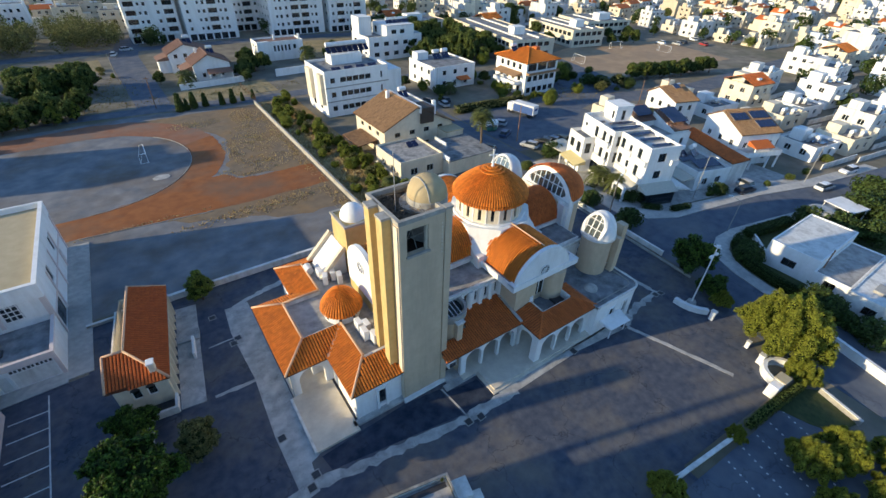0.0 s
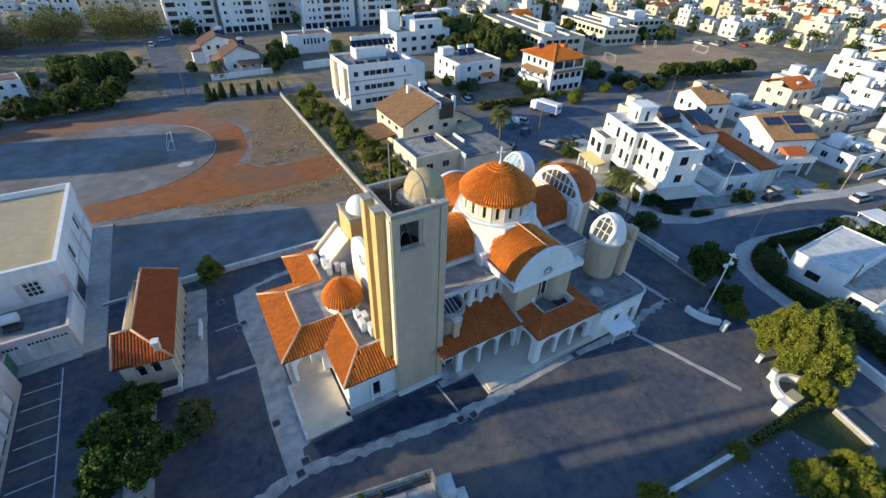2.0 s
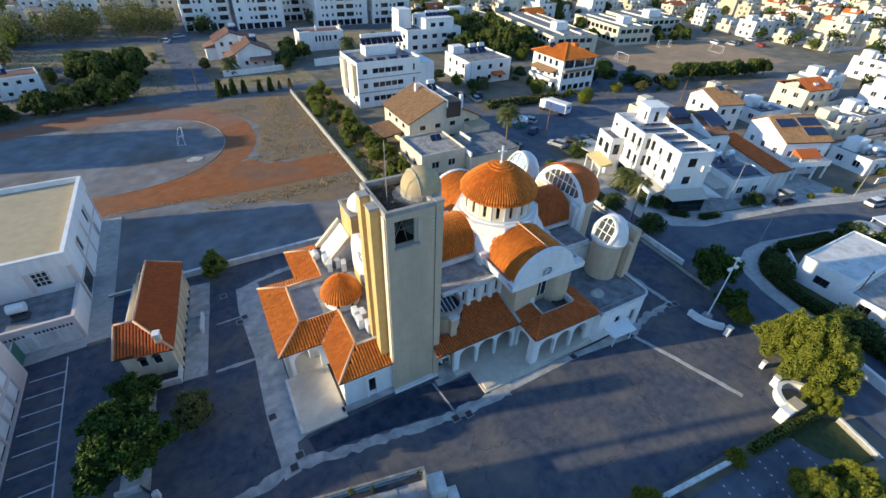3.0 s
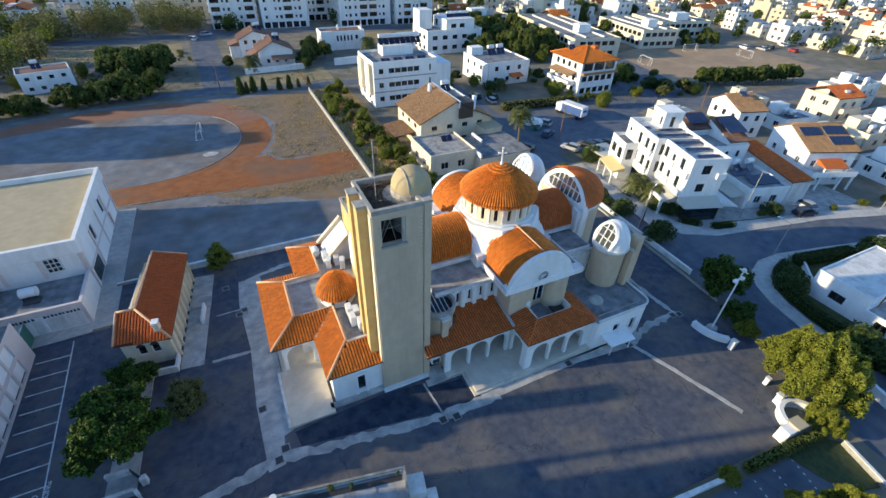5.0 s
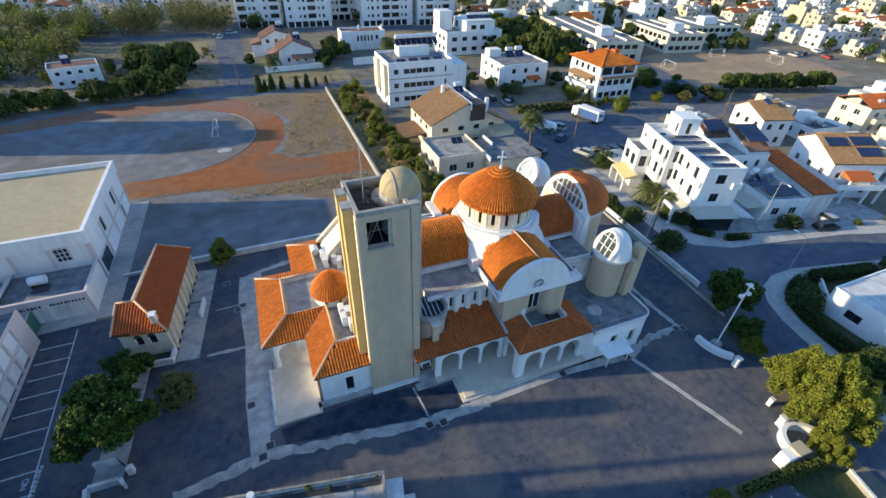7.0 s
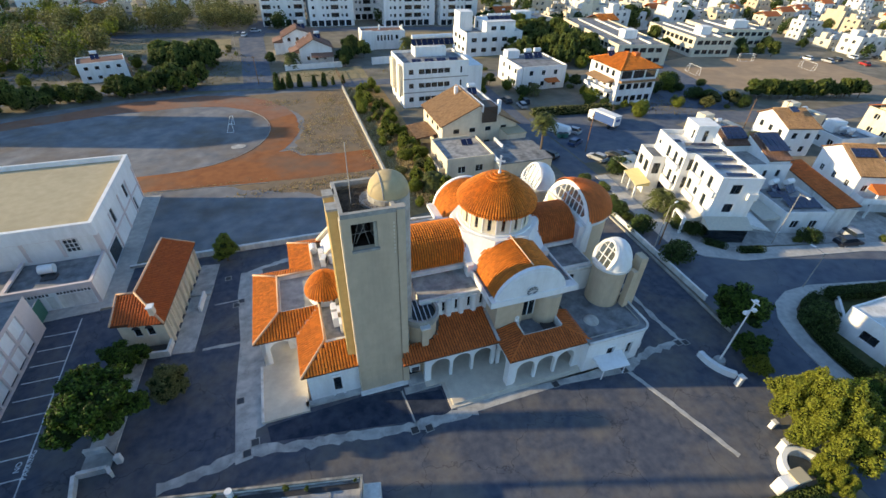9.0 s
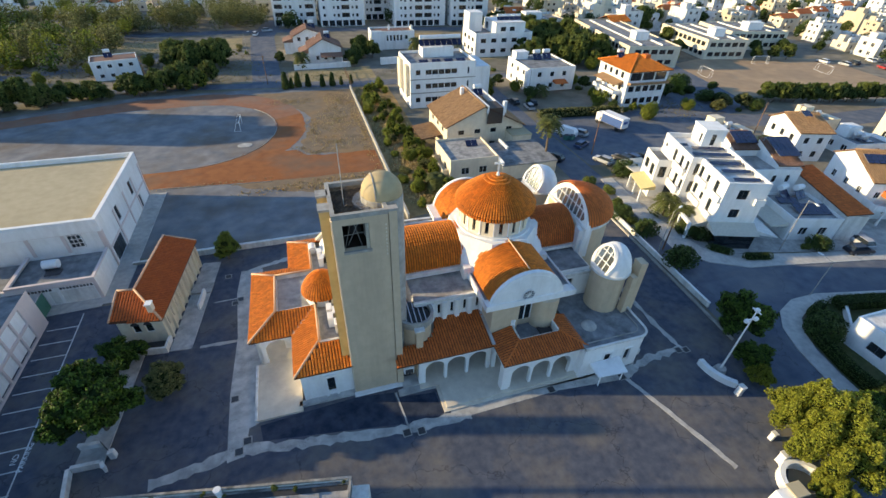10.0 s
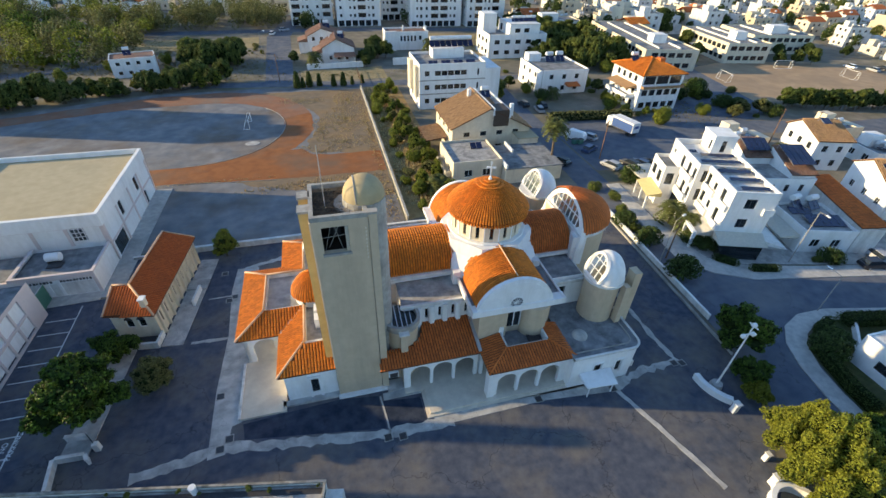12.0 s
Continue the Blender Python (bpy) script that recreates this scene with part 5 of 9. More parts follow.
part("skylight_hump", lathe(bmesh.new(), 38.9, 22.9, [(0.85 * math.cos(t), 4.6 + 0.55 * math.sin(t)) for t in (math.pi / 2 * i / 6 for i in range(7))], 20), M_CONCRETE, church, smooth=True)
part("block_plinth", boxes((44.8, 45.5, 20.9, 22.3, 0, 0.9)), M_WHITE_OLD, church)
canopy = thing("door_canopy", "white flat canopy over a side door", "canopy")
part("canopy_sheet", prism(bmesh.new(), [(37.9, 18.2), (41.3, 18.0), (41.5, 19.9), (37.8, 19.9)], 1.85, [1.95, 1.95, 2.25, 2.25]), M_WHITE, canopy)
for x in (38.4, 41.2):
    part("post", boxes((x - 0.05, x + 0.05, 18.4, 18.5, 0, 1.9)), M_WHITEMETAL, canopy)

# ---- west front: porch, narthex and side rooms ----
each("narthex_wall", boxes((6.6, 20.6, 32.6, 39.2, 0, 5.1), (10.4, 14.6, 27.3, 44.8, 0, 5.0), (14.6, 20.6, 30.2, 42.0, 0, 5.0)), M_WHITE_OLD, church)
each("narthex_roof", boxes((6.5, 20.6, 32.7, 39.1, 5.0, 5.2), (10.2, 20.6, 27.2, 44.6, 4.95, 5.15)), M_PALEDECK, church, "flat grey roof behind the tiled skirts")
EV, RD = 4.4, 5.7
H_W = lambda x, y: EV + (RD - EV) / 2.9 * (x - 3.5)
H_S = lambda x, y: EV + (RD - EV) / 2.7 * (y - 30.4)
H_N = lambda x, y: EV + (RD - EV) / 2.7 * (41.9 - y)
H_SW = lambda x, y: EV + (RD - EV) / 2.8 * (x - 7.8)
H_SS = lambda x, y: EV + (RD - EV) / 2.7 * (y - 24.7)
H_NN = lambda x, y: EV + (RD - EV) / 2.7 * (47.6 - y)
tiled_plane(church, [(3.5, 30.4), (6.4, 33.1), (6.4, 39.2), (3.5, 41.9)], H_W, (0, 1))
tiled_plane(church, [(3.5, 30.4), (7.8, 30.4), (10.6, 33.1), (6.4, 33.1)], H_S, (1, 0))
tiled_plane(church, [(3.5, 41.9), (6.4, 39.2), (10.6, 39.2), (7.8, 41.9)], H_N, (1, 0))
tiled_plane(church, [(7.8, 24.7), (10.6, 27.4), (10.6, 33.1), (7.8, 30.4)], H_SW, (0, 1))
tiled_plane(church, [(7.8, 24.7), (13.4, 24.7), (13.0, 27.4), (10.6, 27.4)], H_SS, (1, 0))
tiled_plane(church, [(7.8, 41.9), (10.6, 39.2), (10.6, 44.9), (7.8, 47.6)], H_SW, (0, 1))
tiled_plane(church, [(7.8, 47.6), (10.6, 44.9), (14.5, 44.9), (14.5, 47.6)], H_NN, (1, 0))
ridge_cap(church, (3.5, 30.4, EV + 0.08), (6.4, 33.1, RD + 0.08), (6.4, 39.2, RD + 0.08), (3.5, 41.9, EV + 0.08))
ridge_cap(church, (7.8, 24.7, EV + 0.08), (10.6, 27.8, RD + 0.08), (10.6, 33.0, RD + 0.08))
ridge_cap(church, (10.6, 39.3, RD + 0.08), (10.6, 44.9, RD + 0.08), (7.8, 47.6, EV + 0.08))
ridge_cap(church, (6.4, 39.2, RD + 0.08), (10.6, 39.2, RD + 0.08))
part("valley_gutter", beam(bmesh.new(), (7.8, 30.4, EV + 0.03), (10.6, 33.1, RD + 0.03), 0.3, 0.06), M_MORTAR, church)
each("skirt_back", boxes((6.45, 6.6, 33.1, 39.2, 4.9, 5.65), (6.5, 10.6, 33.1, 33.25, 4.9, 5.65), (6.5, 10.6, 39.05, 39.2, 4.9, 5.65), (10.6, 10.75, 27.8, 33.1, 4.9, 5.65), (10.6, 10.75, 39.2, 44.9, 4.9, 5.65), (10.6, 13.2, 27.8, 27.52, 4.9, 5.65)), M_WHITE_OLD, church)
small = tiled_dome(church, 11.6, 35.0, [(2.24, 6.25), (2.26, 6.4), (2.12, 6.75), (1.91, 7.12), (1.66, 7.5), (1.33, 7.88), (0.95, 8.2), (0.48, 8.44), (0, 8.55)], 44, 0.36, M_TILE, "small_dome", rise=0.08)
part("small_drum", tube(bmesh.new(), 11.6, 35.0, 5.0, 6.35, 1.98, 1.98, 24), M_WHITE, church)
for k in range(8):
    t = math.pi * k / 4 + 0.3
    part("drum_slot", boxes((-0.03, 0.03, -0.13, 0.13, 0, 0.45)), M_DARKMETAL, church).matrix_basis = pose(11.6 + 1.99 * math.cos(t), 35.0 + 1.99 * math.sin(t), 5.6, 0, 0, math.degrees(t))
arcade((4.0, 31.0), (8.4, 31.0), 0.3, 4.35, [(2.15, 1.35, 2.2)], 0.4, "west_porch_front")
arcade((4.0, 41.4), (4.0, 31.0), 0.3, 4.35, [(1.9, 1.25, 2.2), (5.2, 1.25, 2.2), (8.5, 1.25, 2.2)], 0.4, "west_porch_side")
arcade((8.2, 41.4), (4.0, 41.4), 0.3, 4.35, [(2.1, 1.35, 2.2)], 0.4, "west_porch_back")
rooms = bmesh.new()
facade(rooms, (8.3, 25.1), (13.3, 25.1), 0, 4.35, [(2.4, 3.2, 0.9, 2.9)])
facade(rooms, (8.3, 31.0), (8.3, 25.1), 0, 4.35)
part("side_room_wall", rooms, M_WHITE, church)
rooms = bmesh.new()
facade(rooms, (8.3, 47.2), (8.3, 41.4), 0, 4.35)
facade(rooms, (14.4, 47.2), (8.3, 47.2), 0, 4.35, [(1.5, 2.3, 1.2, 2.6), (3.8, 4.6, 1.2, 2.6)])
part("side_room_wall", rooms, M_WHITE, church)
add_window(church, (8.3, 25.1), (13.3, 25.1), 0, (2.4, 3.2, 0.9, 2.9), 1, "dark")
each("door_surround", boxes((10.45, 10.72, 24.95, 25.1, 0, 3.2), (11.48, 11.75, 24.95, 25.1, 0, 3.2), (10.45, 11.75, 24.93, 25.1, 3.2, 3.45)), M_WHITE, church)
part("plinth", boxes((7.7, 13.4, 24.5, 25.1, 0, 0.3)), M_CONCRETE, church)
each("west_terrace", boxes((3.7, 8.0, 24.0, 31.0, 0, 0.3), (3.9, 8.0, 31.0, 41.5, 0, 0.3)), M_TERRACE, church, "cream paved west terrace")
part("terrace_kerb", boxes((3.45, 3.7, 24.0, 30.9, 0, 0.42)), M_WHITE_OLD, church)

# roof plant on the narthex
def ac_unit(x, y, z, turn):
    u = thing("air_conditioner", "grey-white outdoor air conditioner on the flat roof", "air conditioner", "air conditioners on the church roof", pose(x, y, z, 0, 0, turn))
    part("case", soft_box(-0.55, 0.55, -0.3, 0.3, 0.1, 1.35, 0.04), M_WHITEMETAL, u)
    part("fan_grille", tube(bmesh.new(), 0, 0, -0.02, 0.02, 0.4, 0.4, 20), M_DARKMETAL, u).matrix_basis = pose(0, -0.31, 0.75, 90)
    part("side_louvre", boxes((0.552, 0.57, -0.22, 0.22, 0.3, 1.15)), M_DARKMETAL, u)
    for sx in (-0.45, 0.45):
        part("foot", boxes((sx - 0.06, sx + 0.06, -0.3, 0.3, 0, 0.1)), M_METAL, u)


for row_ in ((12.0, 31.6, 90), (12.0, 30.2, 90), (12.6, 31.0, 90), (12.6, 29.2, 90), (12.0, 40.6, 70), (13.0, 40.9, 80), (13.5, 39.9, 75), (11.8, 41.9, 90)):
    ac_unit(row_[0], row_[1], 5.15, row_[2])
boiler = thing("water_tank", "white drum water tank on the narthex roof", "water tank", "water tanks")
part("drum", beam(bmesh.new(), (11.0, 43.0, 5.8), (11.0, 44.2, 5.8), 0.9, n=18), M_WHITEMETAL, boiler, smooth=False)
each("cradle", boxes((10.7, 11.3, 43.1, 43.2, 5.1, 5.5), (10.7, 11.3, 44.0, 44.1, 5.1, 5.5)), M_METAL, boiler)
ledge_unit = thing("air_conditioner", "white air conditioner on brackets beside the bell tower", "air conditioner", "air conditioners on the church roof", pose(18.9, 24.3, 2.2))
part("case", soft_box(-0.5, 0.5, -0.35, 0.35, 0, 0.8, 0.04), M_WHITEMETAL, ledge_unit)
part("fan_grille", boxes((-0.4, 0.4, -0.37, -0.35, 0.1, 0.7)), M_DARKMETAL, ledge_unit)
each("bracket", boxes((-0.4, -0.3, -0.3, 0.9, -0.08, 0), (0.3, 0.4, -0.3, 0.9, -0.08, 0)), M_METAL, ledge_unit)

# ---- bell tower ----
tower = thing("bell_tower", "tall beige rendered bell tower with side fins", "bell tower")
TX0, TX1, TY0, TY1, TH = 13.4, 17.7, 24.6, 30.0, 21.6
tw = bmesh.new()
facade(tw, (TX0, TY0), (TX1, TY0), 0, TH, [(0.70, 2.75, 18.5, 20.94)], 0.45)
facade(tw, (TX1, TY0), (TX1, TY1), 0, TH)
facade(tw, (TX1, TY1), (TX0, TY1), 0, TH)
facade(tw, (TX0, TY1), (TX0, TY0), 0, TH)
part("shaft", tw, M_BEIGE, tower, "beige rendered shaft")
# floor colour and added lining are dark to paint the belfry's inner shade
part("belfry_floor", boxes((TX0 + 0.05, TX1 - 0.05, TY0 + 0.05, TY1 - 0.05, 17.9, 18.1)), M_DARKWOOD, tower)
each("inner_lining", boxes((TX0 + 0.46, TX0 + 0.5, TY0 + 0.5, TY1 - 0.5, 18.1, 20.9), (TX0 + 0.5, TX1 - 0.5, TY1 - 0.5, TY1 - 0.46, 18.1, 20.9), (TX1 - 0.5, TX1 - 0.46, TY0 + 0.5, TY1 - 0.5, 18.1, 20.9)), M_DARKWOOD, tower)
part("roof_deck", boxes((TX0 + 0.05, TX1 - 0.05, TY0 + 0.05, TY1 - 0.05, 20.95, 21.1)), M_DARKWOOD, tower)
each("parapet", boxes((TX0 - 0.05, TX1 + 0.05, TY0 - 0.05, TY0 + 0.28, TH - 0.05, 21.95), (TX0 - 0.05, TX1 + 0.05, TY1 - 0.28, TY1 + 0.05, TH - 0.05, 21.95),
                      (TX0 - 0.05, TX0 + 0.28, TY0 + 0.28, TY1 - 0.28, TH - 0.05, 21.95), (TX1 - 0.28, TX1 + 0.05, TY0 + 0.28, TY1 - 0.28, TH - 0.05, 21.95)), M_CEMENT, tower, "grey cement parapet")
for x0, x1, y0, y1, h in ((12.55, 13.4, 25.75, 26.75, 21.7), (12.55, 13.4, 27.9, 28.8, 21.75), (17.75, 18.4, 24.5, 25.0, 21.8)):
    part("fin", boxes((x0, x1, y0, y1, 0, h)), M_OCHRE if x0 < 14 else M_BEIGE, tower, "ochre upright fin")
    part("fin_cap", boxes((x0 - 0.06, x1 + 0.06, y0 - 0.06, y1 + 0.06, h, h + 0.2)), M_CEMENT, tower)
part("recess_panel", boxes((13.28, 13.4, 24.7, 25.3, 0.2, 21.4)), M_CREAM, tower)
part("window_sill", boxes((14.0, 16.25, 24.4, 24.6, 18.3, 18.5)), M_CEMENT, tower)
louvre = bmesh.new()
for k in range(14):
    box(louvre, 15.88, 16.13, 24.66, 24.95, 18.53 + 0.17 * k, 18.61 + 0.17 * k)
part("louvre", louvre, M_CREAM, tower)
holes_ = bmesh.new()
for k in range(9):
    box(holes_, 17.44, 17.54, 24.56, 24.6, 17.6 + 0.36 * k, 17.76 + 0.36 * k)
part("weep_slots", holes_, M_CREAM, tower)
part("stair_cylinder", tube(bmesh.new(), 17.75, 27.35, 0, 21.9, 1.75, 1.75, 32), M_CEMENT, tower, "pale grey round stair shaft", smooth=False)
part("stair_dome", lathe(bmesh.new(), 17.75, 27.35, [(1.7, 21.6), (1.7, 22.0)] + [(1.7 * math.cos(t), 22.0 + 1.68 * math.sin(t)) for t in (math.pi / 2 * i / 12 for i in range(1, 13))], 40), M_TANDOME, tower, "tan rendered dome", smooth=True)
seam = bmesh.new()
for i in range(16):
    t0, t1 = math.pi * i / 16, math.pi * (i + 1) / 16
    beam(seam, (17.0, 27.35 + 1.54 * math.cos(t0), 22.0 + 1.53 * math.sin(t0)), (17.0, 27.35 + 1.54 * math.cos(t1), 22.0 + 1.53 * math.sin(t1)), 0.09, 0.09)
part("dome_seam", seam, M_CEMENT, tower)
part("dome_plinth", tube(bmesh.new(), 17.2, 27.4, 21.1, 21.35, 1.9, 1.9, 32), M_CEMENT, tower)
part("mast", beam(bmesh.new(), (14.6, 27.2, 21.1), (14.6, 27.2, 26.5), 0.07, n=8), M_METAL, tower)
part("kerb_plinth", boxes((13.2, 18.2, 24.2, 24.6, 0, 0.35)), M_WHITE, tower)
bell = bmesh.new()
lathe(bell, 15.2, 27.0, [(0.6, 18.9), (0.5, 19.1), (0.38, 19.5), (0.32, 19.85), (0.0, 20.0)], 20)
part("bell", bell, M_DARKMETAL, tower, smooth=True)
frame_bm = bmesh.new()
for a, b in (((13.9, 26.2, 20.2), (16.6, 26.2, 20.2)), ((14.2, 25.6, 18.1), (14.9, 25.6, 20.8)), ((15.6, 25.6, 18.1), (15.0, 25.6, 20.8)), ((13.9, 25.5, 19.4), (16.6, 25.5, 19.6)), ((14.5, 26, 18.1), (15.8, 26, 20.9))):
    beam(frame_bm, a, b, 0.05)
part("bell_frame", frame_bm, M_CEMENT, tower)
nest = bmesh.new()
rnd = random.Random(7)
for k in range(1100):
    x, y = rnd.uniform(TX0 + 0.35, 17.3), rnd.uniform(TY0 + 0.35, TY1 - 0.35)
    if (x - 17.6) ** 2 + (y - 27.35) ** 2 < 3.4:
        continue
    z = 21.12 + abs(rnd.gauss(0, 0.2))
    a, e = rnd.uniform(0, 6.28), rnd.uniform(-0.3, 0.5)
    l_ = rnd.uniform(0.2, 0.55)
    beam(nest, (x, y, z), (x + l_ * math.cos(a), y + l_ * math.sin(a), z + l_ * e), 0.035, n=3)
tagged(part("dry_branches", nest, M_DRYSTICK), "heap of dry brown twigs on the tower roof", "twigs", "", "stuff")


# ---- houses ----
def flat_house(name, label, x0, x1, y0, y1, floors, fh=3.1, wall=M_WHITE, roof=M_ROOFDECK, base=0.0, parapet=0.5, win=(1.3, 1.3, 3.2, 1.0), sides="SWEN", key="white", z0=0.0, group="", custom=None):
    """A flat-roofed block with real openings on its sides; returns the thing and its roof level. Placed at its plan centre."""
    cx, cy = (x0 + x1) / 2, (y0 + y1) / 2
    ob = thing(name, label, "house", group, pose(cx, cy, z0))
    pts = corners(x0 - cx, x1 - cx, y0 - cy, y1 - cy)
    h = base + floors * fh
    bm = bmesh.new()
    for side, i in (("S", 0), ("E", 1), ("N", 2), ("W", 3)):
        p0, p1 = pts[i], pts[(i + 1) % 4]
        length = math.hypot(p1[0] - p0[0], p1[1] - p0[1])
        holes = storeys(length, floors, fh, win[0], win[1], win[2], base + win[3]) if side in sides else []
        holes = (custom or {}).get(side, holes)
        for hole in facade(bm, p0, p1, 0, h + parapet, holes):
            add_window(ob, p0, p1, 0, hole, 2, key)
    part("wall", bm, wall, ob)
    part("roof", boxes((pts[0][0] + 0.01, pts[1][0] - 0.01, pts[0][1] + 0.01, pts[2][1] - 0.01, h - 0.2, h)), roof, ob)
    w, d = x1 - x0, y1 - y0
    t = 0.18
    e, top = 0.012, h + parapet + 0.03
    if parapet > 0:
        part("parapet", boxes((-w / 2 - e, w / 2 + e, -d / 2 - e, -d / 2 + t, h + 0.005, top), (-w / 2 - e, w / 2 + e, d / 2 - t, d / 2 + e, h + 0.005, top),
                              (-w / 2 - e, -w / 2 + t, -d / 2 + t, d / 2 - t, h + 0.005, top), (w / 2 - t, w / 2 + e, -d / 2 + t, d / 2 - t, h + 0.005, top)), wall, ob)
    return ob, h


def balcony(parent, p0, p1, z, out=1.3, rail=1.0, material=M_WHITE):
    """A balcony slab with a solid front, outside the wall line p0 to p1 (local plan)."""
    d = Vector((p1[0] - p0[0], p1[1] - p0[1], 0))
    length = d.length
    b = part("balcony", boxes((0, length, -out, 0.0, -0.15, 0.0), (0, length, -out, -out + 0.12, 0, rail), (0, 0.12, -out + 0.12, 0, 0, rail), (length - 0.12, length, -out + 0.12, 0, 0, rail)), material, parent)
    b.matrix_basis = place_on(p0, p1, z, 0, 0, 0)
    return b


def gable_house(name, label, x0, x1, y0, y1, eave, ridge, ridge_x=0.5, along="y", wall=M_WHITE, tile=M_TILE, win=(1.1, 1.3, 3.0, 1.0), floors=2, over=0.4, eave2=None, key="brown", z0=0.0, turn=0.0):
    """A house under a pitched roof; the ridge runs along y (or x) at the share ridge_x of the width."""
    cx, cy = (x0 + x1) / 2, (y0 + y1) / 2
    ob = thing(name, label, "house", "", pose(cx, cy, z0, 0, 0, turn))
    w, d = x1 - x0, y1 - y0
    if along == "x":
        ob.matrix_basis = ob.matrix_basis @ pose(0, 0, 0, 0, 0, 90)
        w, d = d, w
    eave2 = eave if eave2 is None else eave2
    rx = -w / 2 + ridge_x * w
    pts = corners(-w / 2, w / 2, -d / 2, d / 2)
    bm = bmesh.new()
    for i in range(4):
        p0, p1 = pts[i], pts[(i + 1) % 4]
        length = math.hypot(p1[0] - p0[0], p1[1] - p0[1])
        top = eave2 if i == 1 else eave if i == 3 else min(eave, eave2)
        holes = storeys(length, floors, 3.0, *win[:3], win[3])
        for hole in facade(bm, p0, p1, 0, top, holes):
            add_window(ob, p0, p1, 0, hole, 2, key)
    lo = min(eave, eave2)
    for y in (-d / 2, d / 2):
        vs = [bm.verts.new(p) for p in ((-w / 2, y, lo), (w / 2, y, lo), (w / 2, y, eave2), (rx, y, ridge), (-w / 2, y, eave))]
        if eave2 == lo:
            vs.pop(2)
        if eave == lo:
            vs.pop()
        bm.faces.new(vs if y < 0 else vs[::-1])
    bmesh.ops.recalc_face_normals(bm, faces=bm.faces[:])
    part("wall", bm, wall, ob)
    k1, k2 = (ridge - eave) / (rx + w / 2), (ridge - eave2) / (w / 2 - rx)
    pitch = 0.34
    tiled_plane(ob, [(-w / 2 - over, -d / 2 - over), (rx, -d / 2 - over), (rx, d / 2 + over), (-w / 2 - over, d / 2 + over)], lambda x, y: ridge + k1 * (x - rx) + 0.1, (0, 1), tile, pitch=pitch, course=0.6)
    tiled_plane(ob, [(rx, -d / 2 - over), (w / 2 + over, -d / 2 - over), (w / 2 + over, d / 2 + over), (rx, d / 2 + over)], lambda x, y: ridge - k2 * (x - rx) + 0.1, (0, 1), tile, pitch=pitch, course=0.6)
    ridge_cap(ob, (rx, -d / 2 - over, ridge + 0.18), (rx, d / 2 + over, ridge + 0.18), material=tile)
    return ob


def hip_roof(parent, x0, x1, y0, y1, eave, ridge, tile):
    """Four tiled slopes over a rectangle, ridge along the longer side."""
    w, d = x1 - x0, y1 - y0
    k = min(w, d) / 2
    g = (ridge - eave) / k
    if w >= d:
        a, b = (x0 + k, (y0 + y1) / 2), (x1 - k, (y0 + y1) / 2)
    else:
        a, b = ((x0 + x1) / 2, y0 + k), ((x0 + x1) / 2, y1 - k)
    if w >= d:
        faces = [([(x0, y0), (x1, y0), b, a], lambda x, y: eave + g * (y - y0), (1, 0)), ([(x1, y0), (x1, y1), b], lambda x, y: eave + g * (x1 - x), (0, 1)),
                 ([(x1, y1), (x0, y1), a, b], lambda x, y: eave + g * (y1 - y), (1, 0)), ([(x0, y1), (x0, y0), a], lambda x, y: eave + g * (x - x0), (0, 1))]
    else:
        faces = [([(x0, y0), (x1, y0), a], lambda x, y: eave + g * (y - y0), (1, 0)), ([(x1, y0), (x1, y1), b, a], lambda x, y: eave + g * (x1 - x), (0, 1)),
                 ([(x1, y1), (x0, y1), b], lambda x, y: eave + g * (y1 - y), (1, 0)), ([(x0, y1), (x0, y0), a, b], lambda x, y: eave + g * (x - x0), (0, 1))]
    for poly, height, along in faces:
        tiled_plane(parent, poly, height, along, tile, pitch=0.34, course=0.6)
    for c, e in (((x0, y0), a), ((x1, y0), b if w >= d else a), ((x1, y1), b), ((x0, y1), a if w >= d else b)):
        ridge_cap(parent, (*c, eave + 0.08), (*e, ridge + 0.08), material=tile)
    ridge_cap(parent, (*a, ridge + 0.08), (*b, ridge + 0.08), material=tile)


def solar_array(x, y, z, w, d, turn=0, tilt=25, group="solar panels on the roofs"):
    ob = thing("solar_panel_array", "dark blue solar panels on tilted metal racks", "solar panel", group, pose(x, y, z, 0, 0, turn))
    n = max(1, round(w / 1.1))
    lift = d * math.sin(radians(tilt))
    rack = bmesh.new()
    for i in (0.1, n - 0.1):
        u = i * w / n - w / 2
        beam(rack, (u, -d / 2, 0.05), (u, d / 2 * math.cos(radians(tilt)), lift + 0.05), 0.06)
        beam(rack, (u, d / 2 * math.cos(radians(tilt)), 0), (u, d / 2 * math.cos(radians(tilt)), lift), 0.06)
    part("rack", rack, M_METAL, ob)
    first = None
    for i in range(n):
        m = pose(-w / 2 + (i + 0.5) * w / n, -d / 2, 0.12, tilt)
        if first is None:
            first = part("panel", boxes((-w / n / 2 + 0.03, w / n / 2 - 0.03, 0, d, 0, 0.05)), M_SOLAR, ob)
            first.matrix_basis = m
            pf = first
        else:
            pf = share("panel", first.data, ob, m)
    return ob


TANK = {}


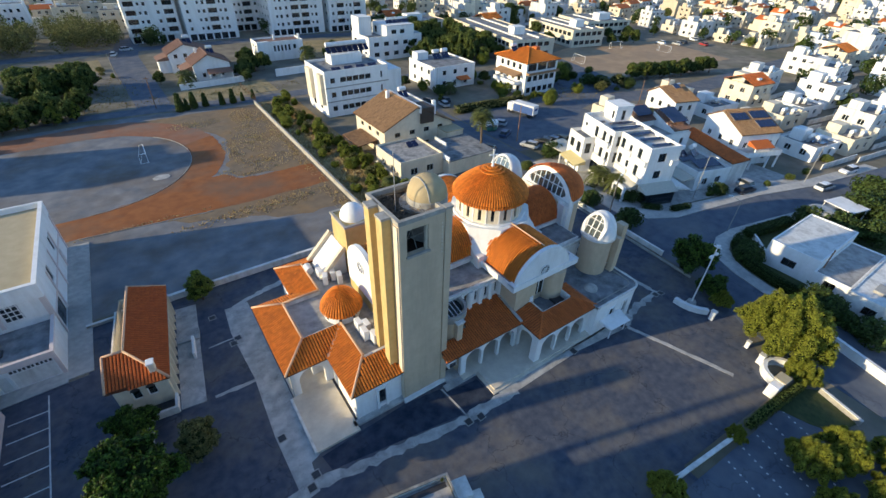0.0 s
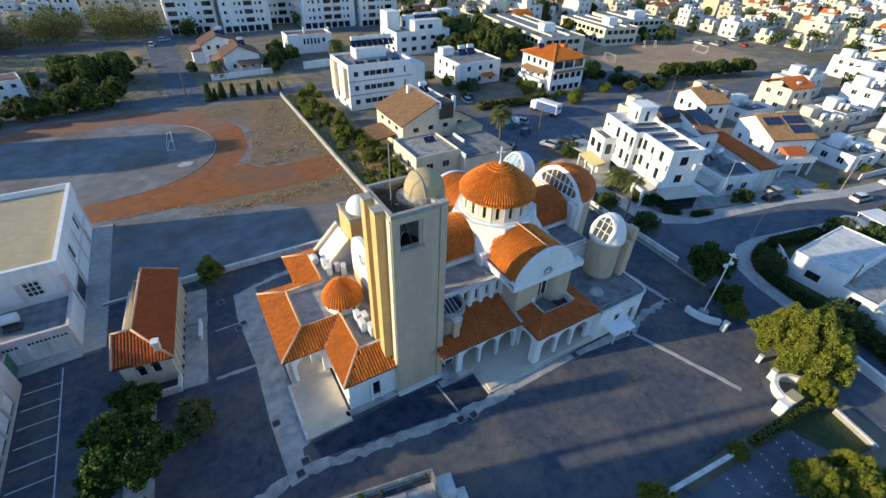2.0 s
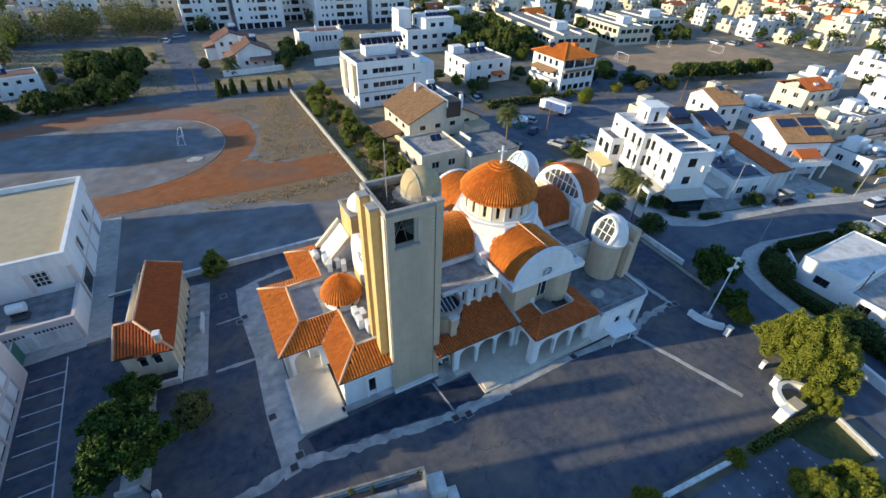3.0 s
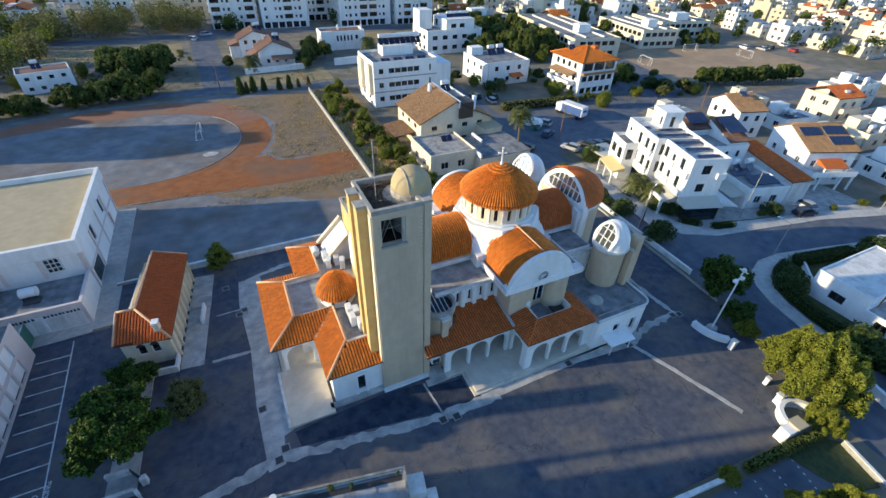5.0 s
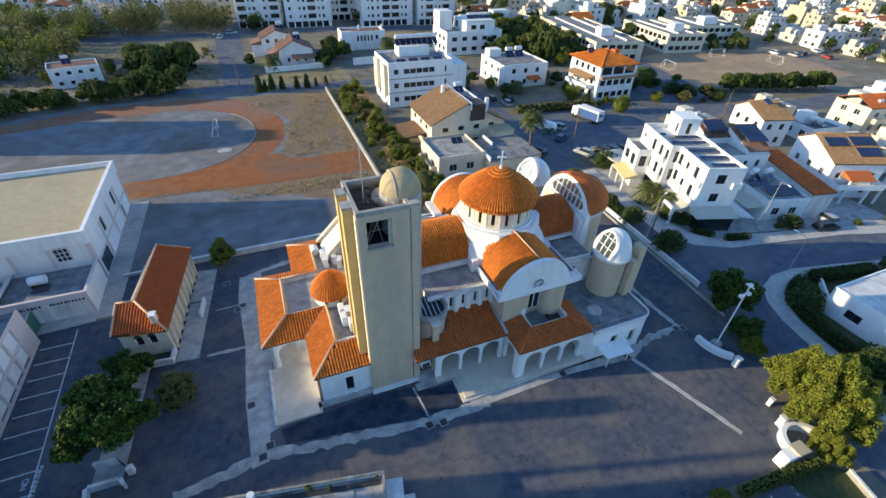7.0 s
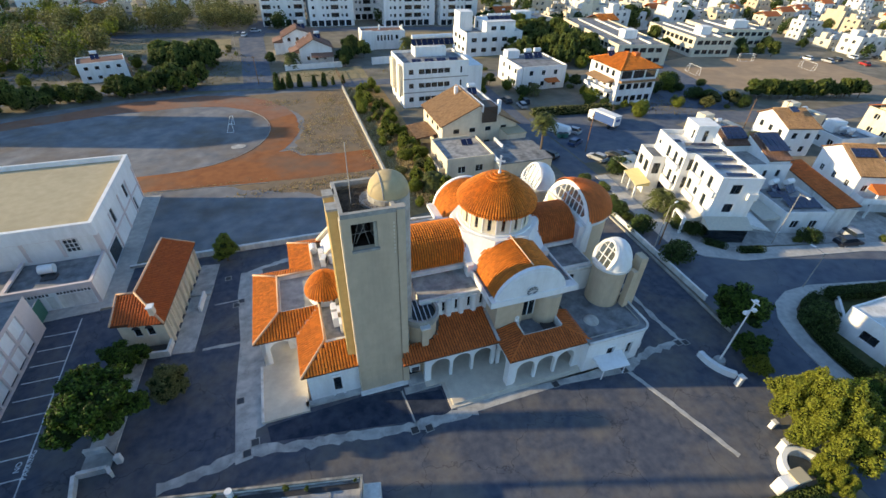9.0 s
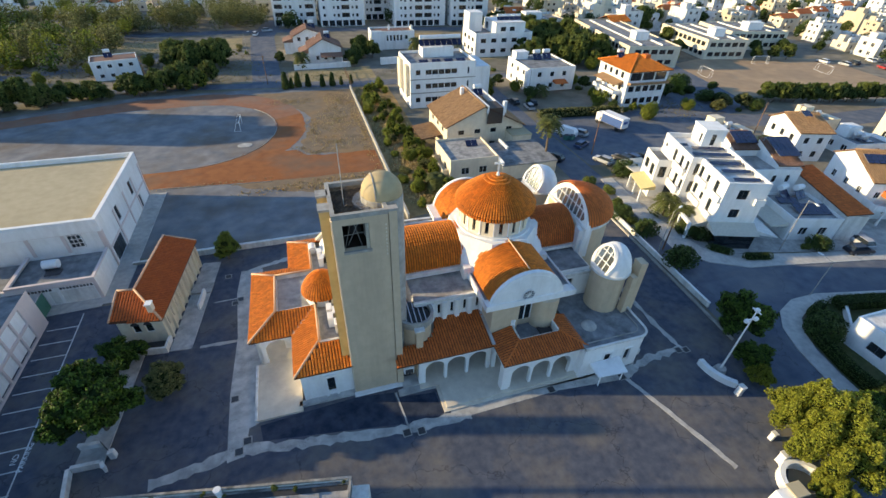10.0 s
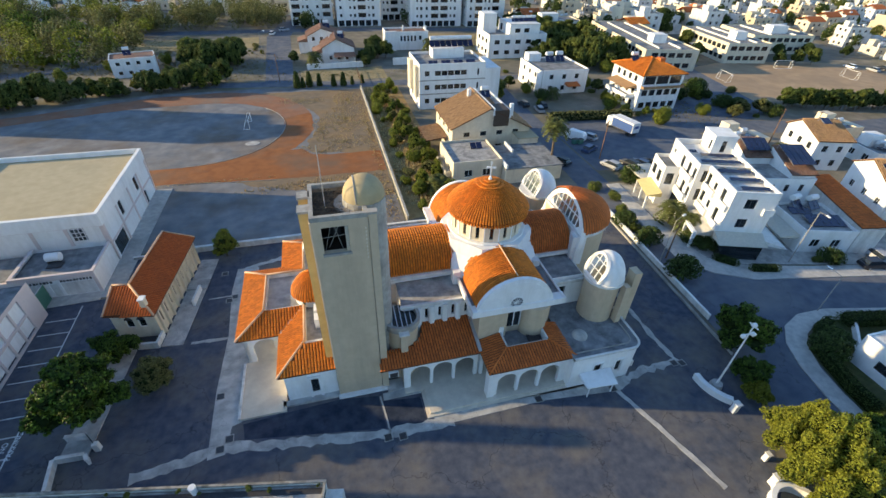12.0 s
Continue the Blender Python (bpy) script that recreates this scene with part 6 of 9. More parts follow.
def water_tank(x, y, z, turn=0.0, s=1.0):
    """A white solar water heater: drum on a stand above two dark collectors."""
    if not TANK:
        ob = thing("water_heater", "white rooftop drum tank with dark collectors", "water heater", "water heaters on the roofs", pose(x, y, z, 0, 0, turn))
        dr = bmesh.new()
        beam(dr, (-0.85, 0.3, 1.75), (0.85, 0.3, 1.75), 0.95, n=16)
        part("drum", dr, M_WHITEMETAL, ob)
        st = bmesh.new()
        for u in (-0.7, 0.7):
            beam(st, (u, 0.3, 0), (u, 0.3, 1.4), 0.07)
            beam(st, (u, -0.9, 0.1), (u, 0.3, 1.2), 0.06)
        part("stand", st, M_METAL, ob)
        for u in (-0.55, 0.55):
            part("collector", boxes((-0.5, 0.5, 0, 1.7, 0, 0.07)), M_SOLAR, ob).matrix_basis = pose(u, -1.0, 0.15, 42)
        TANK["first"] = ob
        return ob
    return copy_thing(TANK["first"], pose(x, y, z, 0, 0, turn) @ Matrix.Scale(s, 4))


# hall with its low front annex, west of the yard
hall, hh = flat_house("sports_hall", "large white hall with pink pilasters and a beige flat roof", -36, -15.2, 54.4, 74.8, 1, 7.2, M_WHITE, M_SANDROOF, 0, 0.6, sides="", key="dark",
                      custom={"E": [(0.9, 4.9, 0.1, 2.6), (6.1, 7.3, 3.6, 5.8), (13.6, 14.8, 3.6, 5.8), (15.7, 16.6, 0.1, 2.4)]})
for v in (-10.2, -5.0, 0.2, 4.9, 9.85):
    part("pilaster", boxes((10.38, 10.52, v, v + 0.35, 0, 6.1)), M_PINK, hall)
each("band", boxes((10.38, 10.46, -9.85, -5.0, 2.75, 3.05), (10.38, 10.46, -4.65, 9.85, 2.75, 3.05)), M_PINK, hall)
each("fascia", boxes((10.402, 10.6, -10.6, 10.3, 6.1, 7.8), (-10.4, 10.402, -10.6, -10.202, 6.1, 7.8)), M_WHITE, hall, "deep white roof fascia")
for u in (-8.4, -3.4, 1.9, 5.8, 10.0):
    part("pilaster", boxes((u, u + 0.4, -10.32, -10.2, 3.0, 6.1)), M_PINK, hall)
part("soffit_band", boxes((-10.4, 10.38, -10.3, -10.2, 5.9, 6.09)), M_PINK, hall)
each("coping", boxes((-10.5, 10.62, -10.62, -10.1, 7.84, 7.96), (-10.5, 10.62, 10.1, 10.35, 7.84, 7.96), (10.15, 10.62, -10.1, 10.1, 7.84, 7.96)), M_WHITE, hall)
part("lattice_window", boxes((6.45, 8.05, -10.26, -10.2, 3.9, 5.85)), M_GLASS, hall)
for k in range(4):
    part("lattice_bar", boxes((6.45 + 0.5 * k, 6.53 + 0.5 * k, -10.33, -10.27, 3.9, 5.9)), M_WHITE, hall)
    part("lattice_bar", boxes((6.45, 8.05, -10.34, -10.28, 3.9 + 0.62 * k, 3.98 + 0.62 * k)), M_WHITE, hall)
annex = thing("hall_annex", "low white annex with a blue-grey roof deck and pink trim", "building", "", pose(-19.8, 47.7, 0))
ab = bmesh.new()
apts = corners(-4.6, 4.6, 0, 6.45)
for i in range(4):
    facade(ab, apts[i], apts[(i + 1) % 4], 0, 3.3, [(5.1, 8.7, 0.1, 2.1), (3.9, 4.8, 0.1, 2.1)] if i == 0 else [])
part("wall", ab, M_WHITE, annex)
part("roof_deck", boxes((-4.5, 4.5, 0.1, 6.4, 2.7, 2.9)), M_ROOFDECK, annex)
each("parapet", boxes((-4.62, 4.64, -0.06, 0.3, 3.3, 3.5), (4.3, 4.64, 0.3, 6.4, 3.3, 3.5), (-4.62, -4.2, 0.3, 6.4, 3.3, 3.5)), M_PINK, annex)
part("pink_band", boxes((-4.62, 4.62, -0.05, -0.002, 2.7, 3.29)), M_PINK, annex)
part("corner_post", boxes((4.25, 4.64, -0.06, -0.002, 0, 2.7)), M_PINK, annex)
part("garage_door", boxes((0.5, 4.1, 0.1, 0.15, 0.1, 2.1)), M_WHITE_OLD, annex)
part("side_door", boxes((-0.7, 0.2, 0.1, 0.15, 0.1, 2.1)), M_WHITE_OLD, annex)
for k, w in enumerate((0.2, 0.26, 0.16, 0.22, 0.26, 0.2, 0.24, 0.0, 0.0, 0.26, 0.2, 0.24, 0.2, 0.26, 0.18, 0.24, 0.22, 0.2, 0.24)):
    if w:
        part("sign_character", boxes((-2.6 + 0.36 * k, -2.6 + 0.36 * k + w, -0.035, -0.004, 2.3, 2.62)), M_DARKMETAL, annex)
wing = thing("hall_annex", "lower annex court beside the hall with pink trim", "building", "", pose(-30.3, 47.7, 0))
part("wall", boxes((-5.7, 5.86, 0, 0.3, 0, 2.9), (-5.7, -5.4, 0.3, 6.45, 0, 2.9)), M_WHITE, wing)
part("roof_deck", boxes((-5.4, 5.86, 0.3, 6.45, 0, 2.5)), M_ROOFDECK, wing, "stained dark roof deck")
part("parapet", boxes((-5.7, 5.86, -0.05, 0.32, 2.9, 3.1)), M_PINK, wing)
tank = thing("water_tank", "white plastic water tank on the annex roof", "water tank", "water tanks", pose(-20.8, 51.6, 2.9))
part("drum", beam(bmesh.new(), (-0.8, 0, 0.75), (0.8, 0, 0.75), 1.15, n=18), M_WHITEMETAL, tank)
part("stand", boxes((-0.7, -0.55, -0.5, 0.5, 0, 0.3), (0.55, 0.7, -0.5, 0.5, 0, 0.3), (-0.5, 1.2, -1.6, -0.5, 0.1, 0.18)), M_DARKMETAL, tank)
sheet("hall_pavement", [(-15.2, 46.4), (-12.9, 46.4), (-12.5, 74.8), (-15.2, 74.8)], 0.12, M_PAVING, "pale concrete walkway along the hall", "pavement")
sheet("hall_pavement", [(-24, 45.6), (-15.2, 46.0), (-15.2, 47.7), (-24, 47.7)], 0.12, M_PAVING, "pale concrete walkway before the annex", "pavement")

# long low building beside the parking bays
lowb = thing("long_building", "long white low building with framed panels", "building", "", pose(-27, 27, 0))
lb = bmesh.new()
lpts = corners(-8, 6.7, -27, 17.6)
for i in range(4):
    facade(lb, lpts[i], lpts[(i + 1) % 4], 0, 5.2, [(2.2 * k + 0.4, 2.2 * k + 2.35, 0.3, 2.35) for k in range(19)] + [(2.2 * k + 0.4, 2.2 * k + 2.35, 2.65, 4.7) for k in range(19)] if i == 1 else [], 0.22)
part("wall", lb, M_PINK, lowb)
part("roof", boxes((-7.95, 6.6, -26.9, 17.5, 4.6, 4.8)), M_ROOFDECK, lowb)
part("infill_panel", boxes((6.4, 6.5, -26.9, 17.5, 0.5, 4.6)), M_WHITE, lowb)
gate_net = thing("green_gate", "green netted gate between the buildings", "gate", "", pose(-20.9, 46.1, 0))
part("gate_frame", boxes((-0.04, 0.04, -1.4, -1.32, 0, 2.6), (-0.04, 0.04, 1.32, 1.4, 0, 2.6), (-0.04, 0.04, -1.4, 1.4, 2.52, 2.6)), M_METAL, gate_net)
part("netting", boxes((-0.015, 0.015, -1.3, 1.3, 0.1, 2.5)), M_GREENCLOTH, gate_net)

# parish house with orange roof
kiosk = thing("parish_house", "small cream parish house with an orange-brown tiled roof", "house", "", pose(-5.71, 36.89, 0, 0, 0, -6.45))
kb_ = bmesh.new()
kp = corners(-4.95, -0.42, 0.75, 14.9)
front_holes = [(1.3, 2.1, 1.7, 2.9), (2.6, 3.4, 1.7, 2.9)]
side_holes = [(1.0 + 1.45 * k, 1.5 + 1.45 * k, 1.3, 2.9) for k in range(9)]
for i in range(4):
    facade(kb_, kp[i], kp[(i + 1) % 4], 0, 3.8, front_holes if i == 0 else side_holes if i == 1 else [])
part("wall", kb_, M_CREAM, kiosk)
for hole in front_holes:
    add_window(kiosk, kp[0], kp[1], 0, hole, 1, "white")
    c = kp[0][0] + (hole[0] + hole[1]) / 2
    part("window_head", tube(bmesh.new(), 0, 0, -0.04, 0.04, 0.42, 0.42, 12, 0, 180), M_DARKMETAL, kiosk, "dark arched window head").matrix_basis = pose(c, 0.74, 2.9, 90)
for hole in side_holes:
    add_window(kiosk, kp[1], kp[2], 0, hole, 1, "dark")
for k in range(10):
    part("buttress", boxes((-0.42, -0.12, 1.2 + 1.45 * k, 1.45 + 1.45 * k, 0, 3.5)), M_CREAM, kiosk)
tiled_plane(kiosk, [(-3.6, 4.1), (0.0, 0.1), (0.0, 15.2), (-3.6, 14.9)], lambda x, y: 3.9 - 1.45 / 3.6 * x, (0, 1), M_TILE_DEEP)
tiled_plane(kiosk, [(-5.35, 0.4), (0.0, 0.1), (-3.6, 4.1), (-5.35, 4.1)], lambda x, y: 3.93 + (y - 0.2) * (1.4 / 3.9), (1, 0), M_TILE_DEEP)
ridge_cap(kiosk, (0.0, 0.1, 4.0), (-3.6, 4.1, 5.42), (-3.6, 14.9, 5.42))
ridge_cap(kiosk, (-3.6, 4.1, 5.42), (-5.35, 4.1, 5.4), (-5.35, 0.4, 4.08))
ridge_cap(kiosk, (-3.6, 14.9, 5.42), (0.0, 15.2, 4.0), w=0.2)
each("ridge_wall", boxes((-3.75, -3.5, 4.1, 14.8, 2.4, 5.25), (-5.25, -3.75, 3.9, 4.1, 2.4, 5.2)), M_WHITE_OLD, kiosk)
each("chimney", soft_box(-1.55, -1.0, 1.1, 1.8, 4.0, 5.35, 0.04), M_CREAM, kiosk)
part("chimney_cap", soft_box(-1.62, -0.93, 1.03, 1.87, 5.35, 5.5, 0.03), M_WHITE, kiosk)
part("side_yard_roof", boxes((-5.5, -3.76, 4.1, 14.0, 2.2, 2.4)), M_CEMENT, kiosk)
each("side_yard_wall", boxes((-5.65, -5.5, 4.1, 14.2, 0, 2.85), (-5.5, -3.76, 14.0, 14.2, 0, 2.85)), M_WHITE_OLD, kiosk)
each("roof_light", boxes((-5.2, -4.1, 4.5, 5.7, 2.4, 2.7), (-4.9, -4.65, 7.0, 7.25, 2.4, 2.6), (-4.5, -4.25, 8.6, 8.85, 2.4, 2.6)), M_WHITEMETAL, kiosk)
each("porch_step", boxes((-0.12, 2.2, -1.0, 15.0, 0, 0.12), (-0.12, 2.3, 8.4, 10.2, 0.12, 0.38)), M_CONCRETE, kiosk)
part("porch_wall", boxes((1.5, 1.75, 5.4, 8.4, 0.12, 1.0)), M_WHITE, kiosk)
part("front_yard", boxes((-4.9, -0.2, -0.9, 0.75, 0, 0.12)), M_DARKMETAL, kiosk)
each("front_yard_wall", boxes((-4.9, -0.2, -1.15, -0.9, 0, 0.9), (-0.45, -0.2, -0.9, 0.75, 0, 0.9)), M_WHITE_OLD, kiosk)

# building below the camera with a weedy flat roof
near = thing("near_house", "old white house with a stained flat roof and weeds", "house", "", pose(11.7, 14.75, 0, 0, 0, -11.4))
nb = bmesh.new()
npts = corners(-30, 0, -18, 0)
for i in range(4):
    facade(nb, npts[i], npts[(i + 1) % 4], 0, 2.85, storeys([30, 18, 30, 18][i], 1, 2.7, h=1.0))
part("wall", nb, M_WHITE_OLD, near)
part("roof", boxes((-29.9, -0.1, -17.9, -0.1, 2.1, 2.3)), M_STAINDECK, near, "pale roof deck with dark run-off streaks")
each("parapet", boxes((-30, 0.05, -0.14, 0.05, 2.8, 3.0), (-0.14, 0.05, -18, -0.14, 2.8, 3.0)), M_MOSSY, near, "mossy stained parapet")
# dark strip on the deck drawn for the shadow line along the parapet
part("gutter", boxes((-29.8, -0.3, -0.75, -0.3, 2.3, 2.36)), M_DARKMETAL, near, "dark strip painted as the parapet's shadow line")
for k in range(11):
    part("roof_seam", boxes((-28.6 + 2.6 * k, -28.5 + 2.6 * k, -17.5, -0.8, 2.3, 2.35)), M_CEMENT, near)
part("corner_box", soft_box(0.06, 1.5, -2.2, -0.5, 0, 2.5, 0.05), M_WHITE_OLD, near)
part("corner_step", soft_box(1.5, 2.4, -3.2, -1.6, 0, 1.7, 0.05), M_WHITE_OLD, near)
part("vent_cap", tube(bmesh.new(), -10.4, -0.3, 2.3, 3.35, 0.22, 0.3, 12), M_WHITEMETAL, near, "white vent cap")

# white apartment house east of the church
apt = thing("white_apartment_house", "bright white three-storey apartment house with arched balconies", "house", "", pose(72.3, 37.1, 0, 0, 0, -18))
def local_block(parent, x0, x1, y0, y1, z0, z1, holes, wall=M_WHITE, key="dark", name="wall", arched=()):
    bm = bmesh.new()
    pts = corners(x0, x1, y0, y1)
    for i, side in enumerate("SENW"):
        hs = facade(bm, pts[i], pts[(i + 1) % 4], z0, z1, holes.get(side, []), 0.35)
        for hole in hs:
            add_window(parent, pts[i], pts[(i + 1) % 4], z0, hole, 2 if hole[1] - hole[0] > 1.0 else 1, key)
    bm.faces.new([bm.verts.new((x, y, z1 - 0.9)) for x, y in pts])
    return part(name, bm, wall, parent)


local_block(apt, -2.0, 4.4, 0.0, 8.4, 0, 10.2, {
    "W": [(0.5, 1.5, 4.6, 6.6), (0.5, 1.5, 7.6, 9.4), (2.9, 3.7, 4.7, 6.0), (2.9, 3.7, 7.8, 9.0), (5.4, 6.4, 4.0, 6.2), (5.4, 6.4, 7.3, 9.4), (2.0, 4.4, 0.6, 2.6)],
    "S": [(2.0, 3.5, 4.4, 5.9), (2.0, 3.6, 7.6, 9.2), (0.8, 5.4, 0.5, 2.7)],
    "E": [(1.2, 2.4, 4.6, 6.0), (1.2, 2.4, 7.7, 9.1), (5.0, 6.2, 4.6, 6.0), (5.0, 6.2, 7.7, 9.1)]})
local_block(apt, -3.6, 4.5, 8.4, 19.0, 0, 10.2, {
    "W": [(1.0, 1.7, 8.2, 8.9), (4.6, 5.6, 7.3, 9.4), (7.2, 8.2, 7.3, 9.4), (9.3, 10.2, 7.3, 9.3), (4.6, 5.6, 4.0, 6.1), (7.2, 8.2, 4.0, 6.1), (9.3, 10.2, 4.0, 6.0), (5.0, 8.0, 0.5, 2.6)],
    "S": [(0.9, 1.9, 7.3, 9.4), (0.9, 1.9, 4.0, 6.1)],
    "E": [(2 + 3 * k, 3.2 + 3 * k, z, z + 1.4) for k in range(3) for z in (4.6, 7.7)], "N": [(2, 3.4, 7.6, 9.0), (5, 6.4, 4.4, 5.8)]})
part("roof", boxes((-1.8, 4.2, 0.2, 8.4, 9.3, 9.5), (-3.4, 4.3, 8.4, 18.8, 9.3, 9.5)), M_WHITE_OLD, apt)
each("parapet", boxes((-2.02, -1.76, -0.02, 8.3, 10.18, 10.34), (4.16, 4.42, 0.24, 8.3, 10.18, 10.34), (-1.76, 4.42, -0.02, 0.24, 10.18, 10.34),
                      (-3.62, -3.36, 8.38, 19.02, 10.18, 10.34), (4.26, 4.52, 8.38, 19.02, 10.18, 10.34), (-3.36, -2.02, 8.38, 8.64, 10.18, 10.34), (-3.36, 4.26, 18.76, 19.02, 10.18, 10.34)), M_WHITE, apt)
local_block(apt, 0.9, 4.6, 15.1, 19.2, 9.5, 12.5, {"W": [(2.9, 3.5, 0.4, 2.0)], "S": [(1.4, 2.2, 0.2, 2.2)]}, name="stair_house")
part("stair_roof", boxes((0.8, 4.7, 15.0, 19.3, 12.3, 12.55)), M_WHITE, apt)
local_block(apt, -6.2, -3.62, 13.6, 19.0, 0, 7.4, {"W": [(0.7, 2.2, 4.2, 6.0), (3.2, 4.6, 3.9, 6.0), (1.0, 3.6, 0.4, 2.6)], "S": [(0.6, 1.9, 4.0, 6.1)]}, name="stepped_bay")
part("terrace_floor", boxes((-6.1, -3.7, 13.7, 18.9, 6.6, 6.75)), M_ROOFDECK, apt)
for y0, y1, z in ((9.0, 12.9, 6.9), (9.0, 12.9, 3.6)):
    balcony(apt, (-3.6, y1), (-3.6, y0), z, 0.5, 0.9)
for y0, y1, z in ((4.4, 7.9, 6.9), (4.4, 7.9, 3.6), (0.1, 2.6, 6.9), (0.1, 2.6, 3.6)):
    balcony(apt, (-2.0, y1), (-2.0, y0), z, 0.45, 0.9)
balcony(apt, (2.9, 0.0), (4.4, 0.0), 6.9, 0.4, 0.9)
part("shop_awning", prism(bmesh.new(), [(-2.4, -2.4), (4.6, -2.4), (4.6, 0), (-2.4, 0)], 2.6, [2.7, 2.7, 3.6, 3.6]), M_FABRIC, apt, "grey canvas awning")
part("shop_front", boxes((-1.6, 4.2, -2.0, -0.02, 0, 2.6)), M_GLASS, apt, "glazed shop front")
part("side_awning", prism(bmesh.new(), [(-4.6, 0.6), (-2.0, 0.6), (-2.0, 7.0), (-4.6, 7.0)], 2.3, [2.4, 3.3, 3.3, 2.4]), M_FABRIC, apt)
part("yard_awning", prism(bmesh.new(), [(4.5, -1.6), (7.4, -2.4), (7.4, 4.4), (4.5, 4.4)], 2.5, [3.2, 2.6, 2.6, 3.2]), M_WHITE_OLD, apt, "sloping pale canopy")
part("yellow_canopy", prism(bmesh.new(), [(-8.6, 11.6), (-6.2, 11.6), (-6.2, 17.6), (-8.6, 17.6)], 2.5, [2.65, 3.3, 3.3, 2.65]), M_YELLOWCLOTH, apt)
for y in (11.8, 14.6, 17.4):
    part("canopy_post", boxes((-8.6, -8.3, y - 0.15, y + 0.15, 0, 2.6)), M_WHITE, apt)
each("street_arch", boxes((-5.2, -4.8, 0.2, 0.6, 0, 2.6), (-5.2, -4.8, 3.2, 3.6, 0, 2.6), (-5.2, -4.8, 0.2, 3.6, 2.6, 3.1)), M_WHITE, apt)
for u0, u1, v in ((-1.5, 4.0, 13.3), (-2.4, 4.0, 10.9), (-1.2, 4.1, 7.5), (-0.6, 4.1, 4.8), (-0.2, 4.0, 2.0), (-3.0, -1.6, 14.6)):
    solar_array(*(apt.matrix_basis @ Vector(((u0 + u1) / 2, v, 9.75))), u1 - u0, 0.85, -18, 8)

# solar-roofed house behind it
sh, hz = flat_house("white_house", "white two-storey house with solar panels on pitched roofs", 82.8, 92.0, 44.0, 54.5, 2, 3.3, M_WHITE, M_PALEDECK, 0, 0.2, (0.8, 1.3, 2.6, 1.1), "SWE", "dark")
sh.matrix_basis = pose(90.8, 49.6, 0, 0, 0, -12)
part("attic_wall", prism(prism(bmesh.new(), [(-4.5, 0.8), (0.1, 0.8), (0.1, 5.2), (-4.5, 5.2)], 6.6, [8.0, 8.0, 9.6, 9.6]), [(0.2, -4.8), (4.5, -4.8), (4.5, 1.8), (0.2, 1.8)], 6.6, [7.4, 7.4, 9.6, 9.6]), M_WHITE, sh)
for poly, z0_, y0_, g_ in (([(-4.8, 0.5), (0.2, 0.5), (0.2, 5.4), (-4.8, 5.4)], 8.1, 0.8, 0.36), ([(0.1, -5.1), (4.8, -5.1), (4.8, 2.0), (0.1, 2.0)], 7.5, -4.8, 0.33)):
    tiled_plane(sh, poly, lambda x, y: z0_ + g_ * (y - y0_), (1, 0), M_TILE_VILLA)
solar_array(*(sh.matrix_basis @ Vector((-2.2, 2.9, 8.8))), 4.4, 3.2, -12, 20)
solar_array(*(sh.matrix_basis @ Vector((2.4, -1.4, 8.6))), 4.2, 5.0, -12, 18)
# low flat house with solar roof
lh, hz = flat_house("low_white_house", "low white house with solar panels and white roof tanks", 84.4, 92.6, 33.0, 41.4, 1, 3.6, M_WHITE, M_PALEDECK, 0, 0.4, (1.4, 1.4, 3.2, 1.0), "SWE", "white")
lh.matrix_basis = pose(88.4, 37.4, 0, 0, 0, -15)
solar_array(*(lh.matrix_basis @ Vector((0.8, -1.2, 3.65))), 5.6, 2.6, -15, 12)
solar_array(*(lh.matrix_basis @ Vector((-1.2, 1.8, 3.65))), 3.4, 1.6, -15, 12)
water_tank(*(lh.matrix_basis @ Vector((-1.2, 3.4, 3.6))), 10)
water_tank(*(lh.matrix_basis @ Vector((1.6, 3.4, 3.6))), 5)
part("side_canopy", prism(bmesh.new(), [(-7.0, -3.8), (-4.2, -3.8), (-4.2, 3.0), (-7.0, 3.0)], 2.3, [2.4, 2.9, 2.9, 2.4]), M_FABRIC, lh)
# long tiled roof and the big house beside it
shed = thing("long_shed", "long outbuilding with a brown tiled lean-to roof", "outbuilding", "", pose(96.4, 39.4, 0, 0, 0, -24))
part("wall", boxes((-1.5, 1.7, -8.4, 8.6, 0, 4.6)), M_WHITE_OLD, shed)
tiled_plane(shed, [(-1.8, -8.6), (1.7, -8.6), (1.7, 8.8), (-1.8, 8.8)], lambda x, y: 4.7 + 0.2 * (x + 1.5), (0, 1), M_TILE_RED, pitch=0.34, course=0.6)
big = gable_house("white_gabled_house", "tall white house with a brown tiled roof and solar panels", 102.9, 112.9, 34.4, 44.8, 7.0, 9.8, 0.64, "x", M_WHITE, M_TILE_BROWN, (1.0, 1.2, 3.2, 1.0), 2, 0.3, 7.8, "white", turn=-20)
big_at = pose(107.9, 39.6, 0, 0, 0, -20)
for x, y, w in ((-2.6, -0.6, 4.0), (2.4, -0.4, 4.4), (2.4, -2.9, 4.4)):
    solar_array(*(big_at @ Vector((x, y, 10.0 + 0.42 * (y - 2.5)))), w, 2.1, -20, 23)
part("front_roof", prism(bmesh.new(), [(-7.6, -2.2), (-5.2, -2.2), (-5.2, 2.6), (-7.6, 2.6)], 4.6, [4.7, 5.6, 5.6, 4.7]), M_TILE_RED, big)
balcony(big, (-5.22, 4.6), (-5.22, -4.6), 3.0, 2.4, 0.9)
each("porch_post", boxes((-7.5, -7.2, 2.2, 2.5, 0, 4.6), (-7.5, -7.2, -2.1, -1.8, 0, 4.6), (-7.5, -7.2, -4.5, -4.2, 0, 3.0)), M_WHITE, big)
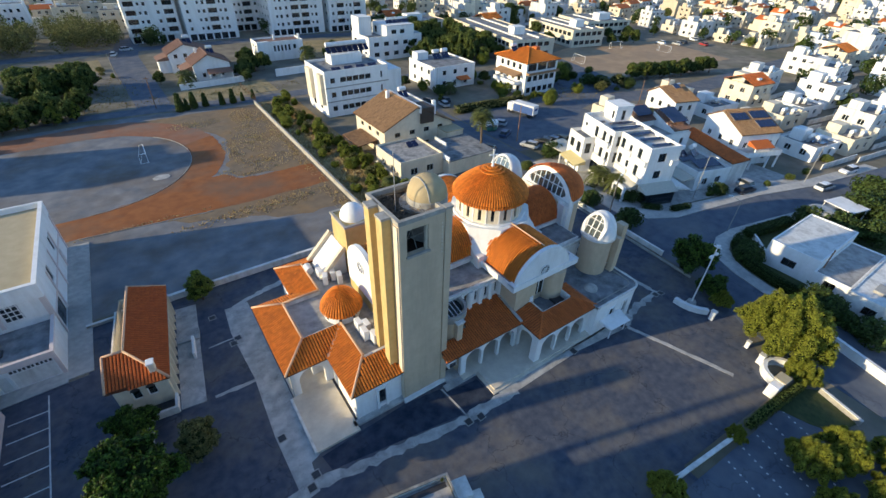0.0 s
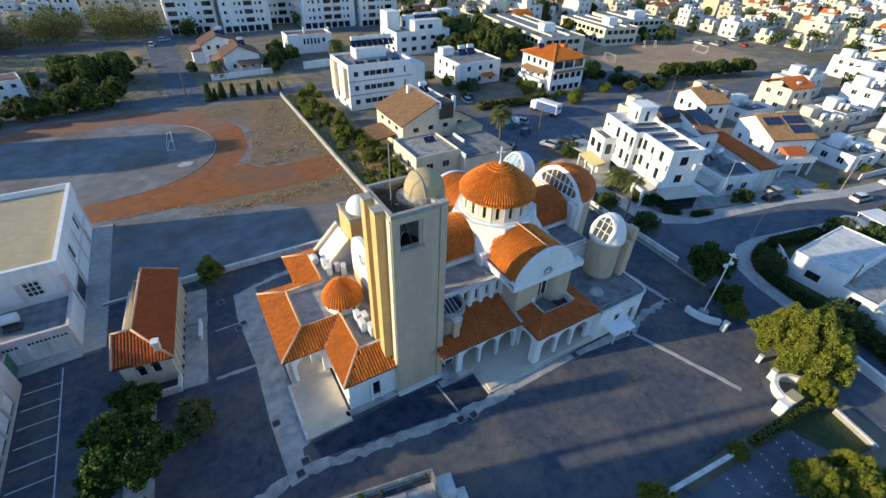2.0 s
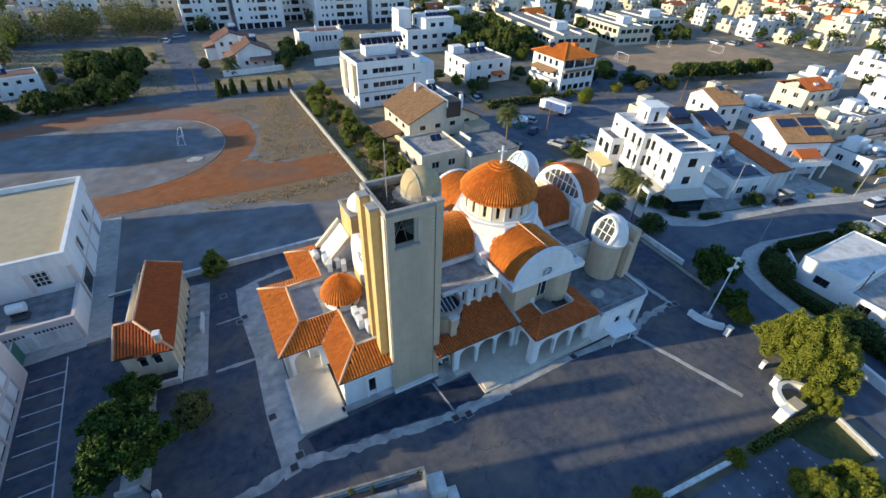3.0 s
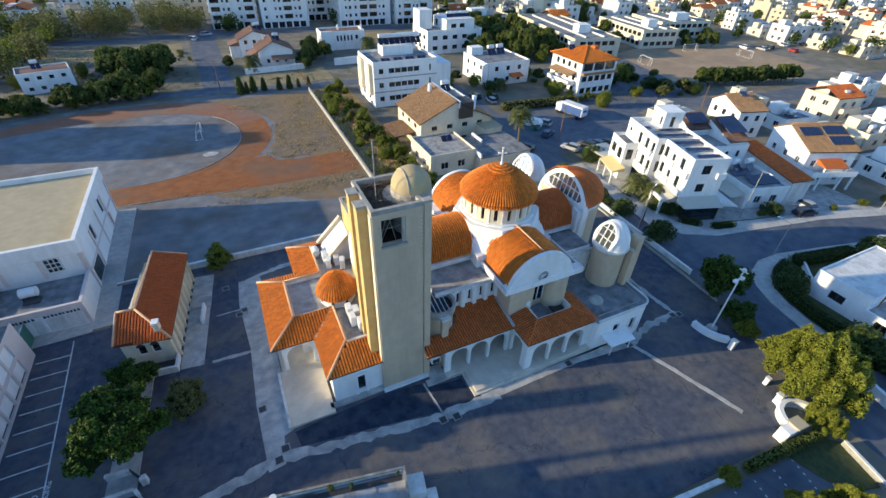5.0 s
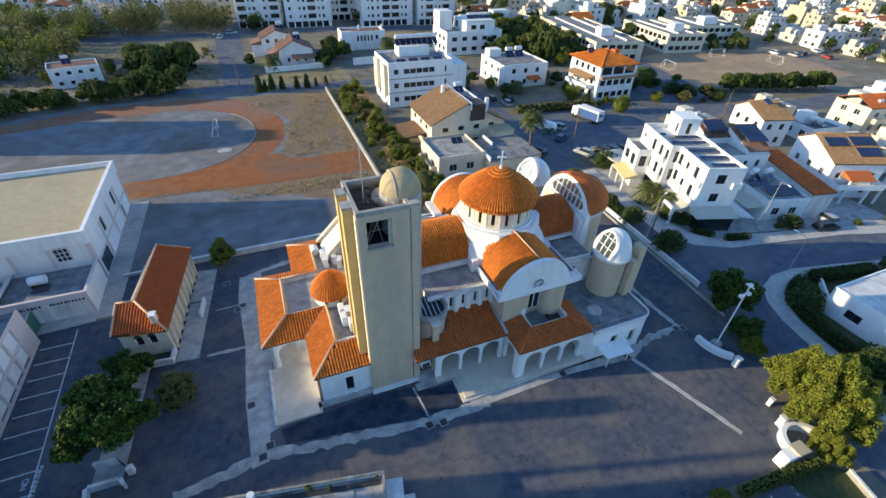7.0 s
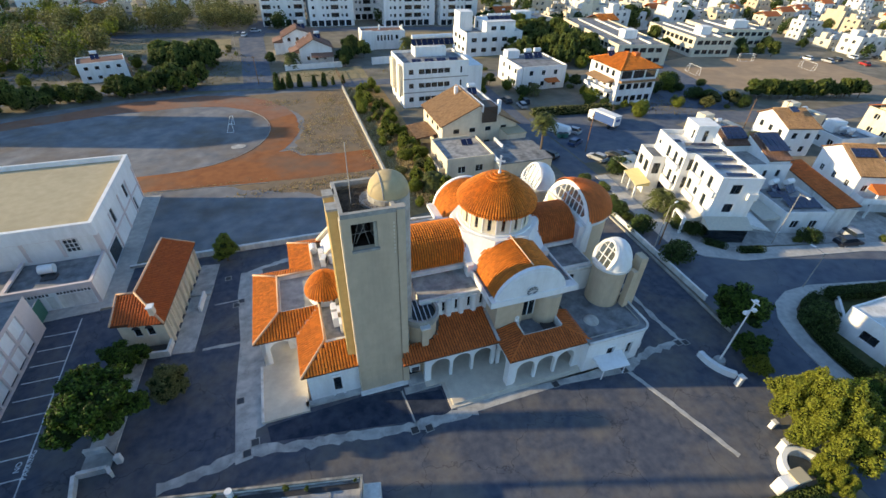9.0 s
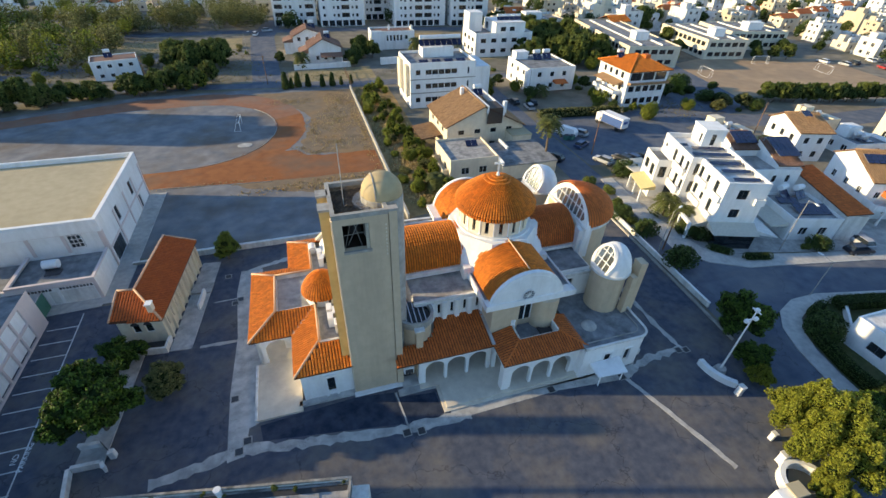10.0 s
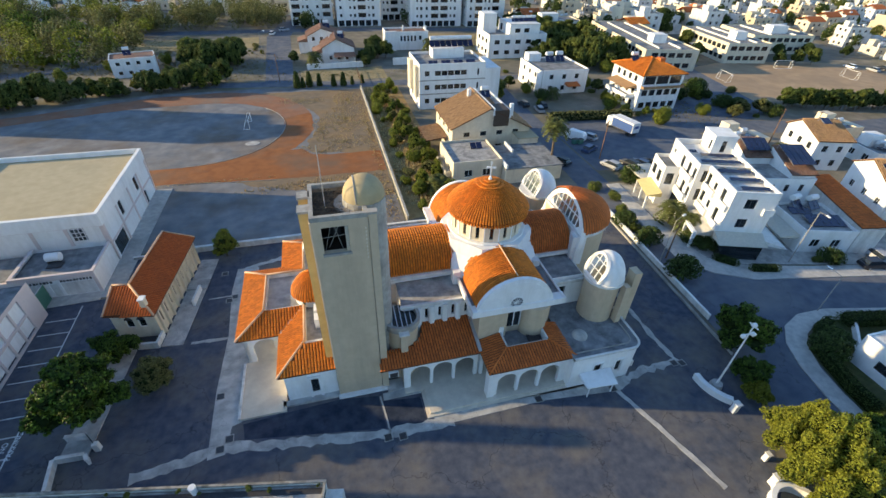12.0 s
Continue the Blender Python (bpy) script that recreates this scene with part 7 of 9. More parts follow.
brown = gable_house("white_villa", "slim white villa with a brown tiled roof", 112.4, 119.4, 56.3, 66.3, 6.4, 8.4, 0.64, "x", M_WHITE, M_TILE_BROWN, floors=2, key="dark", turn=-15)
solar_array(115.4, 61.0, 8.5, 1.8, 2.0, -15, 17)

# house with brown roof north of the church
bh = gable_house("cream_gabled_house", "cream two-storey house with a wide brown tiled roof", 40.2, 57.2, 78.2, 91.6, 6.0, 9.6, 0.46, "y", M_CREAM, M_TILE_BROWN, (1.3, 0.95, 3.6, 1.0), 2, 0.5, 5.2, "dark")
part("roof_terrace", boxes((0.2, 3.4, -7.2, -3.0, 6.0, 9.3)), M_DARKWOOD, bh, "dark recessed roof terrace")
each("terrace_cheek", boxes((-0.1, 0.2, -7.3, 6.8, 8.3, 9.8), (3.4, 3.75, -7.3, 6.8, 7.6, 9.2)), M_WHITE, bh)
each("chimney", boxes((-2.4, -1.7, 3.0, 3.7, 8.6, 10.6), (4.2, 4.9, -5.6, -4.9, 7.4, 9.9)), M_WHITE, bh)
water_tank(50.0, 87.5, 9.0, 0)
pg = thing("pergola_roof", "lean-to with a brown tiled roof beside the house", "pergola", "", pose(38.0, 85.0, 0))
tiled_plane(pg, [(-2.6, -4.0), (1.9, -4.0), (1.9, 4.0), (-2.6, 4.0)], lambda x, y: 2.6 + 0.12 * (x + 2.6), (0, 1), M_TILE_BROWN, pitch=0.34, course=0.6)
for x, y in ((-2.4, -3.8), (-2.4, 3.8), (1.7, -3.8), (1.7, 3.8)):
    part("post", boxes((x - 0.1, x + 0.1, y - 0.1, y + 0.1, 0, 2.6)), M_BROWNWOOD, pg)
# flat house between
fh_, hz = flat_house("cream_flat_house", "cream single-storey house with a grey flat roof", 37.2, 46.8, 66.4, 76.4, 1, 3.9, M_CREAM, M_PALEDECK, 0, 0.35, (1.6, 1.4, 3.6, 1.1), "SWEN", "white")
balcony(fh_, (-4.8, 3.0), (-4.8, -3.8), 1.0, 1.2, 1.0, M_CREAM)
solar_array(43.6, 73.0, 3.9, 2.4, 1.5, 0, 30)
gf = thing("flat_garage", "long grey flat garage roof beside the house", "garage", "", pose(52.4, 69.6, 0))
part("wall", boxes((-5.5, 6.0, -5.2, 5.2, 0, 2.9)), M_CREAM, gf)
part("roof", boxes((-5.6, 6.1, -5.3, 5.3, 2.9, 3.1)), M_ROOFDECK, gf)
each("upstand", boxes((-5.6, -5.3, -5.3, 5.3, 3.1, 3.9), (-2.0, -1.7, 1.0, 5.3, 3.1, 3.9)), M_WHITE, gf)
gb_ = thing("garden_store", "small cream box building with a flat roof", "shed", "", pose(55.6, 77.0, 0))
part("wall", soft_box(-2.2, 2.2, -2.4, 2.4, 0, 4.2, 0.04), M_CREAM, gb_)
part("roof", boxes((-2.3, 2.3, -2.5, 2.5, 4.2, 4.35)), M_SANDROOF, gb_)

# white apartment block with a row of roof tanks
wa, hz = flat_house("white_apartment_block", "white three-storey block with ribbon windows and roof tanks", 39.6, 57.0, 107.0, 120.0, 3, 3.4, M_WHITE, M_ROOFDECK, 0.4, 0.6, (1.6, 1.5, 4.6, 1.0), "W", "dark", custom={"S": [h for f in range(3) for h in [(1.4, 2.6, 1.5 + 3.4 * f, 2.7 + 3.4 * f)] + [(4.0 + 1.7 * i, 5.55 + 1.7 * i, 1.5 + 3.4 * f, 2.7 + 3.4 * f) for i in range(5)] + [(15.2, 15.7, 1.3 + 3.4 * f, 2.9 + 3.4 * f)]]})
each("floor_band", boxes((-8.75, 8.75, -6.56, -6.5, 3.7, 3.95), (-8.75, 8.75, -6.56, -6.5, 7.1, 7.35)), M_CEMENT, wa)
part("roof_room", boxes((-3.5, 5.0, 1.0, 5.0, 10.6, 13.0)), M_WHITE, wa)
each("corner_bay", boxes((-9.6, -8.7, -5.6, -3.4, 3.0, 10.4), (-9.6, -8.7, 1.4, 4.4, 3.0, 10.4)), M_CREAM, wa)
part("side_wing", boxes((8.7, 13.2, -5.5, 6.5, 0, 9.4)), M_WHITE, wa)
for k in range(7):
    water_tank(45.6 + 1.55 * k, 116.8, 13.0, 0, 1.15)
for k in range(4):
    solar_array(43.5 + 3.3 * k, 108.8, 10.7, 2.4, 1.3, 0, 25)
# flat white house with roof tanks
f2, hz = flat_house("white_flat_house", "white two-storey house with a flat roof and tank pair", 76.0, 91.0, 113.2, 128.0, 2, 3.1, M_WHITE, M_ROOFDECK, 0, 0.4, (1.2, 1.3, 4.0, 1.0), "SWE", "dark")
part("roof_room", boxes((-6.5, -2.5, 4.0, 7.2, 6.2, 8.4)), M_WHITE, f2)
part("porch_roof", prism(bmesh.new(), [(0.5, -9.8), (4.5, -9.8), (4.5, -7.4), (0.5, -7.4)], 2.5, [2.6, 2.6, 3.2, 3.2]), M_TILE_RED, f2)
water_tank(83.5, 124.0, 6.2, 0, 1.25)
water_tank(87.0, 124.4, 6.2, 0, 1.25)
# house with hipped orange roof
oh, hz = flat_house("orange_roofed_house", "white three-storey house with a hipped orange roof", 96.0, 108.5, 95.5, 109.0, 3, 3.1, M_WHITE, M_ROOFDECK, 0, 0.0, (1.2, 1.5, 2.6, 0.9), "WE", "dark", custom={"S": [(0.8 + 2.3 * i, 2.5 + 2.3 * i, z, z + 1.5) for i in range(5) for z in (0.8, 4.0)] + [(0.6, 4.0, 6.9, 8.9), (4.4, 8.0, 6.9, 8.9), (8.4, 11.8, 6.9, 8.9)]})
hip_roof(oh, -6.9, 6.9, -7.4, 7.4, 9.3, 12.0, M_TILE)
part("dormer", boxes((1.0, 2.6, -2.4, -0.6, 10.6, 12.2)), M_TILE_RED, oh)
part("awning_roof", prism(bmesh.new(), [(-9.2, -5.0), (-6.2, -5.0), (-6.2, 4.6), (-9.2, 4.6)], 5.6, [5.7, 6.5, 6.5, 5.7]), M_TILE_BROWN, oh)
balcony(oh, (-6.25, 4.6), (-6.25, -5.0), 3.2, 2.6, 0.9)
balcony(oh, (-6.2, -6.75), (6.2, -6.75), 6.2, 1.2, 0.5, M_TILE_BROWN)
water_tank(99.0, 105.0, 10.6, 0, 1.0)
# white terraced apartment building
ta, hz = flat_house("terraced_apartments", "white apartment house with set-back top floor", 75.0, 97.0, 154.0, 168.0, 2, 3.4, M_WHITE, M_ROOFDECK, 0.4, 0.8, (2.0, 1.4, 4.0, 1.0), "SWE", "dark")
local_block(ta, -3.0, 8.5, -5.6, 6.0, 7.2, 11.0, {"S": [(2, 4, 1.0, 2.4), (5.5, 7.5, 1.0, 2.4)], "W": [(2, 4, 0.6, 2.8)]}, name="top_floor")
part("top_roof", boxes((-3.0, 8.5, -5.6, 6.0, 10.9, 11.05)), M_WHITE, ta)
part("stair_tower", boxes((-11.0, -6.0, 0.5, 6.5, 7.2, 13.5)), M_WHITE, ta)
for k in range(5):
    water_tank(86.0 + 1.9 * k, 160.0, 11.0, 0, 0.9)
# villas with tiled roofs
v1 = gable_house("white_villa", "white villa with red-brown gabled roofs and a porch", 17.4, 27.8, 155.6, 165.0, 5.0, 7.6, 0.45, "y", M_WHITE, M_TILE_VILLA, (0.9, 1.2, 2.6, 1.3), 2, 0.5)
part("side_wing", boxes((-8.0, -5.2, -3.0, 3.2, 0, 3.4)), M_WHITE, v1)
part("wing_roof", prism(bmesh.new(), [(-8.4, -3.4), (-5.2, -3.4), (-5.2, 3.6), (-8.4, 3.6)], 3.2, [3.4, 4.6, 4.6, 3.4]), M_TILE_VILLA, v1)
part("porch_roof", prism(bmesh.new(), [(-1.6, -7.2), (5.4, -7.2), (5.4, -4.7), (-1.6, -4.7)], 2.5, [2.6, 2.6, 3.5, 3.5]), M_TILE_VILLA, v1)
each("porch_post", boxes((-1.4, -1.1, -7.0, -6.7, 0, 2.5), (1.7, 2.0, -7.0, -6.7, 0, 2.5), (4.9, 5.2, -7.0, -6.7, 0, 2.5)), M_WHITE, v1)
each("chimney", boxes((1.0, 1.7, 2.0, 2.7, 6.4, 8.6), (-2.6, -2.0, 3.0, 3.6, 6.0, 8.2)), M_WHITE, v1)
water_tank(24.0, 162.0, 6.6, 0, 1.0)
v2 = gable_house("white_villa", "white villa with a low red-brown tiled roof", 13.0, 25.5, 170.0, 179.0, 5.8, 8.2, 0.4, "y", M_WHITE, M_TILE_VILLA, (1.0, 1.2, 2.8, 1.3), 2, 0.5)
part("side_wing", boxes((-9.4, -6.2, -3.5, 2.5, 0, 4.0)), M_WHITE, v2)
part("wing_roof", prism(bmesh.new(), [(-9.8, -3.9), (-6.2, -3.9), (-6.2, 2.9), (-9.8, 2.9)], 3.8, [4.0, 5.2, 5.2, 4.0]), M_TILE_VILLA, v2)
water_tank(20.0, 176.0, 7.2, 0, 1.2)
v3, hz = flat_house("white_villa", "long white house with tall slim windows and small chimneys", 41.0, 57.0, 171.5, 180.0, 2, 2.9, M_WHITE, M_TILE_VILLA, 0, 0.5, key="dark", sides="W",
                    custom={"S": [(1.2, 2.2, 0.8, 2.4), (1.2, 2.0, 3.6, 4.9)] + [(5.4 + 1.3 * k, 6.1 + 1.3 * k, 3.0, 4.9) for k in range(5)] + [(12.4, 13.4, 3.4, 4.8)]})
part("front_bay", boxes((-8.4, -4.4, -5.2, -4.25, 0, 6.6)), M_WHITE, v3)
each("chimney", boxes((-1.0, -0.4, 0.5, 1.1, 5.8, 7.6), (7.2, 7.8, -2.0, -1.4, 5.8, 7.8)), M_WHITE, v3)
fwh, hz = flat_house("white_row_house", "white two-storey house with a red-tiled roof edge", -5.8, 5.8, -4.0, 4.0, 2, 2.5, M_WHITE, M_TILE_VILLA, 0, 0.25, (1.0, 0.9, 2.6, 0.9), "SE", "dark")
fwh.matrix_basis = pose(-37.6, 153.0, 0, 0, 0, 15)
water_tank(-39, 154, 5.0, 20)
# school buildings
for x, y, w, d, turn in ((136.5, 155, 19, 52, -10), (171.5, 150, 17, 32, -9), (198, 156, 26, 22, -9), (112, 188, 30, 12, 0)):
    sb_, hz = flat_house("school_block", "pale flat-roofed school block with window bands", -w / 2, w / 2, -d / 2, d / 2, 2, 3.3, M_CREAM, M_ROOFDECK, 0, 0.35, (2.3, 1.5, 3.0, 1.1), "SW", "dark", group="school blocks")
    sb_.matrix_basis = pose(x, y, 0, 0, 0, turn)
    each("roof_ridge", boxes((-w * 0.2, -w * 0.2 + 0.4, -d * 0.45, d * 0.45, hz, hz + 0.5), (w * 0.2, w * 0.2 + 0.4, -d * 0.45, d * 0.45, hz, hz + 0.5)), M_WHITE_OLD, sb_)
    part("stair_house", boxes((-w * 0.1, w * 0.16, -d * 0.28, -d * 0.28 + 4.5, hz, hz + 2.8)), M_WHITE, sb_)
    part("entrance_canopy", boxes((-w / 2 - 2.6, -w / 2, -d * 0.1, d * 0.12, 2.9, 3.1)), M_WHITE, sb_)
# apartment towers at the back
def tower_front(pattern, floors, base, fh=3.1):
    """Openings of a tower's front: w a small window, d two of them, b a deep balcony bay, p plain wall; with the bays and the length."""
    u, holes, bays = 0.4, [], []
    for c in pattern:
        wide = {"w": 3.0, "d": 3.8, "b": 4.4, "p": 1.8}[c]
        if c == "b":
            bays.append((u + 0.2, u + wide - 0.2))
        for f in range(floors):
            z = base + fh * f
            if c == "w":
                holes.append((u + 1.0, u + 2.0, z + 1.0, z + 2.2))
            elif c == "d":
                holes += [(u + 0.5, u + 1.3, z + 1.1, z + 2.1), (u + 2.3, u + 3.3, z + 0.9, z + 2.2)]
            elif c == "b":
                holes.append((u + 0.5, u + wide - 0.5, z + 0.1, z + 2.5))
        u += wide
    return holes, bays, u + 0.4


for x0, y0, depth, fl, pattern in ((6.6, 222, 16, 8, "bdpwb"), (26.4, 218.5, 17, 8, "wpdbdp"), (58.7, 214, 18, 9, "pdwbbdp"), (84.6, 212, 16, 8, "wbdbp"), (48.0, 232, 14, 6, "dbw"), (-40, 272, 14, 2, "wwdw")):
    holes, bays, long_ = tower_front(pattern, fl, 2.8)
    piers = [(0.6 + 3.0 * i, 3.0 + 3.0 * i, 0.1, 2.4) for i in range(int((long_ - 1.2) / 3.0))]
    ab_, hz = flat_house("apartment_tower", "tall white apartment block with stacked balconies", x0, x0 + long_, y0, y0 + depth, fl, 3.1, M_WHITE, M_ROOFDECK, 2.8, 0.9, (1.1, 1.3, 4.2, 0.8), "W", "dark", group="apartment towers", custom={"S": holes + piers})
    for b0, b1 in bays:
        for f in range(fl):
            balcony(ab_, (b0 - long_ / 2, -depth / 2), (b1 - long_ / 2, -depth / 2), 2.8 + 3.1 * f, 1.3, 1.0)
# blocks added out of view west of yard and field to shade them
wb, hz = flat_house("western_apartments", "added pale block with a tower, unseen, shading the yard", -50, -36, 31.2, 50.6, 3, 3.5, M_CREAM, M_ROOFDECK, 0.4, 0.6, group="western apartment houses")
# upright added to throw a dark band across the yard
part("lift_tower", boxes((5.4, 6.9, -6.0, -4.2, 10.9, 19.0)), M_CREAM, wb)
flat_house("western_apartments", "added slim pale block, unseen, casting one narrow shadow stripe", -36.7, -36, 28.95, 29.4, 7, 3.1, M_CREAM, M_ROOFDECK, 0, 0.8, sides="", group="western apartment houses")
flat_house("western_apartments", "added tall pale block, unseen, shading the lower yard", -50, -36, -14, 27.4, 7, 3.1, M_CREAM, M_ROOFDECK, 0, 0.8, group="western apartment houses")
wf, hz = flat_house("western_apartments", "added pale block, unseen, shading the sports field", -84, -70, 116, 131, 6, 3.1, M_CREAM, M_ROOFDECK, 0, 0.3, group="western apartment houses")
# steps added on top to shape the end of the field's shadow
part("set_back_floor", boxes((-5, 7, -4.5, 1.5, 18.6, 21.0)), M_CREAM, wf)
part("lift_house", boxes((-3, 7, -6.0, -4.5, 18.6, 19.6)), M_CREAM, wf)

# low houses south-east of the junction
r1, hz = flat_house("white_bungalow", "white bungalow with a pale blue-grey flat roof", 71.0, 84.6, 9.4, 15.9, 1, 4.0, M_WHITE, M_WHITE_OLD, 0, 0.12, (1.8, 1.2, 3.4, 1.2), "SWN", "dark")
r2, hz = flat_house("white_bungalow", "white bungalow with a patched flat roof", 68.4, 82.0, -3.6, 4.9, 1, 3.2, M_WHITE_OLD, M_WHITE_OLD, 0, 0.2, (1.4, 1.2, 3.0, 1.2), "WN", "dark")
link, hz = flat_house("white_bungalow", "low white link house with a pale flat roof", 69.9, 83.0, 5.0, 9.35, 1, 2.9, M_WHITE, M_PALEDECK, 0, 0.15, (1.4, 1.2, 3.0, 1.2), "W", "dark")
for x, y, w, d in ((71.2, 3.2, 2.4, 1.6), (73.5, -1.0, 1.2, 1.0)):
    part("roof_hatch", soft_box(x - 75.2, x - 75.2 + w, y - 0.65 - d, y - 0.65, 3.2, 3.55, 0.04), M_CEMENT, r2)
r3, hz = flat_house("white_bungalow", "white bungalow with vents on its flat roof", 67.0, 78.0, -16, -4, 1, 3.4, M_WHITE_OLD, M_ROOFDECK, 0, 0.3, (1.4, 1.2, 3.0, 1.2), "WN", "dark")
can = thing("white_canopy", "flat white canopy roof on thin posts", "canopy", "", pose(96.1, 14.3, 0, 0, 0, -14))
part("sheet_roof", boxes((-2.3, 2.3, -2.4, 2.4, 2.9, 3.05)), M_WHITE, can)
for x, y in ((-2.1, -2.2), (2.1, -2.2), (-2.1, 2.2), (2.1, 2.2)):
    part("post", boxes((x - 0.06, x + 0.06, y - 0.06, y + 0.06, 0, 2.9)), M_WHITEMETAL, can)
cu_ = thing("green_canopy", "round green netting canopy beside the bungalow", "canopy", "", pose(91.2, 16.0, 0))
part("cloth", lathe(bmesh.new(), 0, 0, [(2.2, 2.5), (2.0, 2.75), (1.2, 3.0), (0, 3.1)], 20), M_CONCRETE, cu_)
part("post", boxes((-0.06, 0.06, -0.06, 0.06, 0, 3.0)), M_METAL, cu_)

# rows of houses eastward along the street and out to the horizon
TOWN_WINDOWS[0] = True
FAR = []
rnd = random.Random(21)
SHAPES = ((9, 8, 1, M_WHITE), (10, 8, 2, M_WHITE_OLD), (9, 9, 2, M_CREAM), (8, 10, 2, M_WHITE), (10, 8, 1, M_CREAM), (10, 9, 2, M_CREAM), (10, 9, 3, M_CREAM), (12, 9, 2, M_WHITE_OLD), (8, 7, 1, M_CREAM), (11, 9, 3, M_WHITE_OLD))
for k, (w, d, fl, wallm) in enumerate(SHAPES):
    kindw = "white" if wallm is M_WHITE else "cream" if wallm is M_CREAM else "weathered grey-white"
    ob, h = flat_house("town_house", kindw + " flat-roofed town house with tanks and roof clutter" if k not in (2, 5) else kindw + " town house under a hipped tiled roof",
                       -w / 2, w / 2, -d / 2, d / 2, fl, 3.1, wallm, M_ROOFDECK, 0, rnd.choice((0.3, 0.8)), (1.3, 1.3, 3.4, 1.0), "SW", "dark", group="town houses")
    part("roof_room", boxes((-w * 0.3, w * 0.05, d * 0.05, d * 0.4, h, h + 2.4)), wallm, ob)
    for i in range(2):
        u, v = rnd.uniform(-w * 0.3, w * 0.35), rnd.uniform(-d * 0.35, 0)
        part("roof_tank", beam(bmesh.new(), (u - 0.7, v, h + 1.3), (u + 0.7, v, h + 1.3), 0.9, n=10), M_WHITEMETAL, ob)
        part("tank_stand", boxes((u - 0.6, u + 0.6, v - 0.4, v + 0.4, h, h + 0.9)), M_METAL, ob)
        part("roof_collector", boxes((u - 1.0, u + 1.0, v - 1.6, v - 0.5, h + 0.35, h + 0.45)), M_SOLAR, ob)
    part("side_annex", boxes((w / 2, w / 2 + 3.0, -d * 0.4, d * 0.3, 0, max(3.0, h - 3.1))), wallm, ob)
    part("yard_wall", boxes((-w / 2 - 1.5, w / 2 + 3.0, -d / 2 - 3.2, -d / 2 - 3.0, 0, 1.3)), M_WHITE_OLD, ob)
    for f in range(1, fl):
        balcony(ob, (-w * 0.3, -d / 2), (w * 0.2, -d / 2), 3.1 * f, 1.3, 1.0, wallm)
    if k in (2, 5):
        for side, (poly, hf, al) in enumerate(((((-w / 2 - 0.3, -d / 2 - 0.3), (w / 2 + 0.3, -d / 2 - 0.3), (w / 2 + 0.3, 0), (-w / 2 - 0.3, 0)), lambda x, y: h + 2.3 + y * 0.4, (1, 0)),
                                               (((-w / 2 - 0.3, 0), (w / 2 + 0.3, 0), (w / 2 + 0.3, d / 2 + 0.3), (-w / 2 - 0.3, d / 2 + 0.3)), lambda x, y: h + 2.3 - y * 0.4, (1, 0)))):
            tiled_plane(ob, list(poly), hf, al, M_TILE_RED if k == 2 else M_TILE, pitch=0.6, course=1.2)
    FAR.append(ob)
TOWN_WINDOWS[0] = False
used = []


def free(x, y, r=13):
    if any((x - a) ** 2 + (y - b) ** 2 < r * r for a, b in used):
        return False
    used.append((x, y))
    return True


spots = []
for x, y, k in ((124, 31, 0), (136, 28, 4), (127, 45, 8), (131, 58, 0), (139, 44, 4), (148, 29, 1), (133, 71, 8), (149, 58, 2), (153, 45, 0), (160, 31, 4), (166, 62, 1), (170, 46, 3), (178, 30, 0),
                (118, 2, 0), (132, 0, 4), (148, -3, 1), (110, -14, 4), (128, -16, 8), (95, -8, 0), (165, -6, 3), (182, -10, 1), (104, 70, 8)):
    spots.append((x, y, k))
    used.append((x, y))
for x, y in ((112, 205), (135, 214), (160, 200), (178, 222), (200, 205), (226, 190), (118, 232), (150, 240), (250, 180), (220, 232)):
    if free(x, y):
        spots.append((x, y, rnd.randrange(10)))
for i in range(4000):
    x = 150 + 480 * rnd.random() ** 1.15
    y = rnd.uniform(-140, 470)
    if x < 238 and 66 < y < 178:
        continue
    if x < 190 and y < 66:
        continue
    if y > 0.25 * x + 330 or y < -0.15 * x - 10 or -1 - 0.17 * (x - 180) < y < 20 - 0.17 * (x - 180):
        continue
    if free(x, y, 10.8 + 0.005 * x):
        spots.append((x, y, rnd.randrange(10)))
for i in range(900):
    x, y = rnd.uniform(-220, 240), rnd.uniform(250, 480)
    if x < -2 and y < 246:
        continue
    if free(x, y, 17):
        spots.append((x, y, rnd.randrange(10)))
head, tail = spots[:22], sorted(spots[22:], key=lambda s: math.hypot(s[0] - 60, s[1] - 30))
taken, far_rows = set(), []
for i, (x, y, k) in enumerate(head + tail):
    m = pose(x, y, 0, 0, 0, rnd.choice((0, 0, -8, 5, 90, 84)) if i >= 22 else (-8 if y < 60 else 0))
    if i < 22 or len(taken) < 10 or i < 64:
        if k not in taken:
            taken.add(k)
            FAR[k].matrix_basis = m
        elif i < 64:
            copy_thing(FAR[k], m)
        else:
            far_rows.append((k, m))
    else:
        far_rows.append((k, m))
# the houses beyond stand as one joined piece of town
pieces = []
for ob in FAR:
    rows_ = []
    for o in ob.children_recursive:
        if o.name.split(".")[0] in ("tiles", "ridge_cap"):
            continue
        local, up = o.matrix_basis.copy(), o.parent
        while up is not ob:
            local, up = up.matrix_basis @ local, up.parent
        co = np.array([(local @ v.co)[:] for v in o.data.vertices])
        rows_.append((co, [list(p.vertices) for p in o.data.polygons], [o.data.materials[p.material_index] for p in o.data.polygons]))
    pieces.append(rows_)
all_v, all_f, all_m, mats, base_i = [], [], [], [], 0
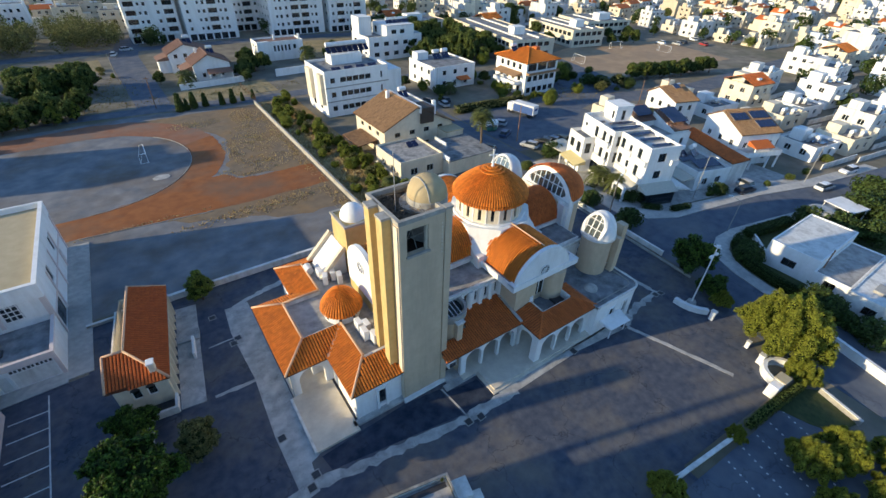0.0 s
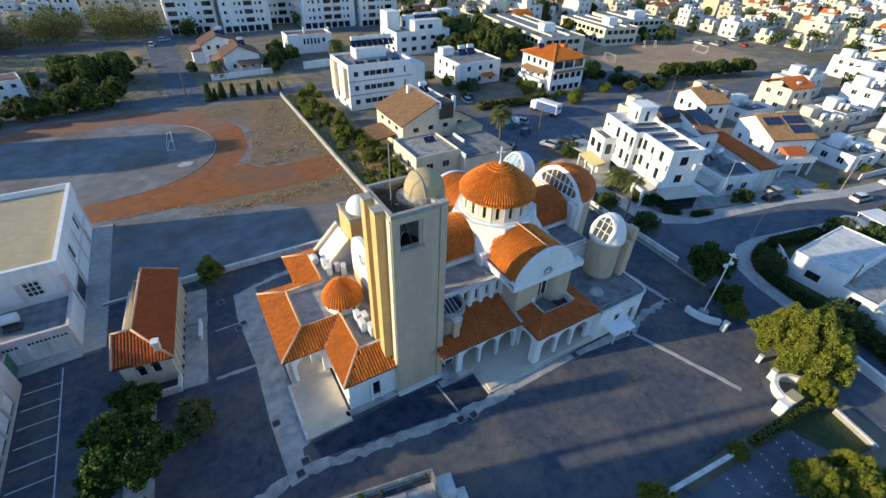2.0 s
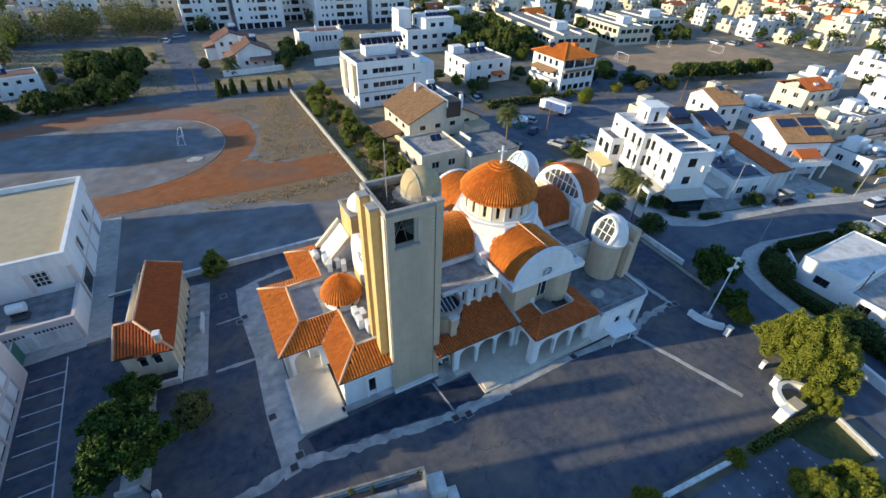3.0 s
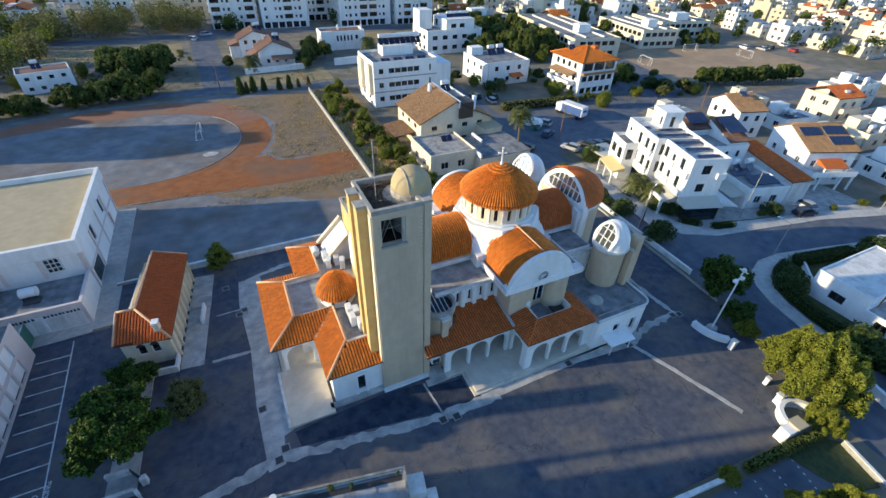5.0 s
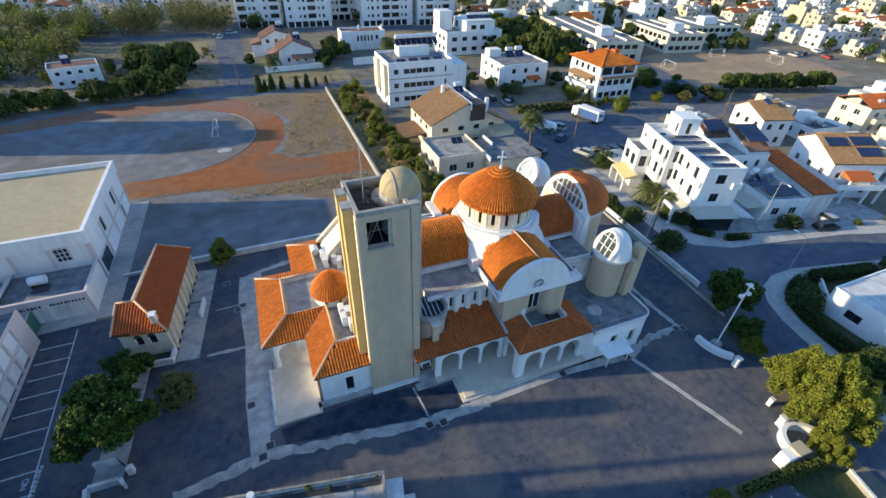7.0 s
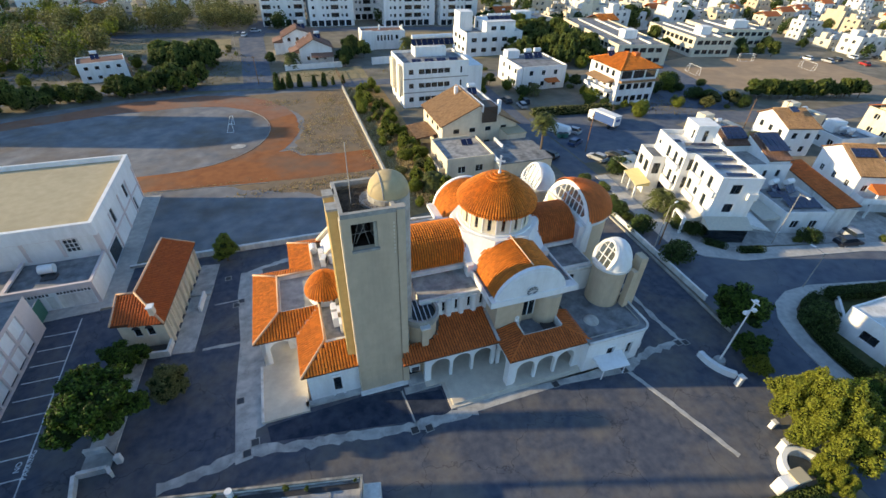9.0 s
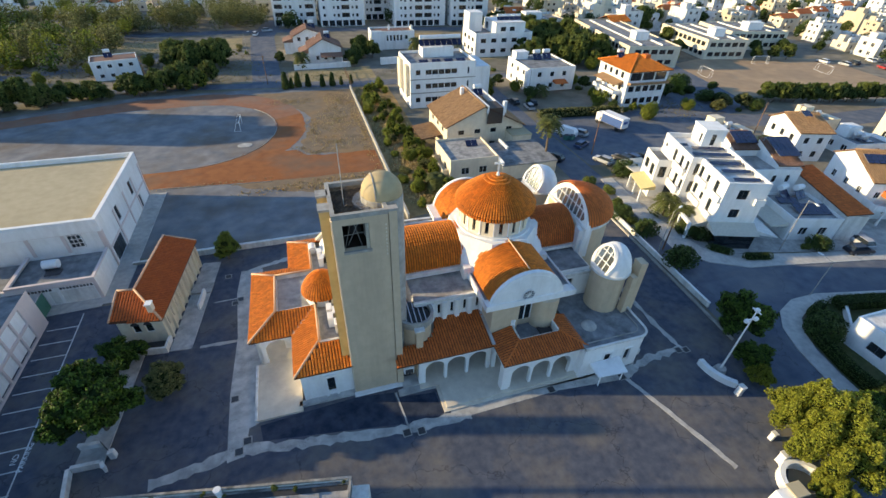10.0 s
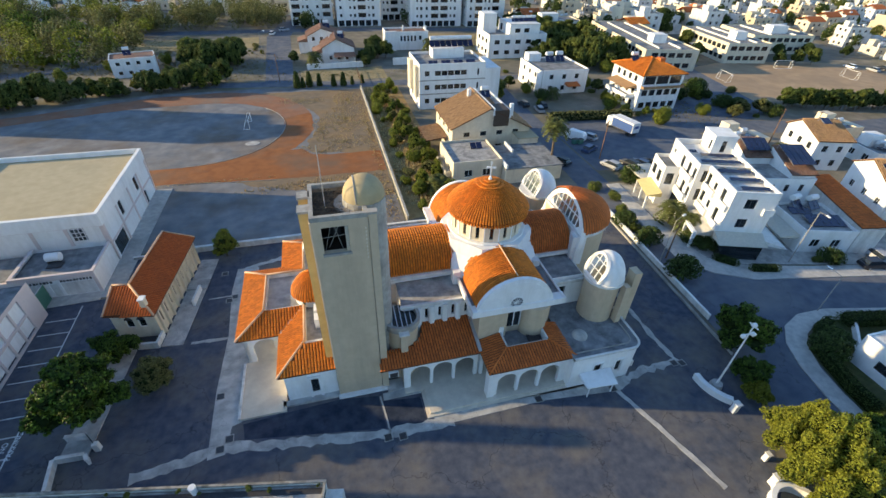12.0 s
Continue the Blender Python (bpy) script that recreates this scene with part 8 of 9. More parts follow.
M_SANDWALL = mat("sand_render", (0.52, 0.43, 0.31), (0.62, 0.52, 0.38), 1.5, 0.85, 0.2, (0.42, 0.35, 0.26), 0.7, 0.5, 0.05, streak=0.2)
for k, m in far_rows:
    mm = np.array(m @ Matrix.Diagonal((rnd.uniform(0.7, 1.05), rnd.uniform(0.7, 1.05), rnd.uniform(0.75, 1.0), 1)))
    tint = rnd.choice((M_WHITE, M_WHITE_OLD, M_CREAM, M_SANDWALL, M_WHITE_OLD, M_CREAM))
    cover = rnd.choice((M_ROOFDECK, M_WHITE_OLD, M_SANDROOF, M_ROOFDECK))
    for co, polys, pm in pieces[k]:
        all_v.append(co @ mm[:3, :3].T + mm[:3, 3])
        for f, q in zip(polys, pm):
            q = M_TILE_RED if q is M_TILEBED else tint if q in (M_WHITE, M_WHITE_OLD, M_CREAM) else cover if q is M_ROOFDECK else q
            if q not in mats:
                mats.append(q)
            all_f.append([i + base_i for i in f])
            all_m.append(mats.index(q))
        base_i += len(co)
town = bpy.data.meshes.new("far_town")
town.from_pydata(np.concatenate(all_v).tolist(), [], all_f)
for q in mats:
    town.materials.append(q)
town.polygons.foreach_set("material_index", all_m)
tagged(new("far_town", town), "crowded white flat-roofed town reaching into the distance", "town", "", "stuff")


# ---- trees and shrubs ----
# near-black core colour: the shade between leaves is put into it
M_LEAF_SHADE = mat("leaf_gap_shade", (0.010, 0.018, 0.005), (0.02, 0.03, 0.01), 6.0, 0.9, 0.5, None, rand=0, spec=0.05)


def leaf_mesh(name, blobs, count, size, material, seed, flat=0.0, shell=0.55, reach=1.08):
    """A crown of many small leaf clumps scattered through the outer part of several lobes."""
    r = np.random.RandomState(seed)
    vol = np.array([b[3] * b[4] * b[5] for b in blobs]) ** 0.67
    pick = r.choice(len(blobs), count, p=vol / vol.sum())
    b = np.array(blobs)[pick]
    d = r.normal(size=(count, 3))
    d /= np.linalg.norm(d, axis=1)[:, None]
    rad = shell + (reach - shell) * r.rand(count) ** 0.6
    c = b[:, :3] + d * rad[:, None] * b[:, 3:6]
    n = d + r.normal(size=(count, 3)) * 0.55
    n[:, 2] += flat
    n /= np.linalg.norm(n, axis=1)[:, None]
    a = np.cross(n, r.normal(size=(count, 3)))
    a /= np.linalg.norm(a, axis=1)[:, None]
    e = np.cross(n, a)
    s = size * (0.6 + 0.8 * r.rand(count))[:, None]
    bend = n * s * 0.35
    v = np.stack([c - a * s, c + e * s * 0.6 - bend * 0.2, c + a * s, c - e * s * 0.6 - bend * 0.2, c + bend], 1).reshape(-1, 3)
    i0 = np.arange(count) * 5
    tri = np.concatenate([np.stack([i0 + p, i0 + q, i0 + 4], 1) for p, q in ((0, 1), (1, 2), (2, 3), (3, 0))])
    me = bpy.data.meshes.new(name)
    me.from_pydata(v.tolist(), [], tri.tolist())
    me.materials.append(material)
    return me


def clumped(blobs, n, k, seed, low=-0.3):
    """Smaller clumps over the outside of each lobe, so that the crown breaks up into tufts with gaps."""
    r = random.Random(seed)
    out = []
    for x, y, z, a, b, c in blobs:
        for _ in range(n):
            while True:
                d = Vector((r.gauss(0, 1), r.gauss(0, 1), r.gauss(0, 1))).normalized()
                if d.z > low:
                    break
            q = k * r.uniform(0.65, 1.3)
            e = r.uniform(0.72, 1.0)
            out.append((x + d.x * a * e, y + d.y * b * e, z + d.z * c * e, a * q, b * q, max(c * q, 0.12)))
    return out


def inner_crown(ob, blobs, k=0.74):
    """Near-black cores inside the lobes of a crown, painting the shade in its gaps."""
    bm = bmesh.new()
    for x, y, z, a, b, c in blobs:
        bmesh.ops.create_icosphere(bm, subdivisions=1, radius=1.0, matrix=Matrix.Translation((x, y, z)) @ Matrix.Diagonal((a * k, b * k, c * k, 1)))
    part("inner_crown", bm, M_LEAF_SHADE, ob)


def tree(name, label, height, spread, material, seed, lobes=9, leaves=2200, size=0.28, crown_low=0.35, tall=1.0, trunk=0.22, category="tree", lobe=0.44):
    rnd = random.Random(seed)
    ob = thing(name, label, category)
    bm = bmesh.new()
    top = Vector((rnd.uniform(-0.3, 0.3), rnd.uniform(-0.3, 0.3), height * (crown_low + 0.25)))
    rows, p = 5, Vector((0, 0, -0.1))
    for i in range(rows):
        q = top * ((i + 1) / rows) + Vector((rnd.uniform(-0.06, 0.06), rnd.uniform(-0.06, 0.06), 0))
        beam(bm, p, q, trunk * 2 * (1 - 0.12 * i), n=8)
        p = q
    blobs = []
    for i in range(lobes):
        a = 2 * math.pi * i / lobes + rnd.uniform(-0.4, 0.4)
        k = rnd.uniform(0.3, 0.92 - lobe * 0.5) if i else 0.05
        z = height * (crown_low + (1 - crown_low) * rnd.uniform(0.22, 0.78))
        shrink = 1.0 - 0.45 * max(0, (z / height - 0.55) / 0.45)
        c = Vector((spread * k * shrink * math.cos(a), spread * k * shrink * math.sin(a), z if i else height * 0.78))
        s = spread * lobe * rnd.uniform(0.8, 1.2)
        blobs.append((*c, s, s, min(s * 0.85 * tall, height - c.z if i else height * 0.22)))
        beam(bm, top * rnd.uniform(0.55, 0.95), c, trunk * 0.7, n=5)
    part("trunk", bm, M_BARK, ob)
    share("crown", leaf_mesh("crown", clumped(blobs, 13, 0.33, seed), leaves, size, material, seed, shell=0.35, reach=1.3), ob, Matrix())
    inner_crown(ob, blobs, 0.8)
    return ob


def pine(label, height, spread, material, seed, clumps=16, leaves=40000, size=0.11, trunk=0.3):
    """A pine whose crown is a cluster of upright needle clumps with dark gaps between."""
    rnd = random.Random(seed)
    ob = thing("pine_tree", label, "tree")
    bm = bmesh.new()
    beam(bm, (0, 0, -0.1), (0.1, 0.05, height * 0.35), trunk * 2, n=8)
    beam(bm, (0.1, 0.05, height * 0.33), (0, 0, height * 0.7), trunk * 1.3, n=8)
    blobs = []
    for i in range(clumps):
        k = math.sqrt((i + 0.4) / clumps)
        a = 2.39996 * i + rnd.uniform(-0.3, 0.3)
        r = spread * 0.86 * k
        x, y = r * math.cos(a), r * math.sin(a)
        top = height * (1.0 - 0.48 * k * k) * rnd.uniform(0.82, 1.06)
        s = spread * rnd.uniform(0.13, 0.19)
        low = height * rnd.uniform(0.12, 0.3)
        half = (top - low) / 2
        blobs.append((x, y, low + half, s, s, half))
        blobs.append((x + rnd.uniform(-0.5, 0.5) * s, y + rnd.uniform(-0.5, 0.5) * s, top - half * 0.45, s * 0.8, s * 0.8, half * 0.5))
        blobs.append((x * 1.12, y * 1.12, low + half * 0.7, s * 0.9, s * 0.9, half * 0.55))
        beam(bm, (0.1, 0.05, height * 0.3), (x, y, low + half), trunk * 0.5, n=5)
    part("trunk", bm, M_BARK, ob)
    share("crown", leaf_mesh("crown", blobs + clumped(blobs, 6, 0.34, seed), leaves, size, material, seed, shell=0.6, reach=1.12), ob, Matrix())
    inner_crown(ob, blobs)
    return ob


def cypress(seed, height=6.0, width=1.5, material=M_LEAF_DARK):
    ob = thing("cypress", "slim dark green cypress tree", "tree", "cypresses by the lane")
    part("trunk", beam(bmesh.new(), (0, 0, -0.1), (0, 0, height * 0.5), 0.2, n=7), M_BARK, ob)
    blobs = [(0, 0, height * (0.12 + 0.11 * i), width * (0.75 + 0.3 * math.sin(math.pi * (0.25 + 0.085 * i))) * (1 - 0.07 * i), width * (1 - 0.07 * i), height * 0.13) for i in range(8)]
    share("crown", leaf_mesh("crown", blobs, 2200, 0.24, material, seed), ob, Matrix())
    return ob


def palm(seed, height, fronds=42, length=2.1, name="palm_tree", label="palm tree with a slender trunk and drooping fronds"):
    rnd = random.Random(seed)
    ob = thing(name, label, "palm tree")
    bm = bmesh.new()
    p = Vector((0, 0, -0.1))
    for i in range(8):
        q = Vector((0.05 * math.sin(i), 0.04 * i * 0.3, height * (i + 1) / 8))
        beam(bm, p, q, 0.42 - 0.02 * i, n=9)
        p = q
    part("trunk", bm, M_BARK, ob)
    fb = bmesh.new()
    for i in range(fronds):
        a, e = 2.4 * i, rnd.uniform(-0.5, 1.1)
        d = Vector((math.cos(a), math.sin(a), 0))
        side = Vector((-d.y, d.x, 0))
        pts = []
        for k in range(7):
            t = k / 6
            pts.append(p + d * length * t * math.cos(e * (1 - t * 0.3)) + Vector((0, 0, length * (t * math.sin(e) - 0.75 * t * t))))
        for k in range(6):
            w = 0.38 * math.sin(math.pi * (0.12 + 0.8 * k / 6))
            for s in (-1, 1):
                for j in range(2):
                    o = pts[k].lerp(pts[k + 1], j * 0.5)
                    o2 = pts[k].lerp(pts[k + 1], j * 0.5 + 0.45)
                    tip = o + side * s * w * 1.9 + d * 0.22 - Vector((0, 0, 0.22))
                    fb.faces.new([fb.verts.new(v) for v in (o, o2, tip)])
    part("fronds", fb, M_LEAF_PALM, ob)
    return ob


def hedge(name, label, line, width, height, material=M_LEAF_DARK, seed=3, size=0.085, density=190):
    """A clipped hedge: a dense run of leaf clumps over a near-black core painted as inner shade."""
    ob = thing(name, label, "hedge")
    core = bmesh.new()
    blobs = []
    total = 0.0
    for p, q in zip(line, line[1:]):
        l_ = math.hypot(q[0] - p[0], q[1] - p[1])
        total += l_
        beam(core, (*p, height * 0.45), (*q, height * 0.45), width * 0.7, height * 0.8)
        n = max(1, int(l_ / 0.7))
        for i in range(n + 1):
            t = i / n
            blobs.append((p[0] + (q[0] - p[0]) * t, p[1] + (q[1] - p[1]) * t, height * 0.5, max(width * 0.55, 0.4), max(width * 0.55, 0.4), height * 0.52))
    part("core", core, M_LEAF_SHADE, ob)
    share("foliage", leaf_mesh("foliage", blobs, int(density * total * (width + height)), size, material, seed, shell=0.7), ob, Matrix())
    return ob


def shrub_kind(name, label, material, seed, r=1.0, h=1.2, leaves=1500, size=0.085):
    rnd = random.Random(seed)
    ob = thing(name, label, "shrub")
    blobs = [(rnd.uniform(-0.5, 0.5) * r, rnd.uniform(-0.5, 0.5) * r, h * rnd.uniform(0.4, 0.6), r * rnd.uniform(0.5, 0.7), r * rnd.uniform(0.5, 0.7), h * 0.45) for _ in range(5)]
    bm = bmesh.new()
    for b in blobs:
        beam(bm, (0, 0, -0.05), b[:3], 0.07, n=5)
    part("stem", bm, M_BARK, ob)
    share("foliage", leaf_mesh("foliage", blobs, leaves, size, material, seed), ob, Matrix())
    return ob


def put(ob, x, y, s=1.0, turn=0.0, z=0.0, first=[]):
    """Set a model down: the first time the thing itself, afterwards a copy."""
    m = pose(x, y, z, 0, 0, turn) @ Matrix.Scale(s, 4)
    if ob.name in first:
        return copy_thing(ob, m)
    first.append(ob.name)
    ob.matrix_basis = m
    return ob


rnd = random.Random(5)
T_BROAD = tree("broadleaf_tree", "dense dark green broadleaf tree", 7.6, 3.7, M_LEAF_BROAD, 11, 30, 24000, 0.15, 0.16, lobe=0.27)
T_BROAD2 = tree("broadleaf_tree", "rounded dark green street tree", 5.0, 3.2, M_LEAF_BROAD, 12, 24, 15000, 0.14, 0.14, lobe=0.3)
T_OLIVE = tree("olive_tree", "grey-green bushy tree on asphalt", 4.0, 2.4, M_LEAF_OLIVE, 13, 18, 10000, 0.11, 0.1, trunk=0.14, lobe=0.36)
T_PINE = pine("large sunlit yellow-green pine with a lobed crown", 8.8, 5.4, M_LEAF_PINE, 14, 30, 64000, 0.11, 0.32)
T_PINE2 = pine("sunlit yellow-green pine with an uneven crown", 6.4, 3.7, M_LEAF_PINE, 15, 24, 40000, 0.1, 0.24)
T_MID = tree("leafy_tree", "green leafy tree among scrub", 6.0, 2.6, M_LEAF_SUN, 16, 13, 7500, 0.16, 0.08, 1.3)
T_MID2 = tree("leafy_tree", "tall green tree beyond the field", 9.0, 3.8, M_LEAF_MID, 17, 22, 7000, 0.26, 0.12, 1.5, lobe=0.3)
T_FAR = tree("leafy_tree", "dark green tree among distant houses", 8.0, 3.8, M_LEAF_DARK, 18, 20, 6000, 0.27, 0.12, 1.4, lobe=0.3)
T_CYP = cypress(19)
S_DARK = shrub_kind("shrub", "dense dark green garden shrub by the houses", M_LEAF_DARK, 20)
S_MID = shrub_kind("shrub", "leafy bright green garden shrub in soil", M_LEAF_MID, 21)
S_DRY = shrub_kind("shrub", "dry olive-brown shrub among yellow weeds", M_LEAF_OLIVE, 22, 1.0, 1.0, 900, 0.09)
S_BUSH = shrub_kind("shrub", "sunlit yellow-green bush in dry scrub", M_LEAF_SUN, 25, 1.5, 2.4, 3200, 0.11)
P_TALL = palm(23, 7.5)
P_LOW = palm(24, 3.2, 54, 2.6, "palm_tree", "broad palm tree with spreading fronds")

put(T_BROAD, -9.9, 27.2, 1.04, 20)
put(T_BROAD2, -9.8, 35.0, 0.72, 60)
put(T_OLIVE, -5.1, 30.4, 0.82)
put(T_MID, -0.8, 52.2, 0.66, 70)
put(T_BROAD2, 59.4, 20.8, 1.5, 30)
put(T_BROAD2, 56.6, 15.9, 0.9, 110)
put(T_PINE2, 55.9, 14.2, 0.42, 40)
put(T_PINE, 54.5, 6.3, 0.92, 0)
put(T_PINE2, 51.4, 2.6, 1.25, 50)
for x, y, k in ((40.8, -2.3, 1.45), (44.4, -3.6, 1.5), (38.2, -5.4, 1.2), (47.6, -6.6, 1.4), (43.0, -7.8, 1.4)):
    put(T_PINE2, x, y, k, 37 * x)
put(T_BROAD2, 63.4, 7.6, 0.8, 90)
for x, y, k in ((66.1, 3.2, 1.7), (66.4, 5.4, 1.5), (67.3, 7.6, 1.4), (65.7, 0.6, 1.5), (69.0, 17.2, 1.3), (70.4, 18.0, 1.2), (88.5, 16.8, 1.6), (90.0, 12.0, 1.8), (101.0, 12.6, 2.0), (104.5, 13.2, 1.9), (107.6, 12.2, 2.2), (110.4, 14.0, 2.2), (100.0, 8.0, 2.0), (93.0, 8.6, 1.8)):
    put(S_DARK, x, y, k, 40 * x)
put(T_PINE2, 27.4, 3.7, 1.15, 80)
put(T_PINE2, 38.2, 3.0, 0.68, 10)
put(P_TALL, 58.0, 68.4, 1.3)
put(P_LOW, 69.2, 45.8, 1.0)
put(P_LOW, 70.0, 42.4, 0.9, 60)
put(P_LOW, 33.6, 63.4, 0.9, 30)
put(P_LOW, 108.0, 61.0, 1.1, 30)
put(P_LOW, 97.0, 59.0, 0.9, 80)
put(P_LOW, 78.5, 108.5, 0.85, 80)
put(P_LOW, 56.0, 165.0, 1.3, 10)
put(P_LOW, 14.5, 152.0, 1.2, 10)
# trees and shrubs in the strip beside the field wall
for k in range(44):
    y = rnd.uniform(58, 126)
    put((S_BUSH, S_BUSH, S_DRY, S_BUSH, S_BUSH)[k % 5], rnd.uniform(28.0, 36.0), y, rnd.uniform(0.5, 1.15), rnd.uniform(0, 360))
for k in range(26):
    put((T_MID, T_OLIVE)[k % 3 == 1], 32.6 + rnd.uniform(-1.8, 2.6) - 0.03 * k, 62 + 2.5 * k, rnd.uniform(0.5, 0.85), 40 * k)
for k in range(50):
    put((S_BUSH, S_DRY, S_MID)[k % 3], rnd.uniform(-75, -3), rnd.uniform(141, 186), rnd.uniform(0.5, 1.3), 50 * k)
for x in (9.0, 12.4, 15.2, 19.2, 22.0, 24.6, 10.6, 27.6):
    put(T_CYP, x, rnd.uniform(130, 133), rnd.uniform(0.45, 0.95), 30 * x)
# woods and hedgerows beyond the field
for k in range(84):
    x = -80 + 0.82 * k + rnd.uniform(-1, 1)
    put((T_MID2, T_OLIVE, T_MID, T_MID2, T_FAR)[k % 5], x, 128.5 + (x + 42) * (0.2 if x > -42 else 0.36) + rnd.uniform(0, 7), rnd.uniform(0.5, 0.8) if -46 < x < -29 else rnd.uniform(0.7, 1.1), 50 * k)
for k in range(46):
    put((T_MID2, T_FAR)[k % 2], rnd.uniform(-25, -9), rnd.uniform(153.5, 166), rnd.uniform(0.8, 1.25), 50 * k)
for k in range(46):
    put((T_FAR, T_MID2)[k % 2], rnd.uniform(90, 122), rnd.uniform(128, 205), rnd.uniform(0.7, 1.25), 50 * k)
for k in range(44):
    put((T_MID2, T_MID, T_MID2, T_OLIVE)[k % 4], rnd.uniform(103, 121), rnd.uniform(140, 200), rnd.uniform(1.1, 1.6), 50 * k)
for x, y, k in ((91, 99, 1.5), (92.5, 112, 1.3), (98.5, 94.0, 1.3), (97.2, 86, 1.7), (112.9, 90, 1.2), (123, 106.5, 2.2), (121, 104, 1.8), (123, 95, 1.6), (122.6, 90, 1.6), (126, 92, 1.4), (132, 86, 1.5), (89, 97, 1.3), (95, 92.4, 1.2), (101, 93.4, 1.3), (104.5, 93, 1.2),
                (74.8, 136, 1.2), (73.4, 115.2, 1.2), (66.3, 119.3, 1.5), (75.6, 109.2, 1.4), (109.6, 132, 1.6), (94, 118, 1.2), (93, 122, 1.3)):
    put((S_DARK, S_BUSH, S_MID)[int(x) % 3], x, y, k, 40 * x)
for x, y, k in ((162, 158.8, 1.1), (155.3, 144, 1.0), (168.3, 186, 1.7), (166, 190, 1.5), (172, 188, 1.6), (203, 185, 1.4), (181, 131, 0.9), (194.8, 129, 0.9), (188.4, 130, 0.8)):
    put((T_MID2, T_FAR)[int(x) % 2], x, y, k, 40 * x)
for k in range(24):
    put((T_FAR, T_MID2)[k % 2], rnd.uniform(122, 210), rnd.uniform(134, 200), rnd.uniform(0.5, 0.95), 50 * k)
for k in range(30):
    put((T_FAR, T_MID2, T_FAR)[k % 3], 142 + 1.15 * k, 91.5 - 0.3 * k + rnd.uniform(-1.6, 1.6), rnd.uniform(0.6, 0.95), 50 * k)
for k in range(14):
    put((S_DARK, S_MID, T_OLIVE)[k % 3], rnd.uniform(106, 136), rnd.uniform(84, 108), rnd.uniform(0.8, 1.6), 50 * k)
for x, y, s in ((36, 160, 0.8), (33, 156, 0.7), (34, 168, 0.9), (38, 176, 0.8), (64, 168, 0.8), (66, 160, 0.6), (70, 176, 0.7), (8, 158, 0.7), (31, 150, 0.6), (94, 112, 0.7), (92, 104, 0.8), (97, 92, 0.6), (111, 112, 0.9), (64, 112, 0.6), (66, 118, 0.7), (70, 121, 0.6),
                (92, 94, 0.5), (72, 104, 0.5), (60, 128, 0.6), (113, 100, 0.7), (148, 136, 0.8), (190, 140, 0.9), (204, 138, 0.8), (178, 138, 0.7), (220, 136, 0.8)):
    put(rnd.choice((T_FAR, T_MID)), x, y, s, 30 * x)
for k in range(12):
    put((T_FAR, T_MID2)[k % 2], 30.5 + rnd.uniform(0, 9), 152.5 + 1.7 * k, rnd.uniform(0.6, 0.9), 70 * k)
# far woods and the trees of the distant town, past counting
def woods(name, label, count, x0, x1, y0, y1, tall, material, seed, size):
    r = random.Random(seed)
    blobs = []
    for _ in range(count):
        x, y, h = r.uniform(x0, x1), r.uniform(y0, y1), tall * r.uniform(0.55, 1.25)
        if 118 < x < 232 and 66 < y < 178:
            continue
        for i in range(6):
            s = h * r.uniform(0.17, 0.3)
            blobs.append((x + r.uniform(-0.3, 0.3) * h, y + r.uniform(-0.3, 0.3) * h, h * r.uniform(0.3, 0.8), s, s, s * 1.15))
    crown = new(name, leaf_mesh(name, blobs, count * 420, size, material, seed, shell=0.6))
    tagged(crown, label, "woods", "", "stuff")


woods("far_woods", "dense mixed green woods beyond the sports field", 28, -125, -44, 150, 236, 8.0, M_LEAF_BROAD, 61, 0.34)
woods("far_woods", "sunlit olive-green woods beyond the sports field", 60, -125, -44, 156, 236, 8.5, M_LEAF_OLIVE, 67, 0.34)
woods("far_woods", "sunlit yellow-green woods beyond the sports field", 40, -120, -46, 160, 236, 8.5, M_LEAF_SUN, 68, 0.34)
woods("far_woods", "olive-green trees along the distant street", 60, -56, 2, 212, 240, 8.5, M_LEAF_OLIVE, 62, 0.32)
woods("far_woods", "scattered green trees before the northern houses", 60, -200, -10, 240, 330, 6.0, M_LEAF_MID, 66, 0.34)
woods("town_trees", "dark green trees between the distant houses", 290, 130, 560, -60, 420, 7.0, M_LEAF_DARK, 63, 0.42)
woods("town_trees", "yellow-green trees between the distant houses", 160, 120, 520, -50, 400, 6.0, M_LEAF_MID, 64, 0.4)
woods("town_trees", "trees between the northern apartment blocks", 60, -20, 150, 205, 420, 7.0, M_LEAF_DARK, 65, 0.4)
# street-side planting
for x, y, s, kind in ((61.6, 41.5, 1.3, 0), (62.2, 45.0, 1.3, 1), (63.2, 50.5, 1.5, 1), (64.5, 55.0, 1.6, 1), (61.4, 33.5, 1.5, 0), (61.0, 47.0, 1.2, 0), (62.6, 58.5, 1.8, 1), (70.0, 38.2, 1.0, 0), (68.6, 40.0, 1.0, 0), (72.6, 62, 1.7, 1), (71.0, 60.4, 1.5, 0),
                      (84.6, 31.6, 1.0, 1), (86.4, 31.4, 1.1, 0), (99.0, 27.6, 1.0, 1), (106, 26.4, 1.2, 1), (112, 25.8, 1.2, 1), (74.0, 60.2, 1.2, 1), (123, 26, 1.6, 1)):
    put((S_DARK, S_MID)[kind], x, y, s, 40 * x, 0.05)
hedge("hedge", "long low clipped green hedge on the pavement", [(69.6, 35.4), (71.4, 33.6)], 1.2, 1.1, M_LEAF_DARK, 31)
hedge("hedge", "low clipped green hedge on the pavement", [(73.2, 32.0), (76.4, 31.2)], 1.3, 1.1, M_LEAF_DARK, 32)
